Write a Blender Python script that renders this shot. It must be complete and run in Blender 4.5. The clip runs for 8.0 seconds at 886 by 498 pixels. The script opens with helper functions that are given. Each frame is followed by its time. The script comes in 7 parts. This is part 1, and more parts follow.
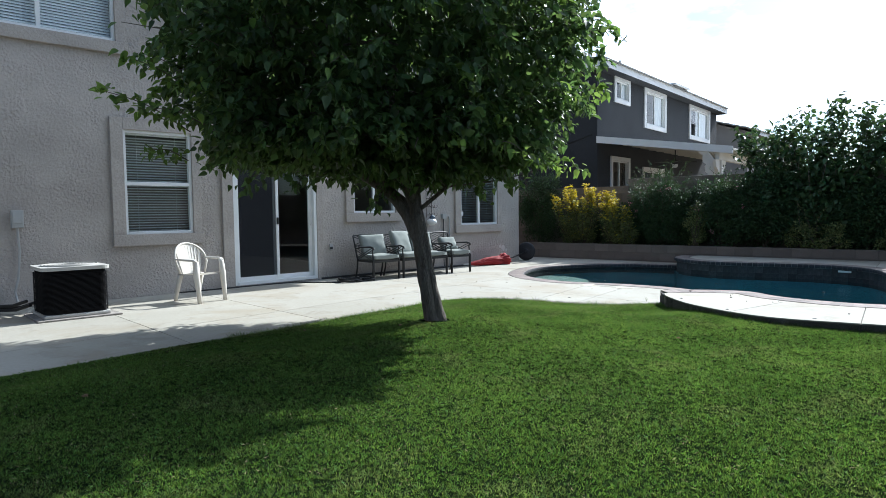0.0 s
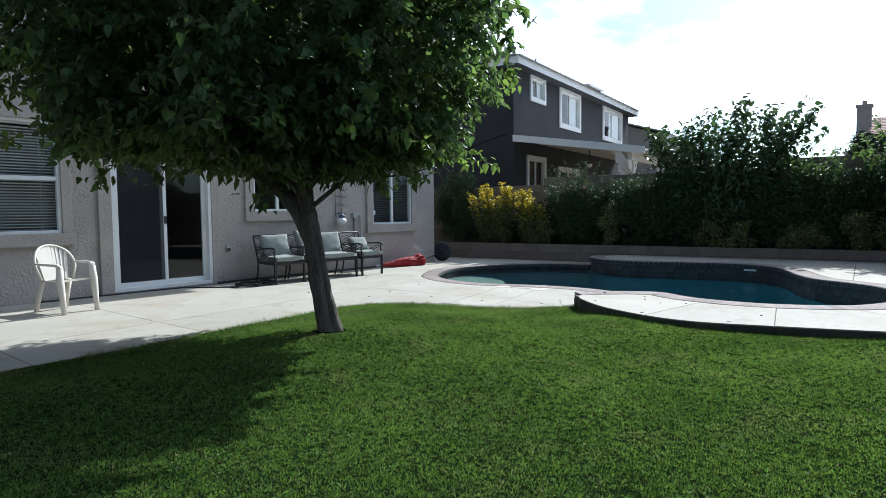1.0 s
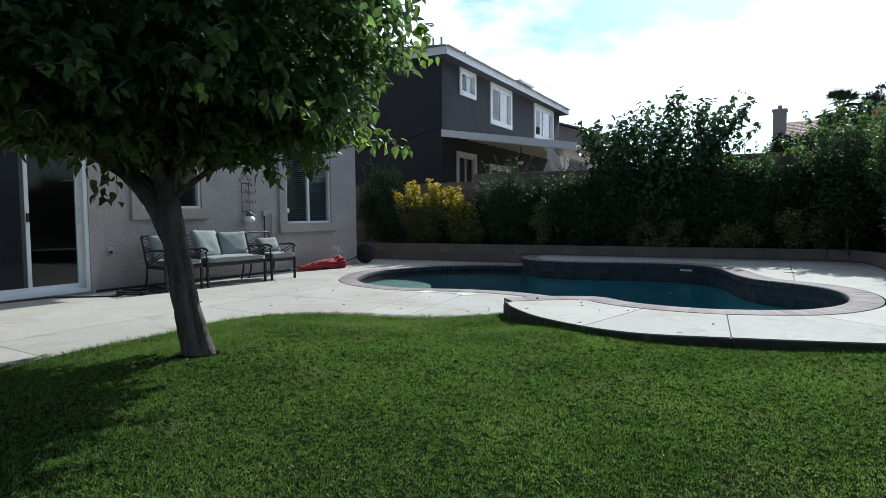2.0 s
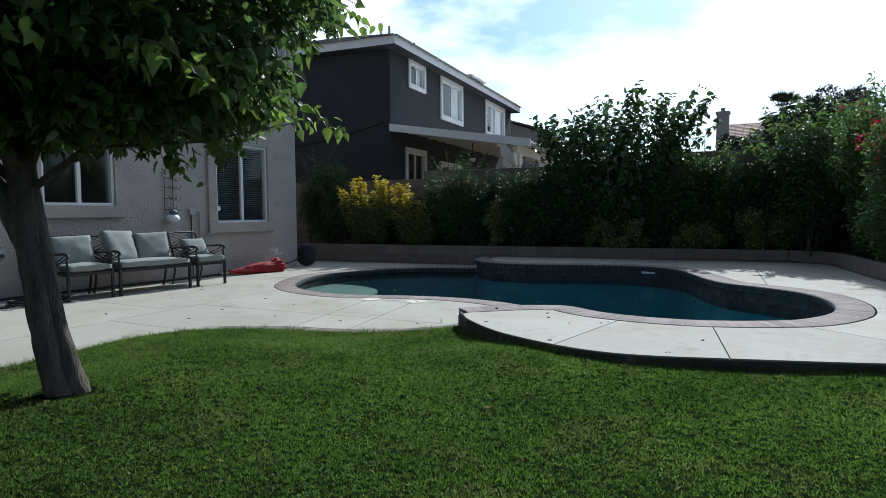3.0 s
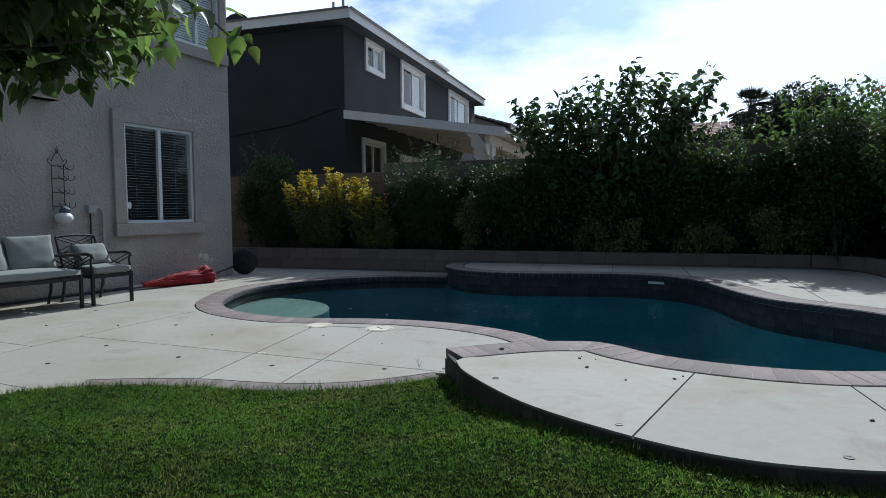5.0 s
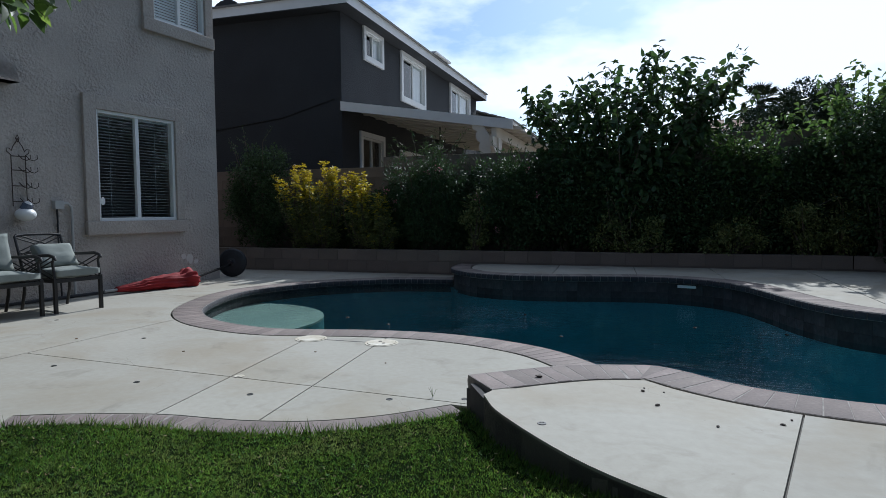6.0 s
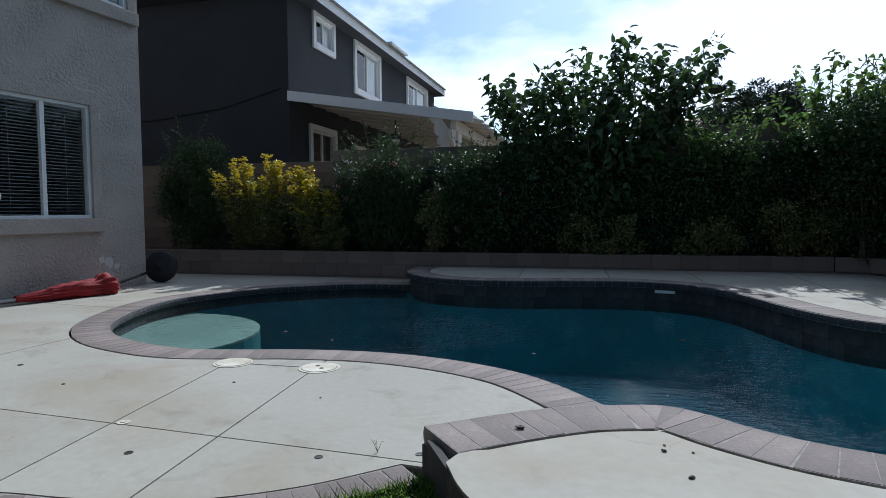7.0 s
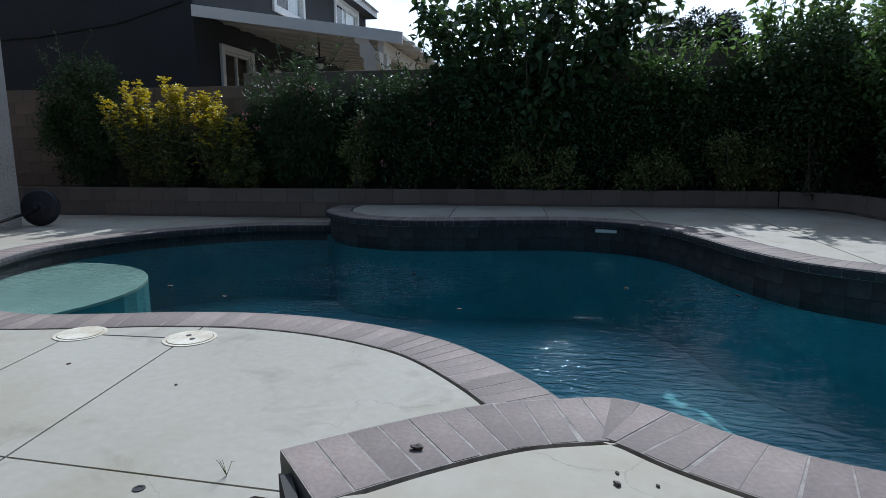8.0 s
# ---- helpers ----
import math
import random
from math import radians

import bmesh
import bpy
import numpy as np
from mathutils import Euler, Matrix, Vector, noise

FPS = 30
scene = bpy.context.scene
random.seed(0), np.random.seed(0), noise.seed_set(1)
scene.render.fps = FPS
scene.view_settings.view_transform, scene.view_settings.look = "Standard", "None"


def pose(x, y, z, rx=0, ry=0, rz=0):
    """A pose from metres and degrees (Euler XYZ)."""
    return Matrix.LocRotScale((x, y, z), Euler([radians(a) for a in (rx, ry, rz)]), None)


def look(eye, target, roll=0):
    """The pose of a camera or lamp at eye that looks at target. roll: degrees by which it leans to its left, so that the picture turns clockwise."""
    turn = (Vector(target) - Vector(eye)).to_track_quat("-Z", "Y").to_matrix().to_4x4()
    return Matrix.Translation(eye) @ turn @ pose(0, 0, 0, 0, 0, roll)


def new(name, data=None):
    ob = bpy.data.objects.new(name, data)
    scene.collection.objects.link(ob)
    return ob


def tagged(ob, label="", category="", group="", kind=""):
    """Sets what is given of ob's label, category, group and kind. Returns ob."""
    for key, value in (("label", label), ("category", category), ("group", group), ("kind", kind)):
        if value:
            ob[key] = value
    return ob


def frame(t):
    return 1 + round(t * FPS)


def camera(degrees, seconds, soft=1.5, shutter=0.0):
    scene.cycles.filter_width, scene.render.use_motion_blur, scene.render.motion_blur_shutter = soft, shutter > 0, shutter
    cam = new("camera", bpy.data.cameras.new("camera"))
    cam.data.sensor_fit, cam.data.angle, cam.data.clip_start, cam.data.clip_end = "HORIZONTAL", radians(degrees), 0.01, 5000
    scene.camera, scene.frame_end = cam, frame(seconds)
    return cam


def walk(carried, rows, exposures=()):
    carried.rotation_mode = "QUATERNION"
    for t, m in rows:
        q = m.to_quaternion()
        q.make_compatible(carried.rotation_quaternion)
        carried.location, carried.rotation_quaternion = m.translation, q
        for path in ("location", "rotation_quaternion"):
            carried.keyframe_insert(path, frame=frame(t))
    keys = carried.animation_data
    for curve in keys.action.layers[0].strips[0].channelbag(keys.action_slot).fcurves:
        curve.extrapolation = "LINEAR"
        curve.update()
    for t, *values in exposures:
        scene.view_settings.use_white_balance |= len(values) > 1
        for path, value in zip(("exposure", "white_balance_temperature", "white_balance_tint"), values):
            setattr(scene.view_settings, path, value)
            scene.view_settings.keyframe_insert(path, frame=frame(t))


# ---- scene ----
cam = camera(71.2, 8.0, 0.75)
PATH = [
    (0, (1.213, 0.36, 1.134), (-0.238, 1.732, 1.02), -0.7),
    (0.5, (1.077, 0.562, 1.139), (-0.284, 2.024, 1.021), -0.6),
    (1, (0.928, 0.984, 1.114), (-0.34, 2.526, 0.996), -0.6),
    (1.5, (0.736, 1.504, 1.078), (-0.442, 3.116, 0.963), -0.6),
    (2, (0.461, 1.991, 1.045), (-0.638, 3.658, 0.928), -0.6),
    (3.5, (-0.259, 3.209, 1.026), (-1.166, 4.988, 0.905), -0.4),
    (4, (-0.538, 3.675, 1.03), (-1.405, 5.473, 0.907), -0.4),
    (4.5, (-0.855, 4.118, 1.019), (-1.694, 5.929, 0.898), -0.4),
    (6, (-1.644, 5.27, 0.951), (-2.469, 7.088, 0.83), -0.4),
    (6.5, (-1.853, 5.725, 0.929), (-2.629, 7.564, 0.808), -0.3),
    (7, (-1.977, 6.12, 0.922), (-2.677, 7.989, 0.8), -0.3),
    (7.5, (-2.048, 6.519, 0.908), (-2.648, 8.417, 0.714), -0.3),
    (8, (-2.046, 6.961, 0.898), (-2.561, 8.864, 0.564), -0.3),
]
EXPOSURES = [(0, 0.78, 5680, 6), (1, 0.56, 5660, 6), (2, 0.25, 5600, 6), (3.5, -0.11, 5600, 6), (4.5, -0.26, 5600, 7), (6.5, -0.29, 5550, 8), (8, -0.14, 5450, 8)]
walk(cam, [(t, look(eye, target, roll)) for t, eye, target, roll in PATH], EXPOSURES)

# ---- world, sun, exposure ----
SUN_ELEV, SUN_AZ = 39.0, -2.5          # azimuth from +y towards +x
sun_data = bpy.data.lights.new("sun", "SUN")
sun_data.energy, sun_data.angle, sun_data.color = 5.0, radians(0.6), (1.0, 0.95, 0.87)
sun = new("sun", sun_data)
_se, _sa = radians(SUN_ELEV), radians(SUN_AZ)
SUN_DIR = Vector((math.cos(_se) * math.sin(_sa), math.cos(_se) * math.cos(_sa), math.sin(_se)))
sun.matrix_world = look(SUN_DIR * 60, (0, 0, 0))

world = bpy.data.worlds.new("sky")
scene.world = world
world.use_nodes = True
wn, wl = world.node_tree.nodes, world.node_tree.links
wn.clear()
w_out, w_bg = wn.new("ShaderNodeOutputWorld"), wn.new("ShaderNodeBackground")
w_sky = wn.new("ShaderNodeTexSky")
w_sky.sky_type, w_sky.sun_disc = "NISHITA", False
w_sky.sun_elevation, w_sky.sun_rotation = _se, _sa
w_tc, w_map, w_noise, w_ramp, w_mix = (wn.new(n) for n in ("ShaderNodeTexCoord", "ShaderNodeMapping", "ShaderNodeTexNoise", "ShaderNodeValToRGB", "ShaderNodeMix"))
w_map.inputs["Scale"].default_value = (2.2, 2.2, 5.5)
w_map.inputs["Location"].default_value = (0.35, 0.2, 0.1)
w_noise.inputs["Scale"].default_value, w_noise.inputs["Detail"].default_value, w_noise.inputs["Roughness"].default_value = 1.3, 9.0, 0.55
w_ramp.color_ramp.elements[0].position, w_ramp.color_ramp.elements[1].position = 0.40, 0.54
w_mix.data_type = "RGBA"
# clouds: brighter towards the sun, where they scatter its light forward
w_norm, w_dot, w_glow, w_cloud = wn.new("ShaderNodeVectorMath"), wn.new("ShaderNodeVectorMath"), wn.new("ShaderNodeMapRange"), wn.new("ShaderNodeMix")
w_norm.operation, w_dot.operation = "NORMALIZE", "DOT_PRODUCT"
w_dot.inputs[1].default_value = SUN_DIR
w_glow.inputs[1].default_value, w_glow.inputs[2].default_value = 0.36, 0.80
w_glow.interpolation_type = "SMOOTHSTEP"
w_glow.inputs[3].default_value, w_glow.inputs[4].default_value = 0.0, 1.0
w_cloud.data_type = "RGBA"
w_cloud.inputs[6].default_value, w_cloud.inputs[7].default_value = (1.45, 1.65, 1.95, 1), (14.4, 15.1, 16.3, 1)
wl.new(w_tc.outputs["Generated"], w_norm.inputs[0])
wl.new(w_norm.outputs[0], w_dot.inputs[0])
wl.new(w_dot.outputs["Value"], w_glow.inputs[0])
wl.new(w_glow.outputs[0], w_cloud.inputs[0])
wl.new(w_cloud.outputs[2], w_mix.inputs[7])
wl.new(w_tc.outputs["Generated"], w_map.inputs["Vector"])
wl.new(w_map.outputs[0], w_noise.inputs["Vector"])
# a clear stretch above the neighbour's roof, a thick bank beside it
w_last = w_noise.outputs[0]
for az, elev, reach, k in ((-17.0, 25.0, 16.0, -0.14), (8.0, 16.0, 16.0, 0.14)):
    w_d, w_r, w_a = wn.new("ShaderNodeVectorMath"), wn.new("ShaderNodeMapRange"), wn.new("ShaderNodeMath")
    w_d.operation, w_a.operation = "DOT_PRODUCT", "MULTIPLY_ADD"
    a, e = radians(az), radians(elev)
    w_d.inputs[1].default_value = (math.cos(e) * math.sin(a), math.cos(e) * math.cos(a), math.sin(e))
    w_r.interpolation_type = "SMOOTHSTEP"
    w_r.inputs[1].default_value, w_r.inputs[2].default_value = math.cos(radians(reach)), 1.0
    wl.new(w_norm.outputs[0], w_d.inputs[0])
    wl.new(w_d.outputs["Value"], w_r.inputs[0])
    wl.new(w_r.outputs[0], w_a.inputs[0])
    w_a.inputs[1].default_value = k
    wl.new(w_last, w_a.inputs[2])
    w_last = w_a.outputs[0]
wl.new(w_last, w_ramp.inputs[0])
wl.new(w_ramp.outputs[0], w_mix.inputs[0])
w_gain = wn.new("ShaderNodeMix")
w_gain.data_type, w_gain.blend_type = "RGBA", "MULTIPLY"
w_gain.inputs[0].default_value = 1.0
w_gain.inputs[7].default_value = (1.0, 1.16, 1.26, 1)
wl.new(w_sky.outputs[0], w_gain.inputs[6])
wl.new(w_gain.outputs[2], w_mix.inputs[6])
wl.new(w_mix.outputs[2], w_bg.inputs[0])
w_bg.inputs[1].default_value = 0.093
wl.new(w_bg.outputs[0], w_out.inputs[0])


# ---- materials ----
def mat(name, colour, rough=0.8, dark=None, scale=6.0, fine=60.0, bump=0.2, amount=0.6, metal=0.0, spec=0.5, fine_mix=0.35, bump_dist=0.01, island=0.0, obrand=0.0, translucent=0.0, through_hue=0.49, stretch=(1, 1, 1), stain=None):
    """Node material: two scales of noise between dark and colour, bump from the fine one, optional random tint."""
    m = bpy.data.materials.new(name)
    m.use_nodes = True
    n, l = m.node_tree.nodes, m.node_tree.links
    b, out = n["Principled BSDF"], n["Material Output"]
    dark = dark or tuple(c * 0.72 for c in colour)
    tc, mp = n.new("ShaderNodeTexCoord"), n.new("ShaderNodeMapping")
    mp.inputs["Scale"].default_value = stretch
    l.new(tc.outputs["Object"], mp.inputs[0])
    big, small = n.new("ShaderNodeTexNoise"), n.new("ShaderNodeTexNoise")
    big.inputs["Scale"].default_value, big.inputs["Detail"].default_value = scale, 6
    small.inputs["Scale"].default_value, small.inputs["Detail"].default_value = fine, 6
    for t in (big, small):
        l.new(mp.outputs[0], t.inputs["Vector"])
    mixf = n.new("ShaderNodeMath")
    mixf.operation = "MULTIPLY_ADD"
    mixf.inputs[1].default_value = fine_mix
    l.new(small.outputs[0], mixf.inputs[0])
    l.new(big.outputs[0], mixf.inputs[2])
    rng = n.new("ShaderNodeMapRange")
    rng.inputs[1].default_value, rng.inputs[2].default_value = 0.35 + fine_mix * 0.3, 0.65 + fine_mix * 0.7
    rng.inputs[3].default_value, rng.inputs[4].default_value = 1 - amount, 1.0
    l.new(mixf.outputs[0], rng.inputs[0])
    mx = n.new("ShaderNodeMix")
    mx.data_type = "RGBA"
    mx.inputs[6].default_value, mx.inputs[7].default_value = (*dark, 1), (*colour, 1)
    l.new(rng.outputs[0], mx.inputs[0])
    col = mx.outputs[2]
    for colour2, sc, lo, hi, k in stain or ():
        st, sr, sm = n.new("ShaderNodeTexNoise"), n.new("ShaderNodeMapRange"), n.new("ShaderNodeMix")
        st.inputs["Scale"].default_value, st.inputs["Detail"].default_value, st.inputs["Distortion"].default_value, st.inputs["Roughness"].default_value = sc, 8, 0.6, 0.62
        l.new(mp.outputs[0], st.inputs["Vector"])
        sr.inputs[1].default_value, sr.inputs[2].default_value, sr.inputs[4].default_value = lo, hi, k
        l.new(st.outputs[0], sr.inputs[0])
        sm.data_type = "RGBA"
        l.new(sr.outputs[0], sm.inputs[0])
        l.new(col, sm.inputs[6])
        sm.inputs[7].default_value = (*colour2, 1)
        col = sm.outputs[2]
    if island or obrand:
        if island:
            src = n.new("ShaderNodeNewGeometry").outputs["Random Per Island"]
        else:
            src = n.new("ShaderNodeObjectInfo").outputs["Random"]
        k = island or obrand
        hsv, r2, wn_ = n.new("ShaderNodeHueSaturation"), n.new("ShaderNodeMapRange"), n.new("ShaderNodeTexWhiteNoise")
        wn_.noise_dimensions = "1D"
        l.new(src, wn_.inputs["W"])
        r2.inputs[3].default_value, r2.inputs[4].default_value = 1 - k, 1 + k
        l.new(src, r2.inputs[0])
        l.new(r2.outputs[0], hsv.inputs["Value"])
        r3 = n.new("ShaderNodeMapRange")
        r3.inputs[3].default_value, r3.inputs[4].default_value = 0.5 - 0.03 * k, 0.5 + 0.03 * k
        l.new(wn_.outputs[0], r3.inputs[0])
        l.new(r3.outputs[0], hsv.inputs["Hue"])
        l.new(col, hsv.inputs["Color"])
        col = hsv.outputs[0]
    l.new(col, b.inputs["Base Color"])
    b.inputs["Roughness"].default_value, b.inputs["Metallic"].default_value = rough, metal
    b.inputs["Specular IOR Level"].default_value = spec
    if bump:
        bp = n.new("ShaderNodeBump")
        bp.inputs["Strength"].default_value, bp.inputs["Distance"].default_value = bump, bump_dist
        l.new(mixf.outputs[0], bp.inputs["Height"])
        l.new(bp.outputs[0], b.inputs["Normal"])
    if translucent:
        tr, ms = n.new("ShaderNodeBsdfTranslucent"), n.new("ShaderNodeMixShader")
        hs2 = n.new("ShaderNodeHueSaturation")
        hs2.inputs["Value"].default_value, hs2.inputs["Saturation"].default_value, hs2.inputs["Hue"].default_value = 2.2, 1.1, through_hue
        l.new(col, hs2.inputs["Color"])
        l.new(hs2.outputs[0], tr.inputs[0])
        ms.inputs[0].default_value = translucent
        l.new(b.outputs[0], ms.inputs[1])
        l.new(tr.outputs[0], ms.inputs[2])
        l.new(ms.outputs[0], out.inputs[0])
    return m


def clear_mat(name, tint, ior, rough=0.0, ripple=0.0, ripple_scale=3.0):
    """A thin clear sheet: tinted see-through, with the gloss of its index growing towards grazing, alike from both sides."""
    m = bpy.data.materials.new(name)
    m.use_nodes = True
    n, l = m.node_tree.nodes, m.node_tree.links
    n.remove(n["Principled BSDF"])
    tr, gl, fr, ms = n.new("ShaderNodeBsdfTransparent"), n.new("ShaderNodeBsdfGlossy"), n.new("ShaderNodeLayerWeight"), n.new("ShaderNodeMixShader")
    tr.inputs[0].default_value = (*tint, 1)
    gl.inputs["Roughness"].default_value, fr.inputs[0].default_value = rough, 0.5
    head_on = ((ior - 1) / (ior + 1)) ** 2
    steep, share = n.new("ShaderNodeMath"), n.new("ShaderNodeMath")
    steep.operation, share.operation = "POWER", "MULTIPLY_ADD"
    steep.inputs[1].default_value, share.inputs[1].default_value, share.inputs[2].default_value = 5.0, 1 - head_on, head_on
    l.new(fr.outputs["Facing"], steep.inputs[0])
    l.new(steep.outputs[0], share.inputs[0])
    l.new(share.outputs[0], ms.inputs[0])
    l.new(tr.outputs[0], ms.inputs[1])
    l.new(gl.outputs[0], ms.inputs[2])
    l.new(ms.outputs[0], n["Material Output"].inputs[0])
    if ripple:
        tc, mp, w1, bp = n.new("ShaderNodeTexCoord"), n.new("ShaderNodeMapping"), n.new("ShaderNodeTexNoise"), n.new("ShaderNodeBump")
        mp.inputs["Scale"].default_value = (0.8, 2.0, 1.0)
        w1.inputs["Scale"].default_value, w1.inputs["Detail"].default_value, w1.inputs["Distortion"].default_value = ripple_scale, 4, 1.4
        bp.inputs["Distance"].default_value = 0.03
        gust, gr = n.new("ShaderNodeTexNoise"), n.new("ShaderNodeMapRange")
        gust.inputs["Scale"].default_value, gust.inputs["Detail"].default_value = 0.55, 3
        gr.inputs[1].default_value, gr.inputs[2].default_value, gr.inputs[3].default_value, gr.inputs[4].default_value = 0.42, 0.66, 0.25 * ripple, ripple
        l.new(tc.outputs["Object"], gust.inputs["Vector"])
        l.new(gust.outputs[0], gr.inputs[0])
        l.new(gr.outputs[0], bp.inputs["Strength"])
        l.new(tc.outputs["Object"], mp.inputs[0])
        l.new(mp.outputs[0], w1.inputs["Vector"])
        l.new(w1.outputs[0], bp.inputs["Height"])
        l.new(bp.outputs[0], gl.inputs["Normal"])
        l.new(bp.outputs[0], fr.inputs["Normal"])
    return m


def stucco_mat(name, colour, dark):
    """Skip-trowelled stucco: smooth ground with raised ragged flecks, streaky tone."""
    m = mat(name, colour, 0.95, dark, 1.1, 26, 0.0, 0.9, fine_mix=0.45, stretch=(1.0, 0.8, 1.35), stain=(((dark[0] * 0.85, dark[1] * 0.85, dark[2] * 0.85), 0.9, 0.52, 0.75, 0.4),))
    n, l = m.node_tree.nodes, m.node_tree.links
    tc, fleck, where, grit, a, c, add, bp = (n.new("ShaderNode" + k) for k in ("TexCoord", "TexNoise", "TexNoise", "TexNoise", "MapRange", "MapRange", "Math", "Bump"))
    for t, sc, det in ((fleck, 24.0, 6.0), (where, 2.2, 3.0), (grit, 90.0, 3.0)):
        t.inputs["Scale"].default_value, t.inputs["Detail"].default_value = sc, det
        l.new(tc.outputs["Object"], t.inputs["Vector"])
    fleck.inputs["Distortion"].default_value = 0.15
    a.inputs[1].default_value, a.inputs[2].default_value = 0.40, 0.74
    c.inputs[1].default_value, c.inputs[2].default_value, c.inputs[3].default_value, c.inputs[4].default_value = 0.38, 0.62, 0.15, 0.85
    l.new(fleck.outputs[0], a.inputs[0])
    l.new(where.outputs[0], c.inputs[0])
    mul = n.new("ShaderNodeMath")
    mul.operation, add.operation = "MULTIPLY", "MULTIPLY_ADD"
    l.new(a.outputs[0], mul.inputs[0])
    l.new(c.outputs[0], mul.inputs[1])
    l.new(grit.outputs[0], add.inputs[0])
    add.inputs[1].default_value = 0.35
    l.new(mul.outputs[0], add.inputs[2])
    bp.inputs["Strength"].default_value, bp.inputs["Distance"].default_value = 0.9, 0.024
    l.new(add.outputs[0], bp.inputs["Height"])
    l.new(bp.outputs[0], n["Principled BSDF"].inputs["Normal"])
    return m


STUCCO = stucco_mat("stucco", (0.48, 0.435, 0.392), (0.34, 0.307, 0.278))
STUCCO_TRIM = mat("stucco_trim", (0.45, 0.405, 0.363), 0.95, (0.31, 0.28, 0.252), 2, 30, 1.0, 0.9, fine_mix=1.0, bump_dist=0.014)
PATCH = mat("bare_plaster", (0.62, 0.60, 0.57), 0.9, (0.45, 0.43, 0.40), 9, 70, 0.5)
CONCRETE = mat("concrete", (0.402, 0.380, 0.328), 0.85, (0.31, 0.29, 0.24), 0.7, 22, 0.4, 0.8, fine_mix=0.6, bump_dist=0.004, obrand=0.06, stain=(((0.28, 0.233, 0.16), 0.8, 0.47, 0.66, 0.58), ((0.20, 0.18, 0.14), 2.6, 0.56, 0.70, 0.5), ((0.12, 0.11, 0.09), 38.0, 0.68, 0.76, 0.5)))


def add_cracks(m):
    """Hairline cracks that wander and die out, over the slab's own colour."""
    n, l = m.node_tree.nodes, m.node_tree.links
    b = n["Principled BSDF"]
    col = b.inputs["Base Color"].links[0].from_socket
    tc, warp, add, cells, thin, where, gate, both, mx = (n.new("ShaderNode" + k) for k in ("TexCoord", "TexNoise", "MixRGB", "TexVoronoi", "MapRange", "TexNoise", "MapRange", "Math", "Mix"))
    warp.inputs["Scale"].default_value, warp.inputs["Detail"].default_value = 2.5, 6
    l.new(tc.outputs["Object"], warp.inputs["Vector"])
    add.blend_type = "ADD"
    add.inputs[0].default_value = 0.45
    l.new(tc.outputs["Object"], add.inputs[1])
    l.new(warp.outputs["Color"], add.inputs[2])
    cells.feature = "DISTANCE_TO_EDGE"
    cells.inputs["Scale"].default_value = 0.75
    l.new(add.outputs[0], cells.inputs["Vector"])
    thin.inputs[1].default_value, thin.inputs[2].default_value, thin.inputs[3].default_value, thin.inputs[4].default_value = 0.0, 0.0022, 1.0, 0.0
    l.new(cells.outputs["Distance"], thin.inputs[0])
    where.inputs["Scale"].default_value, where.inputs["Detail"].default_value = 0.9, 2
    l.new(tc.outputs["Object"], where.inputs["Vector"])
    gate.inputs[1].default_value, gate.inputs[2].default_value, gate.inputs[4].default_value = 0.48, 0.60, 0.55
    l.new(where.outputs[0], gate.inputs[0])
    both.operation = "MULTIPLY"
    l.new(thin.outputs[0], both.inputs[0])
    l.new(gate.outputs[0], both.inputs[1])
    mx.data_type = "RGBA"
    l.new(both.outputs[0], mx.inputs[0])
    l.new(col, mx.inputs[6])
    mx.inputs[7].default_value = (0.13, 0.115, 0.09, 1)
    l.new(mx.outputs[2], b.inputs["Base Color"])


add_cracks(CONCRETE)
JOINT = mat("joint_filler", (0.13, 0.12, 0.105), 0.95, (0.07, 0.065, 0.06), 4, 60, 0.3)
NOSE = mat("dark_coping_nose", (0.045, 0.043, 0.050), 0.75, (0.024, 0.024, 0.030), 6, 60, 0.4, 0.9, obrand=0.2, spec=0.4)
BRICK = mat("coping_brick", (0.250, 0.202, 0.180), 0.85, (0.132, 0.107, 0.100), 4, 60, 0.6, 0.9, fine_mix=0.6, bump_dist=0.004, obrand=0.22, stain=(((0.38, 0.35, 0.32), 7.0, 0.60, 0.74, 0.35), ((0.11, 0.09, 0.09), 3.0, 0.55, 0.75, 0.5)))
MORTAR = mat("mortar", (0.36, 0.33, 0.30), 0.95, (0.15, 0.135, 0.122), 14, 90, 0.5, 0.9)
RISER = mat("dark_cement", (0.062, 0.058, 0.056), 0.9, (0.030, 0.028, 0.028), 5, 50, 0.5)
TILE = mat("pool_tile", (0.066, 0.060, 0.062), 0.6, (0.024, 0.022, 0.025), 9, 40, 0.6, 1.0, fine_mix=0.6, bump_dist=0.006, obrand=0.3, spec=0.3, stretch=(1, 1, 0.45), stain=(((0.10, 0.082, 0.07), 6.0, 0.55, 0.72, 0.5),))
# the pale patches stand for mottled sunlight on the pool floor, as colour
PLASTER = mat("pool_plaster", (0.13, 0.37, 0.43), 0.8, (0.065, 0.22, 0.275), 0.9, 9, 0.1, 0.9, stain=(((0.34, 0.66, 0.62), 0.6, 0.54, 0.70, 0.7), ((0.03, 0.16, 0.20), 0.8, 0.55, 0.75, 0.5)))
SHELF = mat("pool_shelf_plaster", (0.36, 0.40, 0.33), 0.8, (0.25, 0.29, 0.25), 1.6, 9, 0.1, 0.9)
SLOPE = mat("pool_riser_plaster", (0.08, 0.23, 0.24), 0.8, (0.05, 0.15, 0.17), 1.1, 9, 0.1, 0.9)
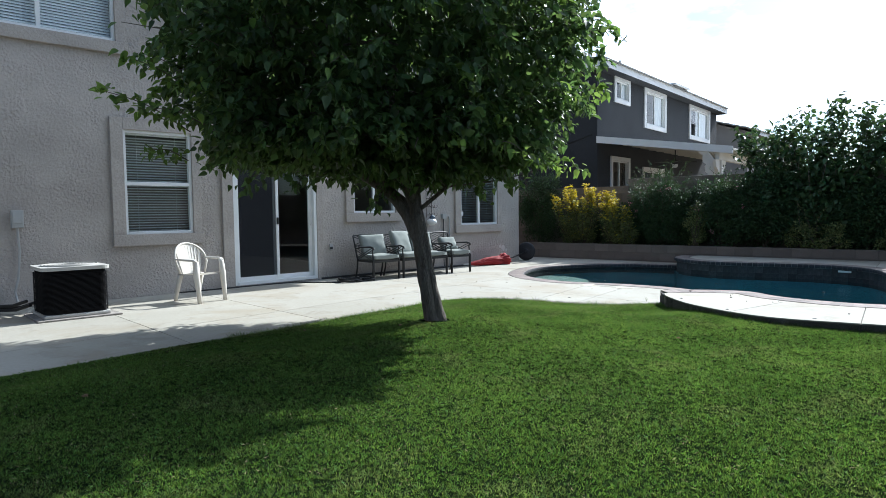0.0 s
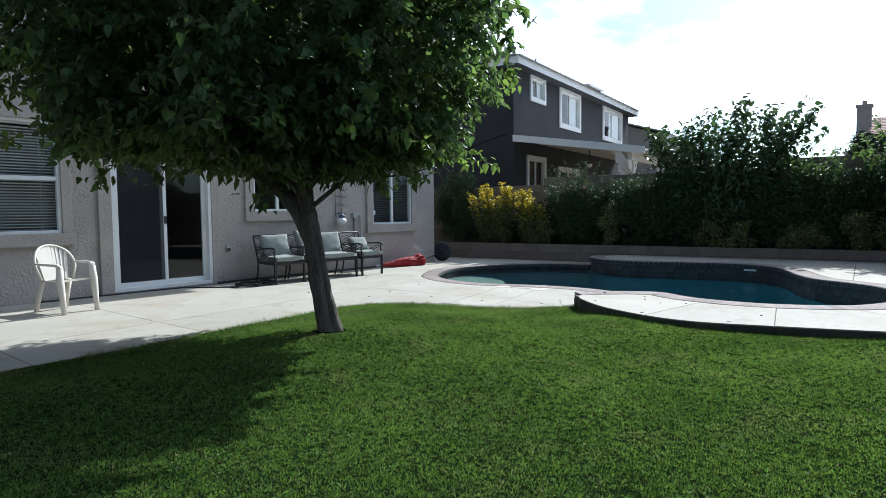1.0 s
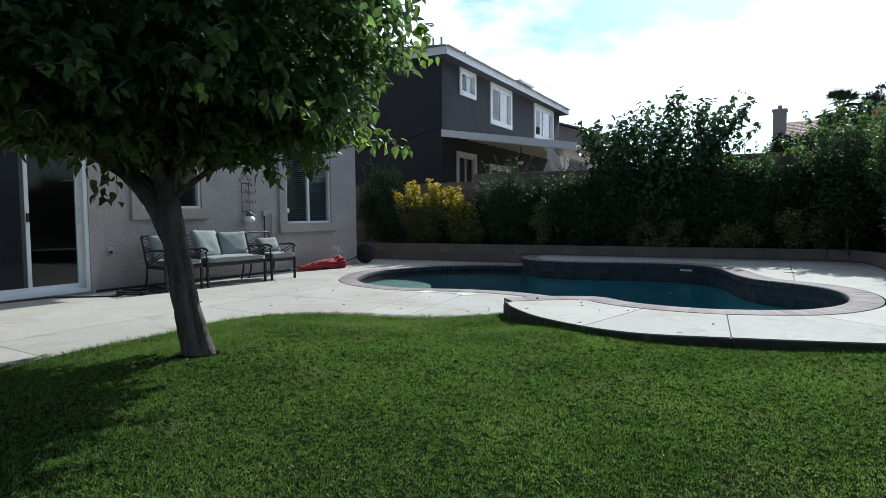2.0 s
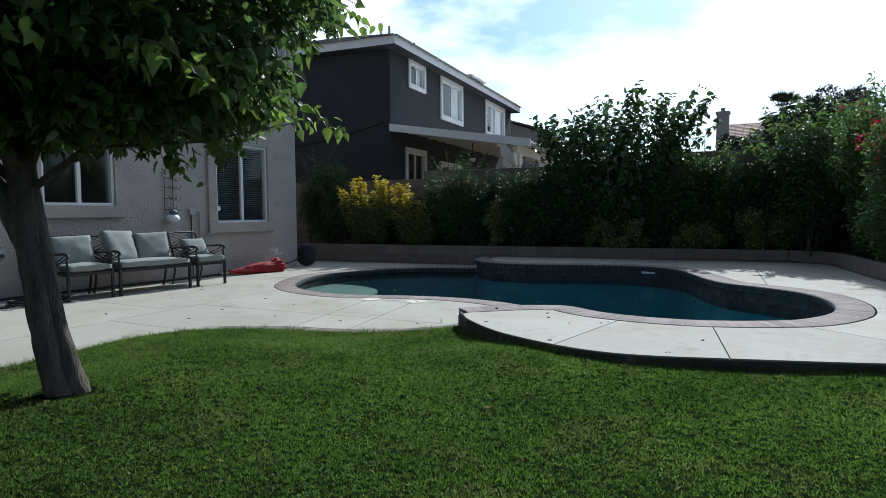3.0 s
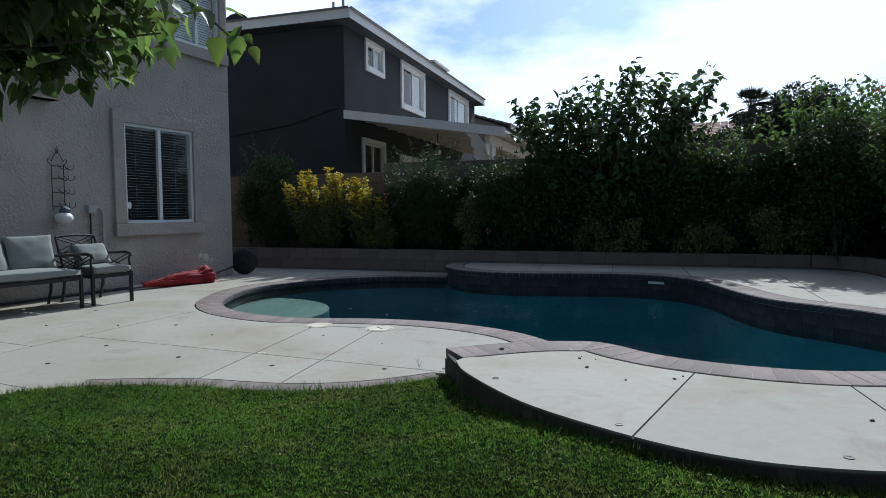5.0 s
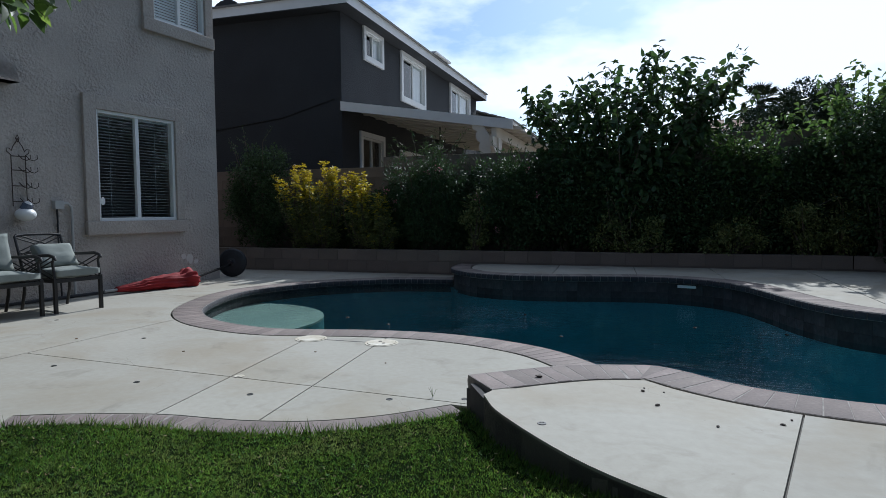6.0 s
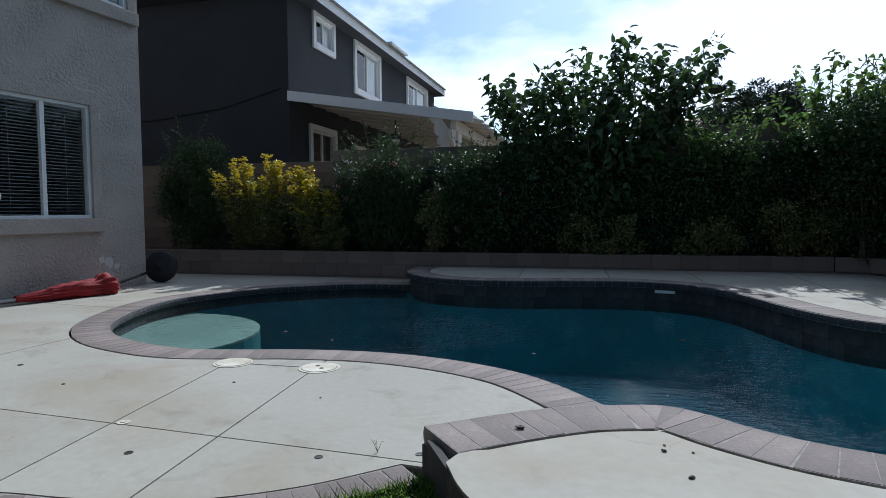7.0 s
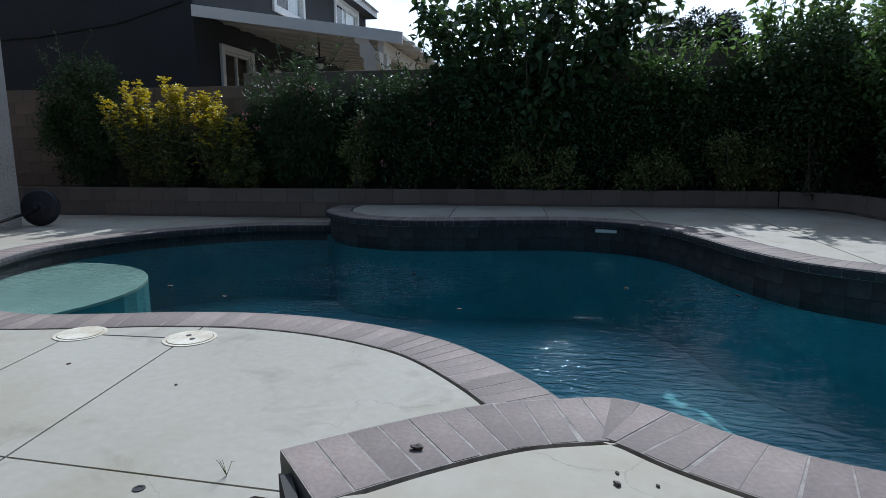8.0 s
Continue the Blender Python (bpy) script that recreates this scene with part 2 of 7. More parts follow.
WATER = clear_mat("pool_water", (0.74, 0.89, 0.90), 1.33, 0.02, 0.5, 7.0)
GLASS = clear_mat("window_glass", (0.93, 0.96, 0.96), 1.52)
# near-black: the darkness of gaps between the blades is put into this colour
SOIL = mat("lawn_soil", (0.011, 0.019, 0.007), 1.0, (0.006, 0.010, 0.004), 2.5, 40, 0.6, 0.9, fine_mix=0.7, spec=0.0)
DIRT = mat("planter_soil", (0.10, 0.075, 0.055), 1.0, (0.05, 0.036, 0.028), 3, 40, 0.7, 0.9)
EARTH = mat("earth", (0.22, 0.18, 0.13), 1.0, (0.14, 0.115, 0.08), 0.3, 8, 0.4, 0.9)
BLOCK = mat("concrete_block", (0.250, 0.200, 0.166), 0.95, (0.140, 0.110, 0.092), 2.2, 60, 0.6, 0.8, fine_mix=0.6, bump_dist=0.006, obrand=0.12)
BLOCK_JOINT = mat("block_mortar", (0.165, 0.138, 0.118), 0.95, (0.12, 0.10, 0.085), 5, 60, 0.3)
VINYL = mat("white_vinyl", (0.78, 0.79, 0.78), 0.4, (0.66, 0.67, 0.66), 2, 30, 0.02, 0.5)
BLIND_GREY = mat("grey_blind_slat", (0.36, 0.39, 0.41), 0.5, (0.28, 0.31, 0.33), 3, 30, 0.02, 0.5)
BLIND = mat("blind_slat", (0.84, 0.86, 0.86), 0.5, (0.76, 0.78, 0.78), 3, 30, 0.02, 0.5)
ROOM = mat("room_paint", (0.35, 0.33, 0.30), 0.9, (0.28, 0.26, 0.24), 2, 20, 0.05)


def screen_mat(name, colour, cover):
    """Fine mesh: part see-through, part matt thread."""
    m = bpy.data.materials.new(name)
    m.use_nodes = True
    n, l = m.node_tree.nodes, m.node_tree.links
    n.remove(n["Principled BSDF"])
    tr, df, ms = n.new("ShaderNodeBsdfTransparent"), n.new("ShaderNodeBsdfDiffuse"), n.new("ShaderNodeMixShader")
    df.inputs[0].default_value, ms.inputs[0].default_value = (*colour, 1), cover
    l.new(tr.outputs[0], ms.inputs[1])
    l.new(df.outputs[0], ms.inputs[2])
    l.new(ms.outputs[0], n["Material Output"].inputs[0])
    return m


SCREEN = screen_mat("insect_screen", (0.034, 0.036, 0.042), 0.6)
BLACK_METAL = mat("black_painted_metal", (0.018, 0.017, 0.017), 0.45, (0.010, 0.010, 0.010), 10, 80, 0.1, metal=0.0)
AC_GRILLE = mat("condenser_grille", (0.012, 0.012, 0.013), 0.9, (0.007, 0.007, 0.008), 6, 60, 0.1, spec=0.1)
AC_SHELL = mat("condenser_shell", (0.50, 0.49, 0.46), 0.5, (0.38, 0.37, 0.35), 4, 50, 0.05)
CUSHION = mat("sage_cushion", (0.265, 0.285, 0.262), 0.95, (0.18, 0.20, 0.185), 7, 220, 0.25, 0.8, bump_dist=0.004)
PLASTIC = mat("white_resin", (0.66, 0.62, 0.55), 0.4, (0.66, 0.62, 0.56), 5, 60, 0.05, 0.6)
RED = mat("red_canvas", (0.33, 0.014, 0.017), 0.8, (0.15, 0.006, 0.009), 9, 120, 0.4, 0.8)
DARK_STEEL = mat("dark_steel", (0.035, 0.036, 0.04), 0.5, (0.02, 0.02, 0.022), 9, 70, 0.1, 0.6, metal=0.3)
RUBBER = mat("black_rubber", (0.018, 0.018, 0.018), 0.55, (0.01, 0.01, 0.01), 9, 70, 0.05)
GREY_PVC = mat("grey_pvc", (0.42, 0.42, 0.41), 0.5, (0.33, 0.33, 0.32), 8, 60, 0.05)
RUST = mat("rusty_iron", (0.07, 0.05, 0.04), 0.8, (0.03, 0.024, 0.02), 20, 90, 0.3)
LENS = mat("blue_lens", (0.10, 0.13, 0.19), 0.15, (0.06, 0.08, 0.12), 6, 30, 0.0)
LID = mat("cream_lid", (0.72, 0.68, 0.58), 0.6, (0.42, 0.35, 0.24), 5, 40, 0.1, 0.9)
CHARCOAL = mat("charcoal_stucco", (0.042, 0.046, 0.053), 0.95, (0.026, 0.028, 0.033), 1.2, 40, 0.8, 0.8, fine_mix=0.8, bump_dist=0.02)
TRIM_GREY = mat("pale_grey_trim", (0.80, 0.81, 0.82), 0.6, (0.70, 0.71, 0.72), 3, 30, 0.1)
COVER_WHITE = mat("patio_cover_white", (0.72, 0.69, 0.63), 0.6, (0.60, 0.57, 0.51), 3, 30, 0.1)
ROOF_TILE = mat("grey_roof_tile", (0.24, 0.235, 0.225), 0.9, (0.14, 0.137, 0.13), 3, 30, 0.4, obrand=0.2)
CLAY_TILE = mat("clay_roof_tile", (0.42, 0.27, 0.21), 0.9, (0.28, 0.17, 0.13), 3, 30, 0.4, island=0.25)
BEIGE = mat("beige_stucco", (0.34, 0.325, 0.31), 0.95, (0.26, 0.245, 0.235), 1.5, 40, 0.3)
# stands for sky reflected in the neighbour's panes; also on the fan's globe
PALE_MATT = mat("pale_matt", (0.80, 0.82, 0.84), 0.8, (0.70, 0.72, 0.75), 2, 30, 0.05)
BARK = mat("tree_bark", (0.20, 0.17, 0.145), 0.95, (0.055, 0.043, 0.034), 7, 45, 1.0, 0.95, fine_mix=0.7, bump_dist=0.03, stretch=(2.5, 2.5, 0.5))
TWIG = mat("twig_bark", (0.13, 0.10, 0.07), 0.9, (0.07, 0.055, 0.04), 12, 60, 0.4)
LEAF_TREE = mat("mulberry_leaf", (0.066, 0.116, 0.038), 0.48, (0.040, 0.074, 0.025), 9, 60, 0.25, 0.8, island=0.45, translucent=0.40, through_hue=0.475, spec=0.38)
# brighter copy of the mulberry leaf: sun shining through is put into its colour
LEAF_BACKLIT = mat("backlit_mulberry_leaf", (0.098, 0.165, 0.042), 0.45, (0.062, 0.112, 0.030), 9, 60, 0.25, 0.8, island=0.4, translucent=0.5, through_hue=0.475, spec=0.38)
LEAF_PLANTER = mat("planter_tree_leaf", (0.062, 0.108, 0.038), 0.38, (0.034, 0.062, 0.020), 3, 40, 0.15, 0.7, island=0.35, translucent=0.17)
LEAF_FAR = mat("far_leaf", (0.045, 0.075, 0.030), 0.6, (0.025, 0.045, 0.018), 2, 20, 0.1, island=0.3)
LEAF_DARK = mat("dark_green_leaf", (0.064, 0.106, 0.041), 0.56, (0.031, 0.054, 0.021), 3, 40, 0.1, 0.7, island=0.45, translucent=0.12, spec=0.3)
LEAF_BRIGHT = mat("bright_green_leaf", (0.090, 0.146, 0.044), 0.5, (0.052, 0.090, 0.027), 3, 40, 0.1, 0.7, island=0.4, translucent=0.3, spec=0.35)
LEAF_YELLOW = mat("golden_leaf", (0.50, 0.42, 0.045), 0.5, (0.30, 0.27, 0.03), 3, 40, 0.1, 0.7, island=0.3, translucent=0.25)
LEAF_VARIEG = mat("variegated_leaf", (0.27, 0.285, 0.11), 0.5, (0.06, 0.09, 0.026), 9, 60, 0.1, 1.0, fine_mix=0.6, island=0.50, translucent=0.2, spec=0.3)
PETAL_PINK = mat("pink_petal", (0.72, 0.30, 0.34), 0.6, (0.6, 0.2, 0.25), 5, 40, 0.05, island=0.2, translucent=0.2)
PETAL_RED = mat("red_petal", (0.55, 0.03, 0.05), 0.6, (0.4, 0.02, 0.03), 5, 40, 0.05, island=0.2, translucent=0.2)
GRASS = mat("grass_blade", (0.105, 0.176, 0.039), 0.7, (0.030, 0.062, 0.014), 1.2, 70, 0.0, 1.0, fine_mix=1.0, island=0.92, translucent=0.42, through_hue=0.488, spec=0.2, stain=(((0.15, 0.150, 0.070), 1.7, 0.52, 0.70, 0.45), ((0.030, 0.070, 0.012), 45.0, 0.50, 0.66, 0.35)))
GRASS_LOW = mat("low_grass_blade", (0.075, 0.140, 0.018), 0.9, (0.028, 0.064, 0.008), 1.5, 60, 0.0, 1.0, fine_mix=1.0, island=0.6, translucent=0.1, spec=0.0, stain=(((0.09, 0.075, 0.035), 2.2, 0.52, 0.68, 0.5),))
CLOVER = mat("clover_leaf", (0.10, 0.20, 0.045), 0.7, (0.06, 0.13, 0.03), 8, 60, 0.0, 0.8, island=0.4, translucent=0.2, spec=0.2)
STRAW = mat("dry_clipping", (0.34, 0.29, 0.17), 0.9, (0.20, 0.15, 0.08), 8, 60, 0.0, 0.8, island=0.4, spec=0.1)
DRY_LEAF = mat("dry_leaf", (0.20, 0.13, 0.07), 0.8, (0.10, 0.06, 0.03), 8, 40, 0.2)


# ---- building helpers ----
def mesh_of(name, bm, material):
    me = bpy.data.meshes.new(name)
    bmesh.ops.recalc_face_normals(bm, faces=bm.faces)
    bm.to_mesh(me)
    bm.free()
    me.materials.append(material)
    return me


def part(name, bm, material, parent=None, label=""):
    """One mesh object from a bmesh, under a thing or a part."""
    ob = new(name, mesh_of(name, bm, material))
    ob.parent = parent
    return tagged(ob, label)


def piece(name, me, m, parent):
    """One more object on shared mesh data."""
    ob = new(name, me)
    ob.parent = parent
    ob.matrix_basis = m
    return ob


def thing(name, at, label, category, group="", kind="", rz=0.0):
    ob = new(name)
    ob.empty_display_size = 0.1
    ob.matrix_basis = pose(*at, 0, 0, rz)
    return tagged(ob, label, category, group, kind)


def box(bm, lo, hi, m=None, bevel=0.0):
    r = bmesh.ops.create_cube(bm, size=1)
    vs = r["verts"]
    c = [(a + b) / 2 for a, b in zip(lo, hi)]
    s = [abs(b - a) for a, b in zip(lo, hi)]
    for v in vs:
        v.co = Vector((c[0] + v.co.x * s[0], c[1] + v.co.y * s[1], c[2] + v.co.z * s[2]))
    if bevel:
        es = list({e for v in vs for e in v.link_edges})
        out = bmesh.ops.bevel(bm, geom=es, offset=bevel, segments=2, profile=0.6, affect="EDGES")
        vs = list({v for f in out["faces"] for v in f.verts} | {v for v in vs if v.is_valid})
    if m is not None:
        bmesh.ops.transform(bm, matrix=m, verts=vs)
    return vs


def cyl(bm, p, q, r, r2=None, seg=12, caps=True):
    """A tapered rod from p to q."""
    p, q = Vector(p), Vector(q)
    d = q - p
    m = Matrix.Translation((p + q) / 2) @ d.to_track_quat("Z", "Y").to_matrix().to_4x4()
    return bmesh.ops.create_cone(bm, cap_ends=caps, segments=seg, radius1=r, radius2=r if r2 is None else r2, depth=d.length, matrix=m)["verts"]


def tube(bm, pts, radii, seg=8):
    """A bent tube through pts, with a radius at each."""
    pts = [Vector(p) for p in pts]
    if not hasattr(radii, "__len__"):
        radii = [radii] * len(pts)
    rings, up = [], Vector((0.31, 0.17, 0.93)).normalized()
    for i, p in enumerate(pts):
        d = (pts[min(i + 1, len(pts) - 1)] - pts[max(i - 1, 0)]).normalized()
        a = d.cross(up)
        a = a.normalized() if a.length > 0.05 else d.orthogonal().normalized()
        b = d.cross(a)
        rings.append([bm.verts.new(p + radii[i] * (math.cos(2 * math.pi * k / seg) * a + math.sin(2 * math.pi * k / seg) * b)) for k in range(seg)])
    for r0, r1 in zip(rings, rings[1:]):
        for k in range(seg):
            bm.faces.new((r0[k], r0[(k + 1) % seg], r1[(k + 1) % seg], r1[k]))
    bm.faces.new(rings[0][::-1])
    bm.faces.new(rings[-1])


def tri_mesh(name, verts, tris, material):
    """A mesh from arrays of vertices and triangles."""
    me = bpy.data.meshes.new(name)
    me.vertices.add(len(verts))
    me.vertices.foreach_set("co", np.asarray(verts, np.float32).ravel())
    me.loops.add(len(tris) * 3)
    me.loops.foreach_set("vertex_index", np.asarray(tris, np.int32).ravel())
    me.polygons.add(len(tris))
    me.polygons.foreach_set("loop_start", np.arange(0, len(tris) * 3, 3, dtype=np.int32))
    me.update(calc_edges=True)
    me.materials.append(material)
    return me


def spline(points, closed=False, n=10):
    """Catmull-Rom through points."""
    p = [Vector(q) for q in points]
    out, c = [], len(p)
    for i in range(c if closed else c - 1):
        a, b = p[i], p[(i + 1) % c]
        z = p[(i - 1) % c] if closed or i else a + (a - b)
        y = p[(i + 2) % c] if closed or i + 2 < c else b + (b - a)
        for k in range(n):
            t = k / n
            out.append(0.5 * ((2 * a) + (b - z) * t + (2 * z - 5 * a + 4 * b - y) * t * t + (3 * a - z - 3 * b + y) * t ** 3))
    if not closed:
        out.append(p[-1])
    return out


def even(path, step, closed=False):
    """Points at equal steps along a polyline, and the step that fits."""
    pts = path + [path[0]] if closed else path
    lens = [(b - a).length for a, b in zip(pts, pts[1:])]
    total = sum(lens)
    n = max(1, round(total / step))
    out, i, acc = [], 0, 0.0
    for k in range(n + (0 if closed else 1)):
        want = min(total * k / n, total - 1e-6)
        while acc + lens[i] < want and i < len(lens) - 1:
            acc += lens[i]
            i += 1
        out.append(pts[i].lerp(pts[i + 1], (want - acc) / max(lens[i], 1e-9)))
    return out, total / n


def offset(path, d, closed=False):
    """The polyline moved d to its left."""
    out, c = [], len(path)
    for i in range(c):
        a = path[(i - 1) % c] if closed or i else path[i]
        b = path[(i + 1) % c] if closed or i < c - 1 else path[i]
        t = (b - a).normalized()
        out.append(path[i] + d * Vector((-t.y, t.x)))
    return out


def prism(bm, poly, z0, z1):
    """An upright solid on a plan polygon; z1 may be a function of the place."""
    from mathutils.geometry import tessellate_polygon
    top = [bm.verts.new((p[0], p[1], z1)) for p in poly]
    bot = [bm.verts.new((p[0], p[1], z0)) for p in poly]
    for t in tessellate_polygon([[Vector((p[0], p[1], 0)) for p in poly]]):
        if len(set(t)) == 3:
            try:
                bm.faces.new([top[i] for i in t])
                bm.faces.new([bot[i] for i in reversed(t)])
            except ValueError:
                pass
    n = len(poly)
    for i in range(n):
        j = (i + 1) % n
        try:
            bm.faces.new((bot[i], bot[j], top[j], top[i]))
        except ValueError:
            pass


def inside(x, y, poly):
    """Which of the points lie in the plan polygon (arrays)."""
    r = np.zeros(len(x), bool)
    for (x0, y0), (x1, y1) in zip(poly, poly[1:] + poly[:1]):
        if y0 == y1:
            continue
        r ^= ((y0 > y) != (y1 > y)) & (x < (x1 - x0) * (y - y0) / (y1 - y0) + x0)
    return r


def placed(ob):
    """A thing's or part's place in the world."""
    return placed(ob.parent) @ ob.matrix_basis if ob.parent else ob.matrix_basis


def wpart(name, bm, material, parent, label=""):
    """part() for a bmesh in world coordinates."""
    bmesh.ops.transform(bm, matrix=placed(parent).inverted(), verts=bm.verts)
    return part(name, bm, material, parent, label)


def structure(name, bm, material, label, category):
    return tagged(part(name, bm, material), label, category, "", "structure")


def plan(origin, s, d):
    """A matrix from (along, outward, up) to the world."""
    m = Matrix.Identity(4)
    m.col[0][:3], m.col[1][:3], m.col[3][:3] = s, d, origin
    return m


def ribbon(bm, path, d0, d1, z0, z1, closed=False):
    """A solid band along a path, from d0 to d1 to its left."""
    a, b = offset(path, d0, closed), offset(path, d1, closed)
    rings = [[bm.verts.new((p.x, p.y, z)) for p, z in ((q, z0), (q, z1), (r, z1), (r, z0))] for q, r in zip(a, b)]
    pairs = list(zip(rings, rings[1:] + rings[:1])) if closed else list(zip(rings, rings[1:]))
    for r0, r1 in pairs:
        for k in range(4):
            bm.faces.new((r0[k], r0[(k + 1) % 4], r1[(k + 1) % 4], r1[k]))
    if not closed:
        bm.faces.new(rings[0])
        bm.faces.new(rings[-1][::-1])


def wall_with_holes(bm, m, s0, s1, z0, z1, thick, holes):
    """One wall mesh in the plane m, its outer face at 0, with openings (s0, s1, z0, z1) through it."""
    ss = sorted({s0, s1, *[h[0] for h in holes], *[h[1] for h in holes]})
    zs = sorted({z0, z1, *[h[2] for h in holes], *[h[3] for h in holes]})
    solid = {(i, k): not any(h[0] <= ss[i] and h[1] >= ss[i + 1] and h[2] <= zs[k] and h[3] >= zs[k + 1] for h in holes) for i in range(len(ss) - 1) for k in range(len(zs) - 1)}
    made = {}

    def vert(i, k, side):
        if (i, k, side) not in made:
            made[i, k, side] = bm.verts.new(m @ Vector((ss[i], -thick * side, zs[k])))
        return made[i, k, side]

    for (i, k), on in solid.items():
        if not on:
            continue
        ring = [(i, k), (i + 1, k), (i + 1, k + 1), (i, k + 1)]
        for side in (0, 1):
            bm.faces.new([vert(*c, side) for c in ring])
        for (a, c), nxt in zip(zip(ring, ring[1:] + ring[:1]), ((i, k - 1), (i + 1, k), (i, k + 1), (i - 1, k))):
            if not solid.get(nxt):
                bm.faces.new((vert(*a, 0), vert(*c, 0), vert(*c, 1), vert(*a, 1)))


def sheet(name, m, s0, s1, z0, z1, d, material, parent):
    """A pane of glass or mesh that faces outward."""
    me = bpy.data.meshes.new(name)
    inv = placed(parent).inverted()
    me.from_pydata([tuple(inv @ (m @ Vector(p))) for p in ((s0, d, z0), (s1, d, z0), (s1, d, z1), (s0, d, z1))], [], [(0, 1, 2, 3)])
    me.materials.append(material)
    ob = new(name, me)
    ob.parent = parent
    return ob


# ---- levels and plan lines ----
LOW_Z, HIGH_Z, WATER_Z = -0.165, 0.038, -0.262
WALL_X = -9.534
HOUSE_END = 13.35
TREE = Vector((-3.71, 4.87, 0.0))
LAWN_EDGE = spline([(-4.9, -6.0), (-4.92, -2.0), (-4.96, 1.1), (-5.06, 2.6), (-5.18, 4.3), (-5.34, 5.6), (-5.50, 6.4), (-5.36, 6.93), (-5.04, 7.22), (-4.48, 7.48), (-4.12, 7.56), (-3.84, 7.63), (-3.5, 7.78), (-3.18, 8.03), (-2.90, 8.36)], n=6)
DECK_EDGE = spline([(-2.88, 8.34), (-2.72, 8.12), (-2.54, 7.87), (-2.07, 7.46), (-1.56, 7.21), (-1.18, 7.11), (-0.82, 7.13), (-0.31, 7.28), (0.42, 7.52), (1.0, 7.75), (2.2, 8.2)], n=6)
RAISED = [(-2.0, 9.03), (-1.83, 8.96), (-1.66, 8.84), (-1.40, 8.73), (-1.0, 8.68), (-0.6, 8.73), (-0.2, 8.9), (0.14, 9.15), (0.41, 9.65), (0.49, 10.2), (0.42, 10.75), (0.2, 11.25), (-0.2, 11.6), (-0.65, 11.9), (-0.98, 12.45), (-1.2, 13.0), (-1.45, 13.55), (-1.85, 13.95), (-2.5, 14.1), (-3.2, 13.95), (-3.8, 13.75), (-4.42, 13.65), (-5.0, 13.78), (-5.35, 14.05)]
LOWER = [(-5.72, 14.5), (-6.3, 14.38), (-6.78, 14.12), (-7.5, 13.38), (-7.83, 12.5), (-7.82, 11.9), (-7.57, 11.25), (-7.12, 10.57), (-6.49, 10.13), (-5.71, 9.97), (-5.2, 10.08), (-4.74, 10.24), (-4.2, 10.35), (-3.73, 10.35), (-3.25, 10.25), (-2.82, 10.05), (-2.39, 9.66), (-2.10, 9.28)]
BASIN = spline(RAISED + LOWER, True, 5)
RAISED_PATH = spline([(-2.92, 8.42), (-2.67, 8.67), (-2.42, 8.87), (-2.18, 8.98)] + RAISED + [(-5.60, 14.35), (-5.75, 14.8), (-5.80, 15.24)], n=6)
LOW_PATH = spline([(-5.66, 14.52)] + LOWER[1:] + [(-2.0, 9.08)], n=6)
COPE = 0.30
BACK = math.tan(radians(6.5))


def ret_y(x):
    return 15.95 + BACK * x


# ---- ground ----
bm = bmesh.new()
for lo, hi in (((-900, 17.4, -0.6), (900, 1500, -0.42)), ((-900, -1200, -0.6), (900, -6.2, -0.42)), ((-900, -6.2, -0.6), (-9.6, 17.4, -0.42)), ((3.5, -6.2, -0.6), (900, 17.4, -0.42))):
    box(bm, lo, hi)
structure("ground", bm, EARTH, "dry brown earth reaching to the horizon", "ground")

# ---- lawn ----
LAWN = [(p.x, p.y) for p in LAWN_EDGE] + [(p.x, p.y) for p in DECK_EDGE] + [(3.4, 8.6), (3.4, -6.0)]


def lawn_z(x, y):
    """The soil's height: level, falling to the patio's edge, with a low mound at the tree."""
    d = np.full(len(x), 9.0)
    edge = [(p.x, p.y) for p in LAWN_EDGE + DECK_EDGE]
    for (x0, y0), (x1, y1) in zip(edge, edge[1:]):
        dx, dy = x1 - x0, y1 - y0
        t = np.clip(((x - x0) * dx + (y - y0) * dy) / (dx * dx + dy * dy + 1e-9), 0, 1)
        d = np.minimum(d, np.hypot(x - x0 - t * dx, y - y0 - t * dy))
    s = np.clip((x + 3.0) / 1.3, 0, 1)
    s = s * s * (3 - 2 * s)
    at_edge = -0.155 + 0.120 * s
    k = np.clip(d / 1.5, 0, 1)
    k = k * k * (3 - 2 * k)
    z = at_edge + (-0.055 - at_edge) * k
    z += 0.05 * np.exp(-((x - TREE.x) ** 2 + (y - TREE.y) ** 2) / 0.3)
    return z + 0.012 * np.sin(x * 2.3 + 0.7 * y) * np.sin(y * 1.9 - 0.4 * x), d


gx, gy = np.meshgrid(np.arange(-5.9, 3.5, 0.12), np.arange(-6.1, 9.2, 0.12))
fx, fy = gx.ravel(), gy.ravel()
fz, fd = lawn_z(fx, fy)
fin = inside(fx, fy, LAWN)
fz = np.where(fin, fz, np.minimum(fz, LOW_Z - 0.03) - 0.35 * np.minimum(fd, 0.3))
keep = fin | (fd < 0.2)
cols = gx.shape[1]
lv = np.stack([fx, fy, fz], 1)
lt = []
for i in range(gx.shape[0] - 1):
    for j in range(cols - 1):
        q = (i * cols + j, i * cols + j + 1, (i + 1) * cols + j + 1, (i + 1) * cols + j)
        if all(keep[k] for k in q):
            lt += [(q[0], q[1], q[2]), (q[0], q[2], q[3])]
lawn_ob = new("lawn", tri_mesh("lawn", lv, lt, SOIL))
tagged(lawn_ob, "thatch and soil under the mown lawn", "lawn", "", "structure")

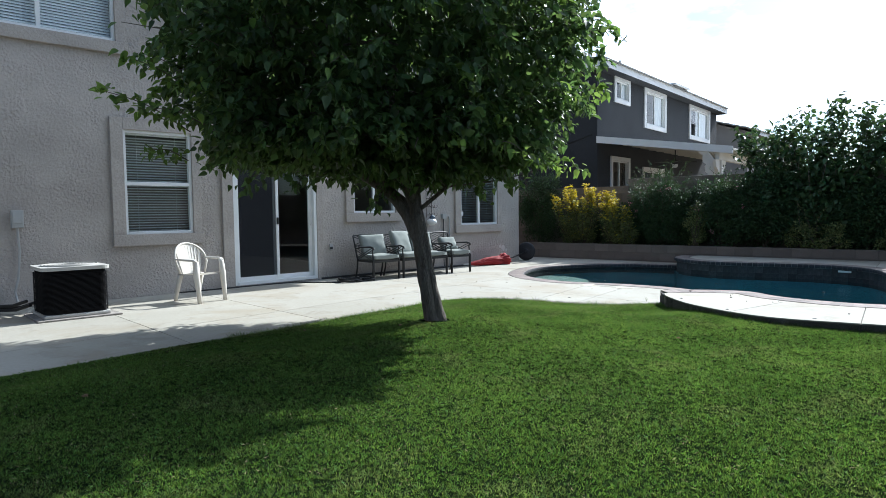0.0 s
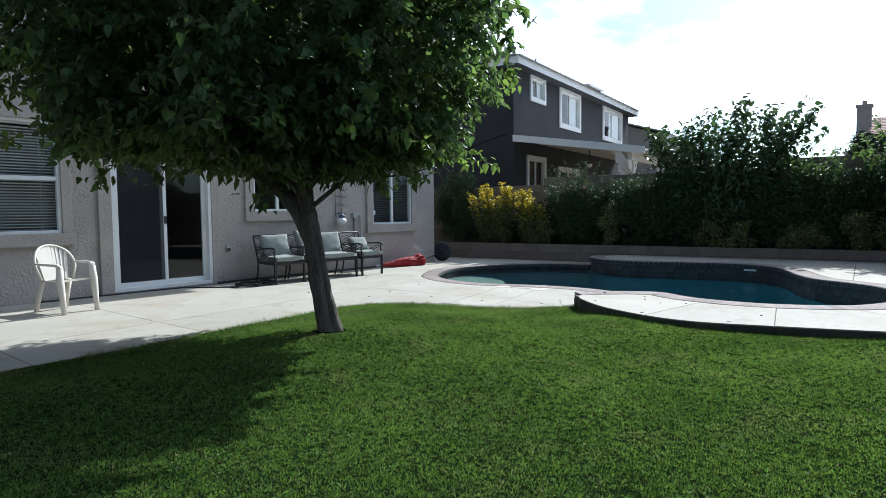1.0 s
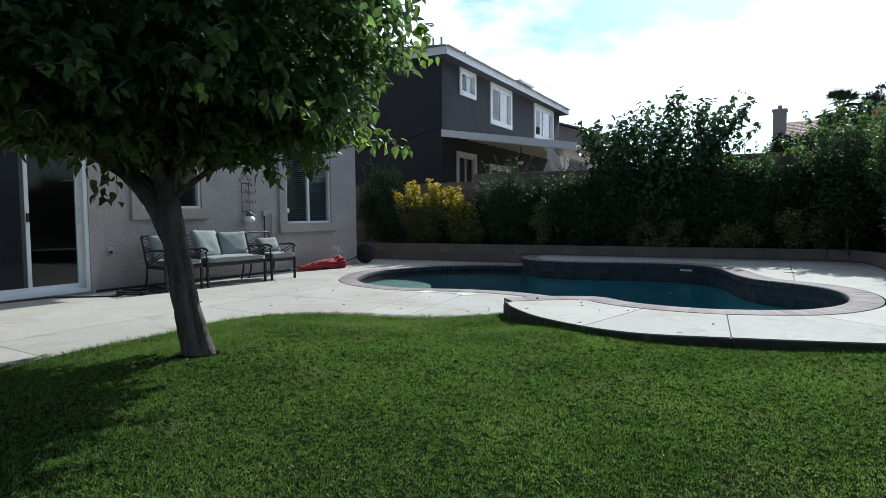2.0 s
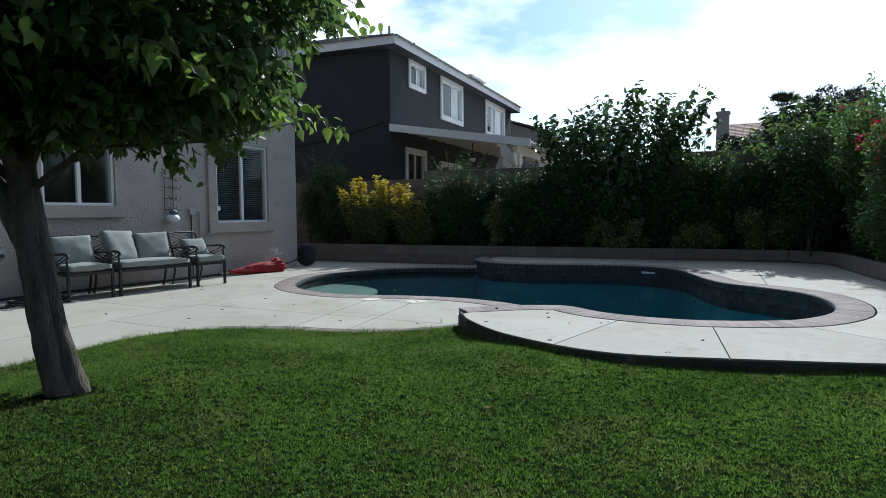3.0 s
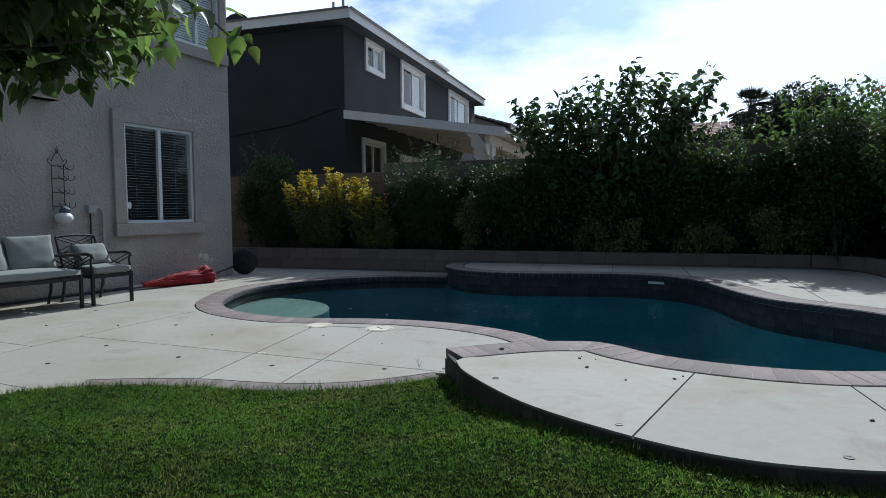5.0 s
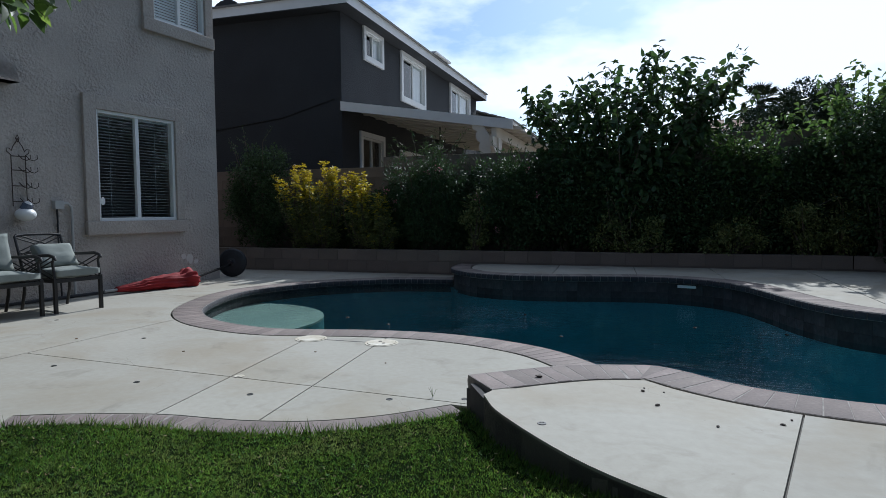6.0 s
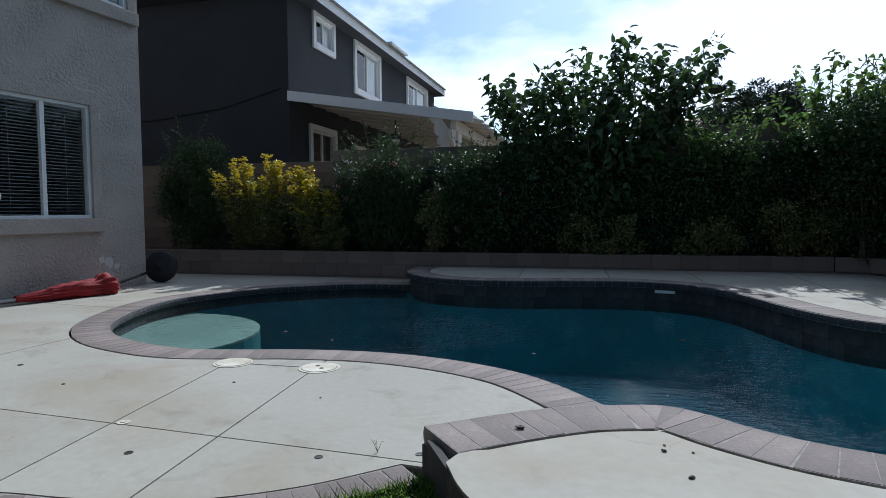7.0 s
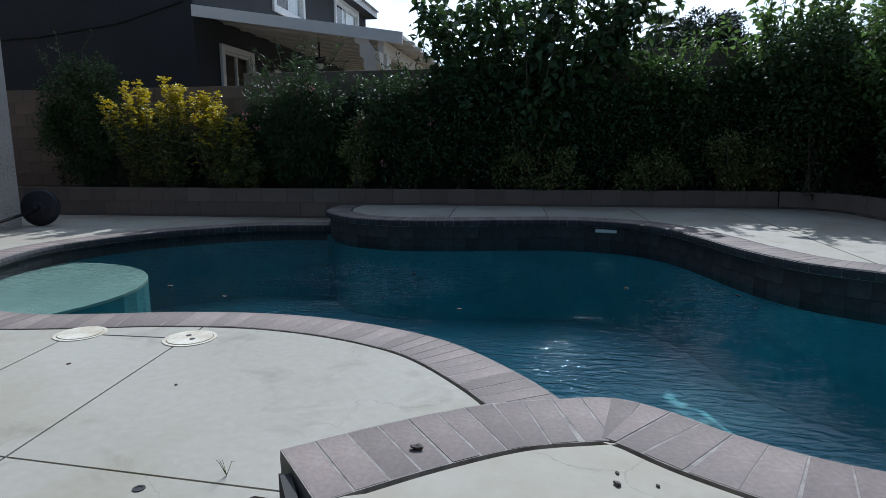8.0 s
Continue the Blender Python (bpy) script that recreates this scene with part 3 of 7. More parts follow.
def on_lawn(r, count, x0=-5.6, x1=2.4, y0=-0.6, y1=8.6):
    """Random places on the lawn, clear of the trunk."""
    x, y = r.uniform(x0, x1, count), r.uniform(y0, y1, count)
    ok = inside(x, y, LAWN) & ((x - TREE.x) ** 2 + (y - TREE.y) ** 2 > 0.03)
    return x[ok], y[ok]


def blades(x, y, z, height, width, lean, way, face):
    """Triangles for grass blades, from arrays."""
    n_b = len(x)
    foot = np.stack([x, y, z - 0.004], 1)
    side = np.stack([np.cos(face) * width, np.sin(face) * width, np.zeros(n_b)], 1)
    tip = foot + np.stack([np.cos(way) * lean * height, np.sin(way) * lean * height, height], 1)
    return np.stack([foot - side, foot + side, tip], 1).reshape(-1, 3), np.arange(3 * n_b).reshape(-1, 3)


rng = np.random.default_rng(4)
SEEN = (-5.6, 1.3, 0.5, 8.6)
tx, ty = on_lawn(rng, 285000, *SEEN)
PER = 6
near_n = np.array([(noise.noise((p * 42.0, q * 42.0, 0.3)), noise.noise((p * 1.3, q * 1.3, 4.0)), noise.noise((p * 5.0, q * 5.0, 8.0))) for p, q in zip(tx, ty)])
ok = near_n[:, 0] + 0.12 * near_n[:, 2] > rng.uniform(-0.75, -0.08, len(tx))
tx, ty, near_n = tx[ok], ty[ok], near_n[ok]
tall = (1 + 0.5 * near_n[:, 0] + 0.30 * near_n[:, 1] + 0.15 * near_n[:, 2]) * rng.uniform(0.65, 1.2, len(tx)) * np.where(rng.random(len(tx)) < 0.03, 1.5, 1.0)
spread = rng.uniform(0.004, 0.014, len(tx))
way = rng.uniform(0, 2 * np.pi, len(tx) * PER)
out = np.repeat(spread, PER) * np.sqrt(rng.random(len(way)))
bx, by = np.repeat(tx, PER) + np.cos(way) * out, np.repeat(ty, PER) + np.sin(way) * out
hgt = rng.uniform(0.007, 0.019, len(way)) * np.repeat(tall, PER)
wayl, wid, lean_b = way + rng.normal(0, 0.7, len(way)), rng.uniform(0.0020, 0.0044, len(way)), rng.uniform(0.2, 1.3, len(way))
ok = inside(bx, by, LAWN)
bx, by, hgt, wayl, wid, lean_b = (q[ok] for q in (bx, by, hgt, wayl, wid, lean_b))
bz, bd = lawn_z(bx, by)
gv, gt = blades(bx, by, bz, np.clip(hgt, 0.006, 0.05), wid, lean_b, wayl, rng.uniform(0, 2 * np.pi, len(bx)))
# ragged fringe that hangs over the paving
fr, _st = even(LAWN_EDGE[20:] + DECK_EDGE, 0.0022)
ex = np.array([p.x for p in fr])
ey = np.array([p.y for p in fr])
en = np.arctan2(np.gradient(ey), np.gradient(ex)) + np.pi / 2
back_f = rng.uniform(0.0, 0.05, len(fr))
ex, ey = ex - np.cos(en) * back_f, ey - np.sin(en) * back_f
ez, _d = lawn_z(ex, ey)
clump = np.array([noise.noise((p * 9.0, q * 9.0, 2.0)) for p, q in zip(ex, ey)])
gv3, gt3 = blades(ex, ey, ez, np.clip(rng.uniform(0.022, 0.055, len(ex)) * (1 + 0.7 * clump), 0.01, 0.07), rng.uniform(0.0018, 0.0038, len(ex)), rng.uniform(0.2, 1.5, len(ex)), en + rng.normal(0, 0.8, len(ex)), rng.uniform(0, 6.3, len(ex)))
gv, gt = np.concatenate([gv, gv3]), np.concatenate([gt, gt3 + len(gv)])
# a thinner sward over the rest of the lawn
rx_, ry_ = on_lawn(rng, 130000, -5.2, 3.4, -6.0, 8.6)
rest = (ry_ < SEEN[2]) | (rx_ > SEEN[1])
rx_, ry_ = rx_[rest], ry_[rest]
rz_, _d = lawn_z(rx_, ry_)
n_r = len(rx_)
gv2, gt2 = blades(rx_, ry_, rz_, rng.uniform(0.015, 0.035, n_r), rng.uniform(0.006, 0.012, n_r), rng.uniform(0.5, 2.5, n_r), rng.uniform(0, 6.3, n_r), rng.uniform(0, 6.3, n_r))
gv, gt = np.concatenate([gv, gv2]), np.concatenate([gt, gt2 + len(gv)])
grass_ob = new("grass", tri_mesh("grass", gv, gt, GRASS))
tagged(grass_ob, "mown green lawn grass with uneven tufts", "grass", "", "stuff")
lx, ly = on_lawn(rng, 200000, *SEEN)
lz, _d = lawn_z(lx, ly)
n_l = len(lx)
gv, gt = blades(lx, ly, lz, rng.uniform(0.004, 0.016, n_l), rng.uniform(0.0025, 0.006, n_l), rng.uniform(0.3, 2.5, n_l), rng.uniform(0, 6.3, n_l), rng.uniform(0, 6.3, n_l))
low_ob = new("undergrass", tri_mesh("undergrass", gv, gt, GRASS_LOW))
tagged(low_ob, "short dark grass stubble between the tufts", "grass", "", "stuff")
sx, sy = on_lawn(rng, 11000)
sz, _d = lawn_z(sx, sy)
gv, gt = blades(sx, sy, sz + 0.010 + 0.014 * rng.random(len(sx)), rng.uniform(0.002, 0.009, len(sx)), rng.uniform(0.0018, 0.004, len(sx)), rng.uniform(1.5, 4.0, len(sx)), rng.uniform(0, 6.3, len(sx)), rng.uniform(0, 6.3, len(sx)))
straw_ob = new("straw", tri_mesh("straw", gv, gt, STRAW))
tagged(straw_ob, "dry straw-coloured clippings lying in the grass", "clippings", "", "stuff")
cx_, cy_ = on_lawn(rng, 5200)
cl = np.array([noise.noise((p * 2.1, q * 2.1, 9.0)) for p, q in zip(cx_, cy_)]) + 0.25 * rng.random(len(cx_)) > 0.12
cx_, cy_ = cx_[cl], cy_[cl]
cz_, _d = lawn_z(cx_, cy_)
n_c = len(cx_)
ca, cs = rng.uniform(0, 6.3, n_c), rng.uniform(0.003, 0.006, n_c)
cv, ct = [], []
for k in range(3):
    w = ca + k * 2.1
    mid_c = np.stack([cx_ + np.cos(w) * cs, cy_ + np.sin(w) * cs, cz_ + 0.016 + 0.008 * rng.random(n_c)], 1)
    for s_ in range(5):
        e_ = w + s_ * 1.2566
        cv.append(mid_c + np.stack([np.cos(e_) * cs * 0.9, np.sin(e_) * cs * 0.9, rng.normal(0, 0.002, n_c)], 1))
cv = np.stack(cv, 1).reshape(-1, 3)
ct = np.array([(5 * k, 5 * k + q, 5 * k + q + 1) for k in range(3) for q in (1, 2, 3)])
ct = (ct[None] + (np.arange(n_c) * 15)[:, None, None]).reshape(-1, 3)
clover_ob = new("clover", tri_mesh("clover", cv, ct, CLOVER))
tagged(clover_ob, "patches of small pale green clover leaves in the lawn", "clover", "", "stuff")

# ---- house: shell and openings ----
HOUSE = plan((WALL_X, 0, 0), (0, 1, 0), (1, 0, 0))
W1, DOOR, W2, W3 = (3.50, 4.58, 0.86, 2.54), (5.30, 7.03, -0.13, 2.42), (7.93, 9.06, 1.17, 2.38), (11.11, 12.45, 0.85, 2.39)
UP1, UP2 = (1.40, 3.45, 3.90, 5.10), (12.12, 13.14, 3.86, 5.02)
bm = bmesh.new()
wall_with_holes(bm, HOUSE, -6.4, HOUSE_END, -0.5, 5.9, 0.2, [W1, DOOR, W2, W3, UP1, UP2])
wall_house = structure("wall_house", bm, STUCCO, "grey-tan stucco house wall with rough sand finish", "wall")
bm = bmesh.new()
box(bm, (-18, HOUSE_END - 0.2, -0.5), (WALL_X - 0.2, HOUSE_END, 5.9))
structure("wall_house_side", bm, STUCCO, "grey-tan stucco side wall of the house", "wall")
bm = bmesh.new()
box(bm, (-18, -6.4, -0.5), (-17.8, HOUSE_END - 0.2, 5.9))
box(bm, (-17.8, -6.4, -0.5), (WALL_X - 0.2, -6.2, 5.9))
structure("wall_house_rear", bm, STUCCO, "plain stucco walls closing the house", "wall")
bm = bmesh.new()
box(bm, (-17.8, -6.2, -0.3), (WALL_X - 0.2, HOUSE_END - 0.2, -0.13))
structure("floor", bm, ROOM, "plain indoor floor behind the windows", "floor")
bm = bmesh.new()
box(bm, (-17.8, -6.2, 2.75), (WALL_X - 0.2, HOUSE_END - 0.2, 3.05))
structure("ceiling", bm, ROOM, "plain ceiling between the two storeys", "ceiling")
bm = bmesh.new()
vs = [bm.verts.new(p) for p in ((-18.5, -6.9, 5.9), (-9.1, -6.9, 5.9), (-9.1, 13.8, 5.9), (-18.5, 13.8, 5.9), (-13.8, -2, 7.8), (-13.8, 9, 7.8))]
for f in ((0, 1, 4), (1, 2, 5, 4), (2, 3, 5), (3, 0, 4, 5), (3, 2, 1, 0)):
    bm.faces.new([vs[i] for i in f])
structure("roof_house", bm, ROOF_TILE, "grey tiled hip roof of the house", "roof")
for y0, y1 in ((2.0, 2.2), (9.4, 9.6)):
    bm = bmesh.new()
    box(bm, (-17.8, y0, -0.13), (WALL_X - 0.2, y1, 2.75))
    structure("wall_inner", bm, ROOM, "painted inner wall seen dimly behind glass", "wall")


def slat_blind(m, s0, s1, z0, z1, tilt, label, material=BLIND):
    """A venetian blind: head rail, slats, cords, bottom rail."""
    c = m @ Vector(((s0 + s1) / 2, -0.11, z0))
    ob = thing("window_blind", c, label, "blind", "window blinds")
    n = int((z1 - z0 - 0.06) / 0.043)
    b = bmesh.new()
    box(b, (s0, -0.14, z1 - 0.05), (s1, -0.085, z1), m, 0.004)
    wpart("head_rail", b, material, ob)
    b = bmesh.new()
    box(b, (-0.024, -(s1 - s0) / 2 + 0.006, -0.0012), (0.024, (s1 - s0) / 2 - 0.006, 0.0012))
    me = mesh_of("slat", b, material)
    turn = Vector(m.col[1][:3])
    rz = math.degrees(math.atan2(turn.y, turn.x))
    for i in range(n):
        p = m @ Vector(((s0 + s1) / 2, -0.112, z0 + 0.035 + 0.043 * i)) - Vector(c)
        piece("slat", me, pose(*p, 0, tilt, rz), ob)
    for k in (0.2, 0.8):
        b = bmesh.new()
        s = s0 + k * (s1 - s0)
        box(b, (s - 0.002, -0.09, z0), (s + 0.002, -0.086, z1), m)
        wpart("cord", b, material, ob)
    b = bmesh.new()
    box(b, (s0 + 0.004, -0.135, z0 + 0.004), (s1 - 0.004, -0.09, z0 + 0.022), m)
    wpart("bottom_rail", b, material, ob)
    return ob


def window(name, m, hole, style, trim_mat, label, trim_w=0.19, trim_d=0.05, frame_mat=VINYL, sill_drop=0.19, proud=0.045):
    s0, s1, z0, z1 = hole
    ob = thing(name, m @ Vector(((s0 + s1) / 2, 0, z0)), label, "window", "", "structure")
    b = bmesh.new()
    box(b, (s0 - trim_w, 0.0, z0), (s0, trim_d, z1 + trim_w), m, 0.008)
    wpart("trim", b, trim_mat, ob)
    b = bmesh.new()
    box(b, (s1, 0.0, z0), (s1 + trim_w * 0.75, trim_d, z1 + trim_w), m, 0.008)
    wpart("trim", b, trim_mat, ob)
    b = bmesh.new()
    box(b, (s0, 0.0, z1), (s1, trim_d, z1 + trim_w), m, 0.008)
    wpart("trim", b, trim_mat, ob)
    b = bmesh.new()
    box(b, (s0 - trim_w * 1.05, 0.0, z0 - sill_drop), (s1 + trim_w * 0.9, trim_d + 0.02, z0), m, 0.012)
    wpart("window_sill", b, trim_mat, ob)
    f = 0.045
    b = bmesh.new()
    for lo, hi in (((s0, -0.07, z0), (s0 + f, 0.012, z1)), ((s1 - f, -0.07, z0), (s1, 0.012, z1)), ((s0 + f, -0.07, z0), (s1 - f, 0.016, z0 + f)), ((s0 + f, -0.07, z1 - f), (s1 - f, 0.012, z1))):
        box(b, lo, hi, m, 0.004)
    frame_ob = wpart("window_frame", b, frame_mat, ob)
    b = bmesh.new()
    if style == "slider":
        c = (s0 + s1) / 2
        box(b, (c - 0.03, -0.05, z0 + f), (c + 0.03, 0.006, z1 - f), m, 0.004)
        panes = [(s0 + f, c - 0.03, z0 + f, z1 - f, -0.035), (c + 0.03, s1 - f, z0 + f, z1 - f, -0.015)]
    else:
        c = z0 + 0.49 * (z1 - z0)
        box(b, (s0 + f, -0.05, c - 0.03), (s1 - f, 0.006, c + 0.03), m, 0.004)
        panes = [(s0 + f, s1 - f, z0 + f, c - 0.03, -0.015), (s0 + f, s1 - f, c + 0.03, z1 - f, -0.035)]
    wpart("meeting_rail", b, frame_mat, ob)
    for a0, a1, c0, c1, d in panes:
        sheet("pane", m, a0, a1, c0, c1, d, GLASS, ob)
    return ob


window("window_1", HOUSE, W1, "hung", STUCCO_TRIM, "tall white single-hung window with stucco trim and slatted blinds")
window("window_2", HOUSE, W2, "slider", STUCCO_TRIM, "white sliding window without blinds above the seats")
window("window_3", HOUSE, W3, "slider", STUCCO_TRIM, "white sliding window with grey slatted blinds near the corner")
window("window_4", HOUSE, UP1, "slider", STUCCO_TRIM, "upper white sliding window with pale blinds")
window("window_5", HOUSE, UP2, "slider", STUCCO_TRIM, "upper white sliding window at the house corner")
slat_blind(HOUSE, W1[0] + 0.03, W1[1] - 0.03, W1[2] + 0.02, W1[3] - 0.02, -16, "half-open pale venetian blind behind a window pane")
slat_blind(HOUSE, W3[0] + 0.03, W3[1] - 0.03, W3[2] + 0.02, W3[3] - 0.02, -10, "half-open grey venetian blind behind glass", BLIND_GREY)
slat_blind(HOUSE, UP1[0] + 0.03, UP1[1] - 0.03, UP1[2] + 0.02, UP1[3] - 0.02, 58, "closed white venetian blind in an upper window")
slat_blind(HOUSE, UP2[0] + 0.03, UP2[1] - 0.03, UP2[2] + 0.02, UP2[3] - 0.02, 58, "closed white venetian blind in an upper window")

# sliding patio door
s0, s1, z0, z1 = DOOR
door = thing("door_1", (WALL_X, (s0 + s1) / 2, LOW_Z), "white-framed sliding glass patio door with insect screen, closed", "door", "", "structure")
for a, b_, lo, hi in ((s0 - 0.2, s0, LOW_Z, z1 + 0.18), (s1, s1 + 0.14, LOW_Z, z1 + 0.18), (s0, s1, z1, z1 + 0.18)):
    b = bmesh.new()
    box(b, (a, 0, lo), (b_, 0.05, hi), HOUSE, 0.008)
    wpart("trim", b, STUCCO_TRIM, door)
b = bmesh.new()
for lo, hi in (((s0, -0.12, z0), (s0 + 0.06, 0.035, z1)), ((s1 - 0.06, -0.12, z0), (s1, 0.035, z1)), ((s0 + 0.06, -0.12, z1 - 0.06), (s1 - 0.06, 0.035, z1)), ((s0 + 0.06, -0.12, z0), (s1 - 0.06, 0.045, z0 + 0.06))):
    box(b, lo, hi, HOUSE, 0.005)
wpart("door_frame", b, VINYL, door)
b = bmesh.new()
box(b, (s0 - 0.02, 0.0, LOW_Z - 0.01), (s1 + 0.02, 0.06, z0), HOUSE, 0.004)
wpart("threshold", b, MORTAR, door)
mid = (s0 + s1) / 2
for k, (a0, a1, d) in enumerate(((s0 + 0.06, mid + 0.05, -0.02), (mid - 0.03, s1 - 0.06, -0.075))):
    b = bmesh.new()
    w = 0.075 if k else 0.055
    for lo, hi in (((a0, d - 0.02, z0 + 0.06), (a0 + w, d + 0.02, z1 - 0.06)), ((a1 - w, d - 0.02, z0 + 0.06), (a1, d + 0.02, z1 - 0.06)), ((a0 + w, d - 0.02, z0 + 0.06), (a1 - w, d + 0.02, z0 + 0.14)), ((a0 + w, d - 0.02, z1 - 0.14), (a1 - w, d + 0.02, z1 - 0.06))):
        box(b, lo, hi, HOUSE, 0.004)
    leaf = wpart("screen_panel" if not k else "door_panel", b, VINYL, door)
    sheet("mesh_screen" if not k else "pane", HOUSE, a0 + w, a1 - w, z0 + 0.14, z1 - 0.14, d, SCREEN if not k else GLASS, door)
sheet("pane", HOUSE, s0 + 0.12, mid, z0 + 0.14, z1 - 0.14, -0.075, GLASS, door)
b = bmesh.new()
box(b, (mid + 0.004, 0.0, 0.97), (mid + 0.036, 0.035, 1.10), HOUSE, 0.006)
wpart("handle", b, BLACK_METAL, door, "small black screen-door latch")
b = bmesh.new()
tube(b, [HOUSE @ Vector(p) for p in ((s1 - 0.10, -0.05, 0.95), (s1 - 0.10, 0.01, 0.97), (s1 - 0.10, 0.012, 1.13), (s1 - 0.10, -0.05, 1.15))], 0.009, 8)
wpart("handle", b, VINYL, door)

# ---- patio slabs ----
EDGE_FROM = next(i for i, p in enumerate(LAWN_EDGE) if p.y > 7.0 and p.x > -5.12)
low_region = [Vector((WALL_X + 0.012, -6.0))] + LAWN_EDGE[:EDGE_FROM + 1] + offset(LAWN_EDGE, 0.215)[EDGE_FROM:] + [Vector(p) for p in ((-2.93, 8.50), (-2.66, 8.77), (-2.46, 8.92))]
low_region += [p for p in offset(LOW_PATH, -COPE - 0.020)][::-1][2:-2]
low_region += [Vector((-5.84, 14.85)), Vector((-5.86, ret_y(-5.86) - 0.012)), Vector((-12, ret_y(-12) - 0.012)), Vector((-12, HOUSE_END + 0.012)), Vector((WALL_X + 0.012, HOUSE_END + 0.012))]


def slab(name, parent, region, lines, z0, z1):
    """One cast slab: the region left of every line, with open joints."""
    b = bmesh.new()
    prism(b, region, z0, z1)
    for p, q in lines:
        p, q = Vector((*p, 0)), Vector((*q, 0))
        t = (q - p).normalized()
        nrm = Vector((-t.y, t.x, 0))
        cut = bmesh.ops.bisect_plane(b, geom=b.verts[:] + b.edges[:] + b.faces[:], plane_co=p + 0.0050 * nrm, plane_no=nrm, clear_inner=True)
        es = [e for e in cut["geom_cut"] if isinstance(e, bmesh.types.BMEdge)]
        if es:
            bmesh.ops.triangle_fill(b, use_beauty=True, edges=es)
    if b.faces:
        wpart(name, b, CONCRETE, parent)
    else:
        b.free()


patio = thing("patio", (-7, 5, LOW_Z), "pale cast concrete patio slabs with cut joints", "patio", "", "structure")
b = bmesh.new()
prism(b, low_region, LOW_Z - 0.13, LOW_Z - 0.012)
wpart("slab_base", b, JOINT, patio)
L1 = ((-6.10, 1.3), (-6.84, 9.4))
L1r = (L1[1], L1[0])


def south(y):
    return ((9, y), (-20, y))          # left of it: below y


def north(y):
    return ((-20, y), (9, y))


JA, JB, JC = ((-6.7, 8.37), (-3.0, 8.54)), ((-4.50, 7.64), (-4.97, 9.64)), ((-3.88, 7.72), (-4.28, 9.67))
rev = lambda l: (l[1], l[0])
for a, c in ((-9, 0.9), (0.9, 2.8), (2.8, 4.5), (4.5, 7.9), (7.9, 11.4), (11.4, 20)):
    slab("slab", patio, low_region, [L1, north(a), south(c)], LOW_Z - 0.12, LOW_Z)
for a, c in ((-9, 0.9), (0.9, 2.8), (2.8, 4.5), (4.5, 7.05)):
    slab("slab", patio, low_region, [L1r, north(a), south(c)], LOW_Z - 0.12, LOW_Z)
slab("slab", patio, low_region, [L1r, north(7.05), rev(JA), JB], LOW_Z - 0.12, LOW_Z)
slab("slab", patio, low_region, [north(7.05), rev(JA), rev(JB), JC], LOW_Z - 0.12, LOW_Z)
slab("slab", patio, low_region, [north(7.05), rev(JA), rev(JC)], LOW_Z - 0.12, LOW_Z)
slab("slab", patio, low_region, [L1r, JA, JB, south(12)], LOW_Z - 0.12, LOW_Z)
slab("slab", patio, low_region, [JA, rev(JB), JC, south(12)], LOW_Z - 0.12, LOW_Z)
slab("slab", patio, low_region, [JA, rev(JC), south(12)], LOW_Z - 0.12, LOW_Z)
slab("slab", patio, low_region, [L1r, north(12)], LOW_Z - 0.12, LOW_Z)

# raised pool deck
RIGHT_WALL = spline([(0.10, ret_y(0.10)), (0.40, 15.90), (0.66, 15.68), (0.80, 15.30), (0.93, 14.5), (1.15, 13.3), (1.6, 11.5), (2.1, 9.8), (2.5, 8.2)], n=5)
deck_region = [Vector((-2.70, 8.235))] + [p for p in DECK_EDGE[6:]] + [Vector((2.44, 8.3))] + [p - Vector((0.010, 0.008)) for p in RIGHT_WALL[::-1][1:]]
deck_region += [Vector((-5.5, ret_y(-5.5) - 0.012))]
deck_region += [p for p in offset(RAISED_PATH, -COPE - 0.020)][::-1][3:-2]
deck = thing("pool_deck", (0, 8, HIGH_Z - 0.25), "raised pale concrete pool deck with cut joints", "deck", "", "structure")
b = bmesh.new()
prism(b, deck_region, HIGH_Z - 0.33, HIGH_Z - 0.012)
wpart("slab_base", b, JOINT, deck)
D1, D2, D3 = ((-1.49, 7.21), (-1.30, 8.41)), ((-0.31, 7.30), (-0.52, 8.45)), ((1.5, 7.8), (0.19, 8.79))
for lines in ([D1, south(10.2)], [rev(D1), D2, south(10.2)], [rev(D2), D3, south(10.2)], [rev(D3), rev(D2), south(10.2)]):
    slab("slab", deck, deck_region, lines, HIGH_Z - 0.30, HIGH_Z)
far = [((-3.90, 14.09), (-4.06, 15.05)), ((-2.74, 14.29), (-2.92, 15.37)), ((-1.58, 14.0), (-1.79, 15.40)), ((-0.15, 11.6), (-0.5, 15.5))]
slab("slab", deck, deck_region, [north(10.2), far[0]], HIGH_Z - 0.30, HIGH_Z)
for a, c in zip(far, far[1:]):
    slab("slab", deck, deck_region, [north(10.2), rev(a), c], HIGH_Z - 0.30, HIGH_Z)
slab("slab", deck, deck_region, [north(10.2), rev(far[3])], HIGH_Z - 0.30, HIGH_Z)
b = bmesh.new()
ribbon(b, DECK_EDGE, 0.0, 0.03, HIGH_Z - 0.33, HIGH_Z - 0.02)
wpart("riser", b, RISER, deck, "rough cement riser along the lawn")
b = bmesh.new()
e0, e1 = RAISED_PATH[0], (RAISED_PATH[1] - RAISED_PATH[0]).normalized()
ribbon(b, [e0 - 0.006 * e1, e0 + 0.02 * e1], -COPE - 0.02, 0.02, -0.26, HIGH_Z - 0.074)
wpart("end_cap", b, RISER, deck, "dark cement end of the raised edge")

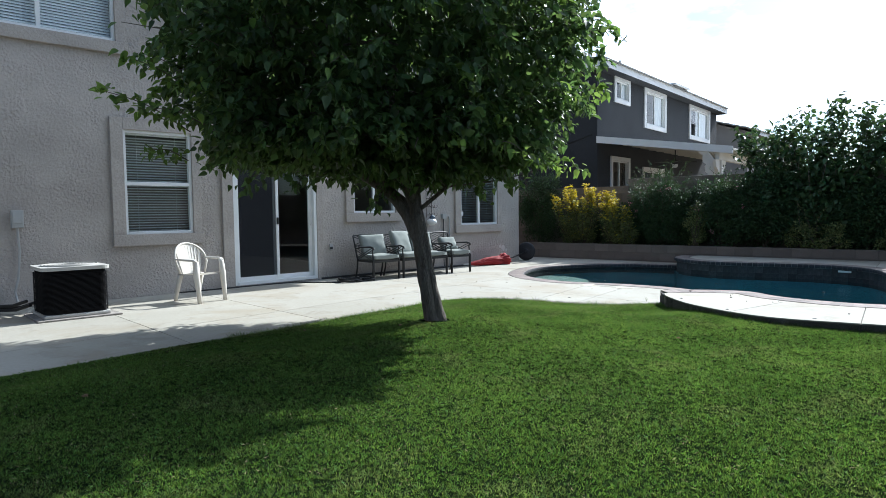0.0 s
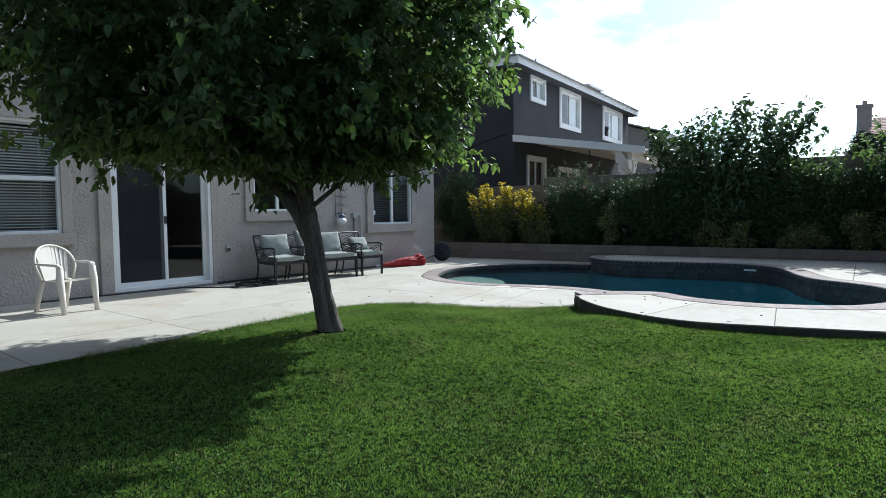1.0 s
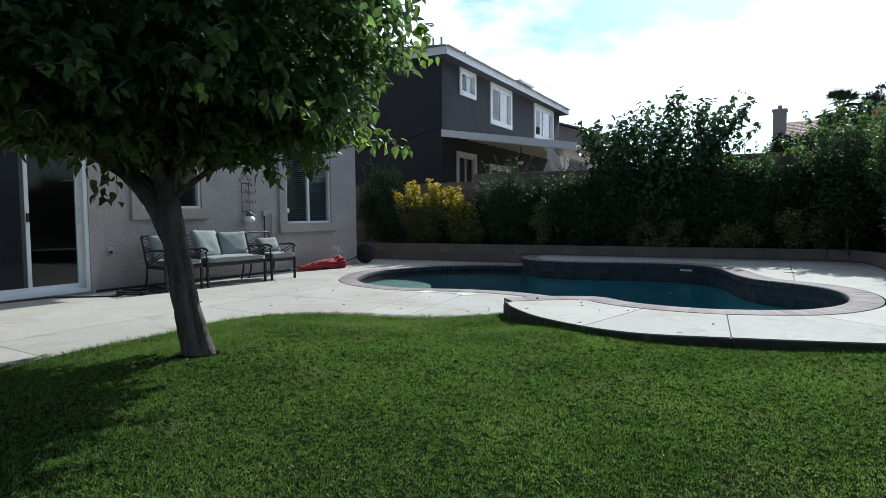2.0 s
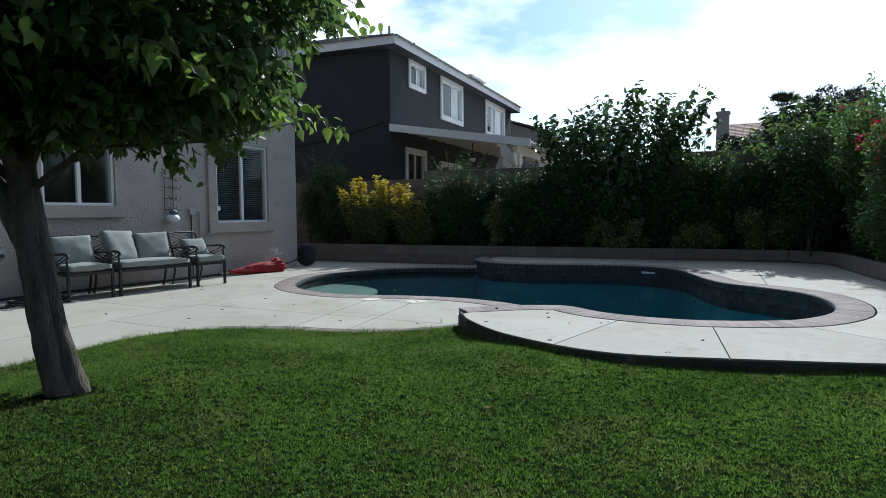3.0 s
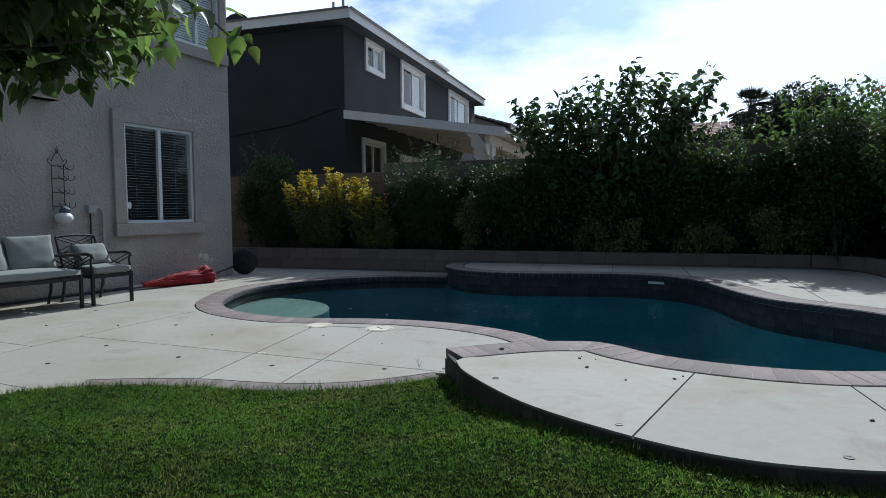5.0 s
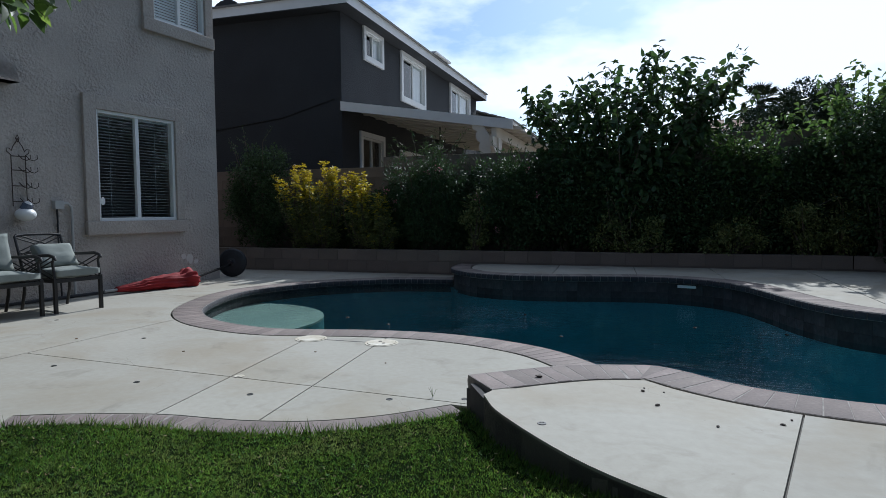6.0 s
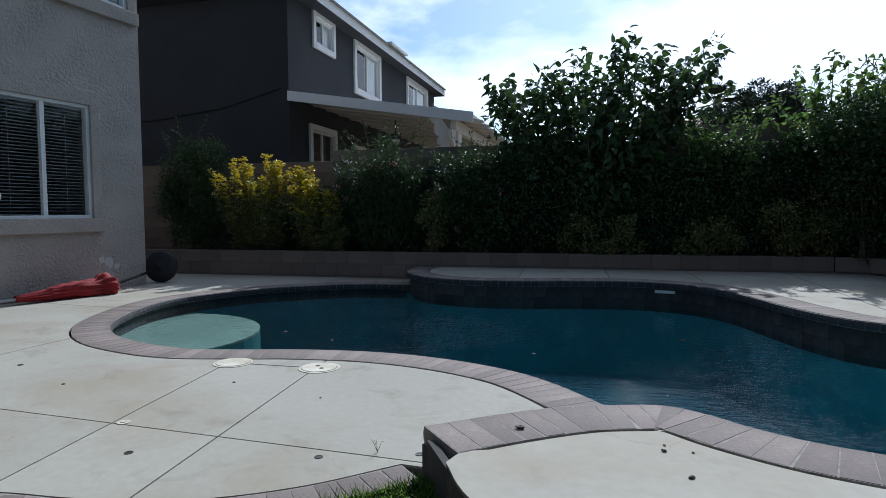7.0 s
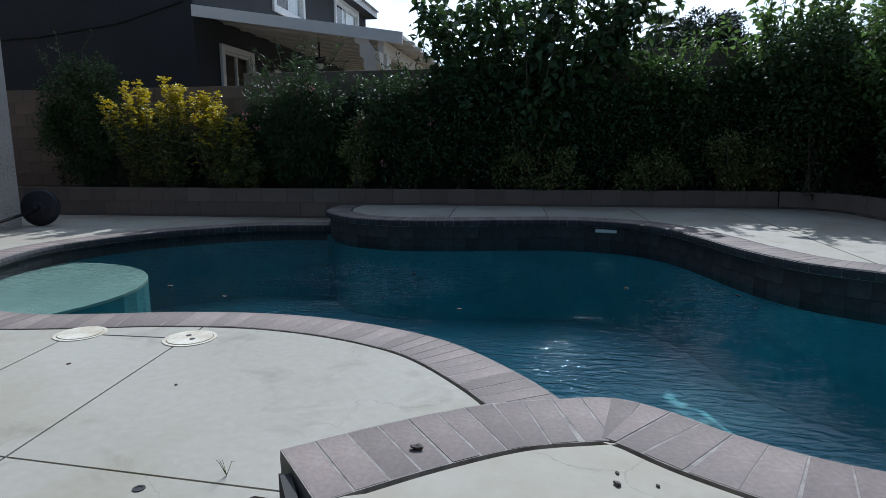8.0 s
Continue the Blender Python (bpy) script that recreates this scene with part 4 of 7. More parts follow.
# ---- pool ----
pool = thing("pool", (-3.5, 11.5, WATER_Z), "freeform swimming pool with teal water and brick coping", "pool", "", "structure")
b = bmesh.new()
ribbon(b, BASIN, -0.22, -0.03, -1.3, -0.292, True)
wpart("basin_wall", b, PLASTER, pool)
b = bmesh.new()
prism(b, offset(BASIN, -0.1, True), -1.4, -1.15)
wpart("basin_floor", b, PLASTER, pool)
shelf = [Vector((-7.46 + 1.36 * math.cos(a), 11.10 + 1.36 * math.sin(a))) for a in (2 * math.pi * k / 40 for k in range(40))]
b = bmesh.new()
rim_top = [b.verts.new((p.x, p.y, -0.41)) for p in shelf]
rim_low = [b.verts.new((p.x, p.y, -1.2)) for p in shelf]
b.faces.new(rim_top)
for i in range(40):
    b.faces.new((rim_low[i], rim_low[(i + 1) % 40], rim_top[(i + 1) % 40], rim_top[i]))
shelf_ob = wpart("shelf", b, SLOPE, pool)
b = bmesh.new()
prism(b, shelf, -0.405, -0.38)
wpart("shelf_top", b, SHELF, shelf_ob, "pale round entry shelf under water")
b = bmesh.new()
wv = [b.verts.new((p.x, p.y, WATER_Z)) for p in offset(BASIN, -0.02, True)]
from mathutils.geometry import tessellate_polygon
for t in tessellate_polygon([[Vector((v.co.x, v.co.y, 0)) for v in wv]]):
    if len(set(t)) == 3:
        f = b.faces.new([wv[i] for i in t])
        f.normal_update()
        if f.normal.z < 0:
            f.normal_flip()
water_me = bpy.data.meshes.new("water")
b.to_mesh(water_me)
b.free()
water_me.materials.append(WATER)
water = new("water", water_me)
tagged(water, "clear teal pool water with light ripples", "water", "", "structure")

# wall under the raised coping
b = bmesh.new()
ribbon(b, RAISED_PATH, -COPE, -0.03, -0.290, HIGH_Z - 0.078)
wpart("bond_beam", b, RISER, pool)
b = bmesh.new()
ribbon(b, LOW_PATH, -COPE, -0.03, -0.290, LOW_Z - 0.078)
wpart("bond_beam", b, MORTAR, pool)


def brick_mesh(along, across, high, nose, flare=1.0):
    """A coping brick: its top at 0, a rounded nose at y = 0, its far end flare times as wide."""
    b = bmesh.new()
    prof = [(0.0, -high), (nose * 0.9, -high * 0.8), (nose, -high * 0.45), (nose * 0.75, -high * 0.12), (nose * 0.2, 0.0), (-across, 0.0), (-across, -high)]
    ends = [[b.verts.new((s * along / 2 * (1 + (flare - 1) * max(0, -y) / across), y, z)) for y, z in prof] for s in (-1, 1)]
    k = len(prof)
    for i in range(k):
        b.faces.new((ends[0][i], ends[0][(i + 1) % k], ends[1][(i + 1) % k], ends[1][i]))
    b.faces.new(ends[0][::-1])
    b.faces.new(ends[1])
    return b


def coping(path, z, name, label, step=0.101):
    ob = thing(name, (path[0].x, path[0].y, z), label, "coping", "", "structure")
    pts, st = even(path, step)
    back = offset(pts, -COPE)
    # the rounded nose over the water has its own, darker material
    kinds = {}

    def kind_of(k):
        if k not in kinds:
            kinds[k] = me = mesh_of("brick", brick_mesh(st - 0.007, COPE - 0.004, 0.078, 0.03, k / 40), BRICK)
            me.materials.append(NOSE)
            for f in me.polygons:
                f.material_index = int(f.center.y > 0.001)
        return kinds[k]

    r = random.Random(3)
    for p, q, p2, q2 in zip(pts, pts[1:], back, back[1:]):
        c, t = (p + q) / 2, q - p
        k = min(100, max(10, round(40 * ((q2 - p2).length - 0.007) / (st - 0.007))))
        piece("brick", kind_of(k), pose(c.x - path[0].x, c.y - path[0].y, r.uniform(-0.0007, 0.0007), r.uniform(-0.1, 0.1), 0, math.degrees(math.atan2(t.y, t.x)) + r.uniform(-0.5, 0.5)), ob)
    b = bmesh.new()
    ribbon(b, path, -COPE, 0.012, z - 0.074, z - 0.0012)
    wpart("mortar_bed", b, MORTAR, ob)
    return ob


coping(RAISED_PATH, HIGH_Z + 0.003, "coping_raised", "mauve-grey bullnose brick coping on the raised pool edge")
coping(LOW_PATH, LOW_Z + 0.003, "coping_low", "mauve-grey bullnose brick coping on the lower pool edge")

# brick edging between patio and lawn
edging = thing("brick_edging", (-4.5, 7.5, LOW_Z), "mauve-grey brick edging set between patio and lawn", "edging", "", "structure")
epath = LAWN_EDGE[EDGE_FROM:]
b = bmesh.new()
ribbon(b, epath, 0.0, 0.21, LOW_Z - 0.12, LOW_Z - 0.003)
wpart("mortar_bed", b, MORTAR, edging)
pts, st = even(epath, 0.101)
b = bmesh.new()
box(b, (-(st - 0.009) / 2, 0.0, -0.06), ((st - 0.009) / 2, 0.2, 0.0), None, 0.004)
me = mesh_of("brick", b, BRICK)
for p, q in zip(pts, pts[1:]):
    c, t = (p + q) / 2, q - p
    piece("brick", me, pose(c.x + 4.5, c.y - 7.5, random.uniform(-0.001, 0.001), 0, 0, math.degrees(math.atan2(t.y, t.x))), edging)

# waterline tiles
tiling = thing("waterline_tiles", (-2, 12, WATER_Z), "dark slate waterline tiles round the pool", "tiles", "", "structure")
b = bmesh.new()
box(b, (-0.0752, -0.012, -0.0752), (0.0752, 0.0, 0.0752), None, 0.002)
me = mesh_of("tile", b, TILE)
wall_path = offset(RAISED_PATH[24:-16], -0.018)
pts, st = even(wall_path, 0.152)
for p, q in zip(pts, pts[1:]):
    c, t = (p + q) / 2, q - p
    for z in (-0.095, -0.247):
        piece("tile", me, pose(c.x + 2, c.y - 12, z - WATER_Z + random.uniform(-0.001, 0.001), random.uniform(-0.8, 0.8), 0, math.degrees(math.atan2(t.y, t.x))), tiling)
pts, st = even(offset(LOW_PATH, -0.018), 0.152)
for p, q in zip(pts, pts[1:]):
    c, t = (p + q) / 2, q - p
    piece("tile", me, pose(c.x + 2, c.y - 12, -0.300 - WATER_Z, random.uniform(-0.8, 0.8), 0, math.degrees(math.atan2(t.y, t.x))), tiling)

# ---- retaining walls, planter, fences ----
b = bmesh.new()
box(b, (-0.197, 0.0, -0.197 / 2), (0.197, 0.15, 0.197 / 2), None, 0.006)
block_me = mesh_of("block", b, BLOCK)


def block_wall(ob, path, z_top, courses, flip=1, limit=999):
    """Courses of blocks along a path, faces to its right."""
    pts, st = even(path, 0.405)
    o = placed(ob).translation
    made = 0
    for k in range(courses):
        z = z_top - 0.1 - 0.203 * k
        for i, (p, q) in enumerate(zip(pts, pts[1:])):
            t = q - p
            c = (p + q) / 2 + (0.5 * t if k % 2 else Vector((0, 0)))
            piece("block", block_me, pose(c.x - o.x, c.y - o.y, z - o.z, 0, 0, math.degrees(math.atan2(t.y, t.x))), ob)
            made += 1


back_path = [Vector((x, ret_y(x))) for x in (-13.0, -9.0, -5.0, -1.0, 0.09)]
rw = thing("wall_retaining", (-6, ret_y(-6), -0.4), "low retaining wall of tan concrete blocks", "wall", "", "structure")
block_wall(rw, back_path, 0.262, 3)
b = bmesh.new()
ribbon(b, back_path, 0.006, 0.14, -0.5, 0.25)
wpart("mortar_core", b, BLOCK_JOINT, rw)
rw2 = thing("wall_retaining_side", (1.4, 13, -0.4), "low retaining wall of grey concrete blocks beside the deck", "wall", "", "structure")
block_wall(rw2, RIGHT_WALL, 0.262, 2)
b = bmesh.new()
ribbon(b, RIGHT_WALL, 0.006, 0.14, -0.5, 0.25)
wpart("mortar_core", b, BLOCK_JOINT, rw2)
b = bmesh.new()
prism(b, [Vector(p) for p in ((-13, ret_y(-13) + 0.13), (0.10, ret_y(0.10) + 0.13))] + [p + Vector((0.10, 0.08)) for p in RIGHT_WALL[3:]] + [Vector(p) for p in ((3.45, 8.2), (3.45, 18.0), (-13, 16.2))], -0.5, 0.17)
structure("planter_bed", b, DIRT, "dark soil of the raised planter bed", "soil")

ANG = radians(6.5)
NU, NV = Vector((-math.sin(ANG), math.cos(ANG), 0)), Vector((math.cos(ANG), math.sin(ANG), 0))
NO = Vector((-9.9, 17.74, 0))


def nb(u, v, z=0.0):
    """A place in the neighbour's frame: along its rear wall, outward, up."""
    return NO + u * NU + v * NV + Vector((0, 0, z))


fence = thing("wall_fence", nb(-1.86, 2, 0), "stepped garden wall of tan concrete blocks", "wall", "", "structure")
for v0, v1, zt, cs in ((-4.6, 1.85, 1.85, 8), (1.85, 7.4, 2.045, 4), (7.4, 14.5, 2.25, 5)):
    a, c = nb(-1.86, v0), nb(-1.86, v1)
    path = [Vector((a.x, a.y)), Vector((c.x, c.y))]
    block_wall(fence, path, zt, cs)
    b = bmesh.new()
    ribbon(b, path, 0.006, 0.16, -0.5, zt - 0.004)
    wpart("mortar_core", b, BLOCK_JOINT, fence)
bm = bmesh.new()
box(bm, (3.45, -6.4, -0.5), (3.65, 18.6, 2.0))
structure("wall_fence_side", bm, BLOCK, "plain block garden wall along the side", "wall")
bm = bmesh.new()
box(bm, (WALL_X, -6.4, -0.5), (3.45, -6.2, 1.9))
structure("wall_fence_end", bm, BLOCK, "plain block garden wall closing the yard", "wall")


# ---- leaves ----
LEAF_HEART = np.array([(0, 0, 0), (0.18, 0.10, 0.07), (0.25, 0.34, 0.08), (0.13, 0.70, 0.0), (0, 1.0, -0.16), (-0.13, 0.70, 0.0), (-0.25, 0.34, 0.08), (-0.18, 0.10, 0.07), (0, 0.45, -0.03)])
LEAF_HEART_T = np.array([(8, 0, 1), (8, 1, 2), (8, 2, 3), (8, 3, 4), (8, 4, 5), (8, 5, 6), (8, 6, 7), (8, 7, 0)])
LEAF_BROAD = LEAF_HEART * np.array((1.32, 1.0, 1.2))
LEAF_OVAL = np.array([(0, 0, 0), (0.26, 0.45, 0.07), (0, 1.0, 0), (-0.26, 0.45, 0.07), ])
LEAF_OVAL_T = np.array([(0, 1, 2), (0, 2, 3)])
LEAF_LANCE = np.array([(0, 0, 0), (0.10, 0.4, 0.03), (0, 1.0, -0.05), (-0.10, 0.4, 0.03)])


def leaf_cloud(r, centres, out_dirs, size, droop, shape=LEAF_OVAL, tris=LEAF_OVAL_T, spread=0.7):
    """Arrays of leaves at centres that point along out_dirs, turned at random and hanging by droop."""
    n = len(centres)
    d = out_dirs + r.normal(0, spread, (n, 3))
    d[:, 2] -= droop
    d /= np.linalg.norm(d, axis=1, keepdims=True) + 1e-9
    up = r.normal(0, 0.6, (n, 3)) + np.array((0, 0, 1.0))
    side = np.cross(d, up)
    side /= np.linalg.norm(side, axis=1, keepdims=True) + 1e-9
    nrm = np.cross(side, d)
    s = (size * r.uniform(0.65, 1.25, n))[:, None, None]
    v = shape[None, :, 0:1] * side[:, None] + shape[None, :, 1:2] * d[:, None] + shape[None, :, 2:3] * nrm[:, None]
    v = v * s + centres[:, None]
    k = len(shape)
    t = tris[None] + (np.arange(n) * k)[:, None, None]
    return v.reshape(-1, 3), t.reshape(-1, 3)


def lobes_cloud(r, lobes, n, shell=0.35):
    """Points in a group of ellipsoids (x, y, z, rx, ry, rz), denser towards their skins, and the way outward."""
    vol = np.array([l[3] * l[4] * l[5] for l in lobes]) ** 0.75
    pick = r.choice(len(lobes), n, p=vol / vol.sum())
    d = r.normal(0, 1, (n, 3))
    d /= np.linalg.norm(d, axis=1, keepdims=True)
    rad = 1 - shell * np.abs(r.normal(0, 0.8, n))
    rad = np.clip(rad, 0.05, 1) * (1 + 0.10 * r.normal(0, 1, n))
    L = np.array(lobes)[pick]
    return L[:, :3] + d * rad[:, None] * L[:, 3:], d


def clump_lobes(r, base, size, count, lobe):
    """Lobes scattered through an ellipsoid, for an uneven outline with gaps."""
    out = []
    for _ in range(count):
        d = r.normal(0, 1, 3)
        d /= (np.abs(d) ** 3.2).sum() ** (1 / 3.2)
        k = r.uniform(0.2, 1.0) ** 0.5
        s = lobe * r.uniform(0.65, 1.35)
        out.append((base[0] + d[0] * k * (size[0] - s * 0.7), base[1] + d[1] * k * (size[1] - s * 0.7), base[2] + d[2] * k * (size[2] - s * 0.7), s, s, s * r.uniform(0.8, 1.1)))
    return out


def shrub(name, u, v, z0, size, label, leaf_mat, seed, leaves, leaf_size, lobe, count, shape=LEAF_OVAL, droop=0.1, shoots=0, flowers=None, at=None):
    """A shrub in the planter: stems, a crown of leaves in clumps, shoots and flowers."""
    r = np.random.default_rng(seed)
    p = at if at is not None else nb(u, v, z0)
    ob = thing(name, p, label, "shrub", "planter shrubs")
    b = bmesh.new()
    lobes = clump_lobes(r, (0, 0, size[2]), size, count, lobe)
    for k in range(7):
        l = lobes[k % len(lobes)]
        tube(b, [(r.uniform(-0.12, 0.12), r.uniform(-0.1, 0.1), -0.04), (l[0] * 0.4, l[1] * 0.4, l[2] * 0.5), (l[0], l[1], l[2])], [0.022, 0.015, 0.006], 5)
    shoot_pts = []
    for k in range(shoots):
        a, q = r.uniform(0, 2 * np.pi), r.uniform(0.2, 0.95)
        x, y = math.cos(a) * size[0] * q, math.sin(a) * size[1] * q
        z = size[2] * (1 + math.sqrt(max(0, 1 - q * q)))
        ln = r.uniform(0.25, 0.6)
        tip = np.array((x + r.normal(0, 0.10) + 0.15 * math.cos(a), y + r.normal(0, 0.10), z + ln * r.uniform(0.5, 0.9)))
        tube(b, [(x * 0.7, y * 0.7, z * 0.7), (x, y, z), tuple(tip)], [0.009, 0.006, 0.003], 4)
        for f in np.linspace(0.05, 1, 17):
            shoot_pts.append(np.array((x, y, z)) * (1 - f) + tip * f + r.normal(0, 0.02, 3))
    part("branchwork", b, TWIG, ob)
    c, d = lobes_cloud(r, lobes, leaves)
    c[:, 2] = np.maximum(c[:, 2], 0.02)
    if shoot_pts:
        sp = np.array(shoot_pts)
        c, d = np.concatenate([c, sp]), np.concatenate([d, r.normal(0, 1, sp.shape)])
    vv, tt = leaf_cloud(r, c, d, leaf_size, droop, shape, LEAF_HEART_T if len(shape) > 4 else LEAF_OVAL_T)
    cr = new("crown", tri_mesh("crown", vv, tt, leaf_mat))
    cr.parent = ob
    if flowers:
        pm, nf = flowers
        fc, fd = lobes_cloud(r, lobes, nf * 6, 0.02)
        hi = np.argsort(-(fc[:, 2] - 0.8 * fc[:, 1] - 0.5 * fc[:, 0] + r.normal(0, 0.25, len(fc))))[:nf]
        cc = np.repeat(fc[hi] + fd[hi] * 0.06, 11, 0) + r.normal(0, 0.030, (nf * 11, 3))
        vv, tt = leaf_cloud(r, cc, r.normal(0, 1, cc.shape), 0.045, 0, LEAF_OVAL)
        fl = new("blossom", tri_mesh("blossom", vv, tt, pm))
        fl.parent = ob
    return ob


# ---- lawn tree ----
def crown_reach(z):
    """How far the crown reaches from its middle at a height."""
    return np.interp(z, (1.30, 1.52, 1.70, 1.85, 2.10, 2.50, 2.90, 3.40, 4.00, 4.60, 5.00, 5.25), (1.10, 1.52, 1.80, 1.96, 2.05, 2.12, 2.17, 2.18, 2.05, 1.55, 0.95, 0.20))


def lawn_tree():
    r = np.random.default_rng(11)
    ob = thing("shade_tree", (TREE.x, TREE.y, -0.03), "leafy shade tree with leaning grey trunk growing from the lawn", "tree")
    C = np.array((-0.69, -0.17, 0.0))          # crown's middle, from the foot

    def axis(z, side=0.0):
        """The trunk's middle at a height, moved across the lean."""
        return (-0.061 * z - 0.092 * z * z + 0.66 * side, -0.157 * z + 0.087 * z * z + 0.75 * side, z)

    def stem(b, points, radii, seg):
        line = spline(points, n=8)
        rr = np.interp(np.linspace(0, len(radii) - 1, len(line)), range(len(radii)), radii)
        tube(b, line, [float(q) for q in rr], seg)

    b = bmesh.new()
    stem(b, [axis(-0.08, -0.016), axis(0.05, -0.020), axis(0.3, -0.020), axis(0.6, -0.018), axis(0.9, -0.014), axis(1.15, -0.010), axis(1.4, -0.010), (-0.36, -0.08, 1.9), (-0.46, -0.10, 2.6), (-0.55, -0.12, 3.3)],
         [0.092, 0.084, 0.075, 0.073, 0.074, 0.080, 0.078, 0.060, 0.045, 0.025], 32)
    # the second stem, grown together with the first
    stem(b, [axis(-0.08, 0.078), axis(0.04, 0.072), axis(0.2, 0.058), axis(0.45, 0.046), axis(0.75, 0.042), axis(1.05, 0.040), axis(1.35, 0.030), (-0.30, 0.0, 1.75)],
         [0.066, 0.060, 0.054, 0.050, 0.047, 0.045, 0.050, 0.040], 24)
    stem(b, [axis(0.80, -0.045), axis(1.0, -0.075), axis(1.18, -0.125), (-0.42, -0.30, 1.42), (-0.66, -0.60, 1.66), (-0.95, -1.0, 2.0)],
         [0.040, 0.052, 0.060, 0.052, 0.040, 0.022], 18)
    for v in b.verts:
        k = noise.noise(v.co * 5.0) * 0.010 + noise.noise(Vector((v.co.x * 30, v.co.y * 30, v.co.z * 3))) * 0.009 + noise.noise(Vector((v.co.x * 75, v.co.y * 75, v.co.z * 9))) * 0.005
        a = axis(min(v.co.z, 1.4))
        v.co += Vector((v.co.x - a[0], v.co.y - a[1], 0)).normalized() * k
    trunk = part("trunk", b, BARK, ob, "leaning double trunk with grey-brown bark")
    for f in trunk.data.polygons:
        f.use_smooth = True
    centres, dirs, backlit_c, backlit_d = [], [], [], []
    for k in range(15):
        b = bmesh.new()
        a = k * 2.4 + 0.75
        top = (1.98, 2.2, 2.7, 3.3, 4.1)[k % 5] + r.uniform(-0.12, 0.12)
        reach = float(crown_reach(top)) * r.uniform(0.58, 0.76)
        st = np.array(axis(1.18 + 0.035 * k)) if k < 9 else np.array((-0.36, -0.08, 1.5 + 0.1 * (k - 8)))
        e = np.array((C[0] + math.cos(a) * reach, C[1] + math.sin(a) * reach, top))
        m1 = st * 0.66 + e * 0.34 + np.array((0, 0, 0.05)) + r.normal(0, 0.06, 3)
        m2 = st * 0.30 + e * 0.70 + np.array((0, 0, 0.06)) + r.normal(0, 0.06, 3)
        stem(b, [tuple(st), tuple(m1), tuple(m2), tuple(e)], [0.024 if k == 0 else 0.034 if k % 5 < 2 else 0.046, 0.022, 0.014, 0.006], 8)
        for q in (m1, m2, e, (m1 + m2) / 2):
            for _ in range(4):
                t = q + r.normal(0, 1, 3) * np.array((0.45, 0.45, 0.22))
                t[2] = max(t[2], 1.7)
                mm = (q + t) / 2 + r.normal(0, 0.05, 3)
                tube(b, [tuple(q), tuple(mm), tuple(t)], [0.012, 0.008, 0.003], 4)
                for f in (0.0, 0.35, 0.7, 0.9, 1.05):
                    centres.append(mm * (1 - f) + t * f + r.normal(0, 0.03, 3))
                    dirs.append(r.normal(0, 0.7, 3))
        part("limb", b, BARK, ob)
    # leaf sprays: thin drooping twigs through the crown's skin and its underside, with leaves along each
    n_skin, n_under = 2700, 800
    n_spray = n_skin + n_under
    ang = r.uniform(0, 2 * np.pi, n_spray)
    zz = np.concatenate([r.uniform(1.84, 5.2, n_skin * 3)])
    zz = zz[r.random(len(zz)) < crown_reach(zz) / 2.5][:n_skin]
    zz = np.concatenate([zz, 1.78 + 0.25 * r.random(n_under)])
    wob = np.array([1 + 0.15 * noise.noise(Vector((math.cos(a) * 2.0, math.sin(a) * 2.0, z * 0.9))) + 0.14 * noise.noise(Vector((math.cos(a) * 5.0, math.sin(a) * 5.0, z * 2.2))) for a, z in zip(ang, zz)])
    wob *= 1 - 0.09 * np.maximum(0, np.cos(ang + 2.32)) + 0.12 * np.maximum(0, np.cos(ang + 0.95)) * np.clip((zz - 2.2) / 0.4, 0, 1)          # narrower towards the house
    deep = np.concatenate([1 - 0.42 * r.random(n_skin) ** 1.5, np.sqrt(0.05 + 0.95 * r.random(n_under))])
    rad = crown_reach(zz) * wob * deep
    dip = np.array([noise.noise(Vector((math.cos(a) * q * 1.7, math.sin(a) * q * 1.7, 7.0))) for a, q in zip(ang, rad)])
    zz[n_skin:] += 0.16 * dip[n_skin:]
    cen = np.stack([C[0] + np.cos(ang) * rad, C[1] + np.sin(ang) * rad, zz], 1)
    # leaves low round the fork
    q0, a0 = 1.0 * np.sqrt(r.random(330)), r.uniform(0, 2 * np.pi, 330)
    ang = np.concatenate([ang, a0])
    cen = np.concatenate([cen, np.stack([-0.30 + np.cos(a0) * q0, -0.08 + np.sin(a0) * q0, 1.52 + 0.12 * q0 + 0.26 * r.random(330)], 1)])
    n_spray += 330
    b = bmesh.new()
    for i in range(n_spray):
        o = np.array((math.cos(ang[i]), math.sin(ang[i]), 0.1)) + r.normal(0, 0.25, 3) * np.array((1, 1, 0.3))
        o /= np.linalg.norm(o)
        ln = r.uniform(0.20, 0.42)
        p0 = cen[i] - o * ln * 0.6
        for f in np.linspace(0, 1, 18):
            p = p0 + o * ln * f + np.array((0, 0, 0.04 * math.sin(f * 2.4) - 0.13 * f * f)) + r.normal(0, 0.026, 3)
            backlit = i < n_skin and deep[i] > 0.92 and i % 5 == 0 and f > 0.45
            (backlit_c if backlit else centres).append(p)
            (backlit_d if backlit else dirs).append(o * 0.55 + r.normal(0, 0.5, 3))
        if i % 2 == 0:
            tube(b, [tuple(p0), tuple(p0 + o * ln * 0.5 + np.array((0, 0, 0.02))), tuple(p0 + o * ln + np.array((0, 0, -0.10)))], [0.006, 0.004, 0.002], 3)

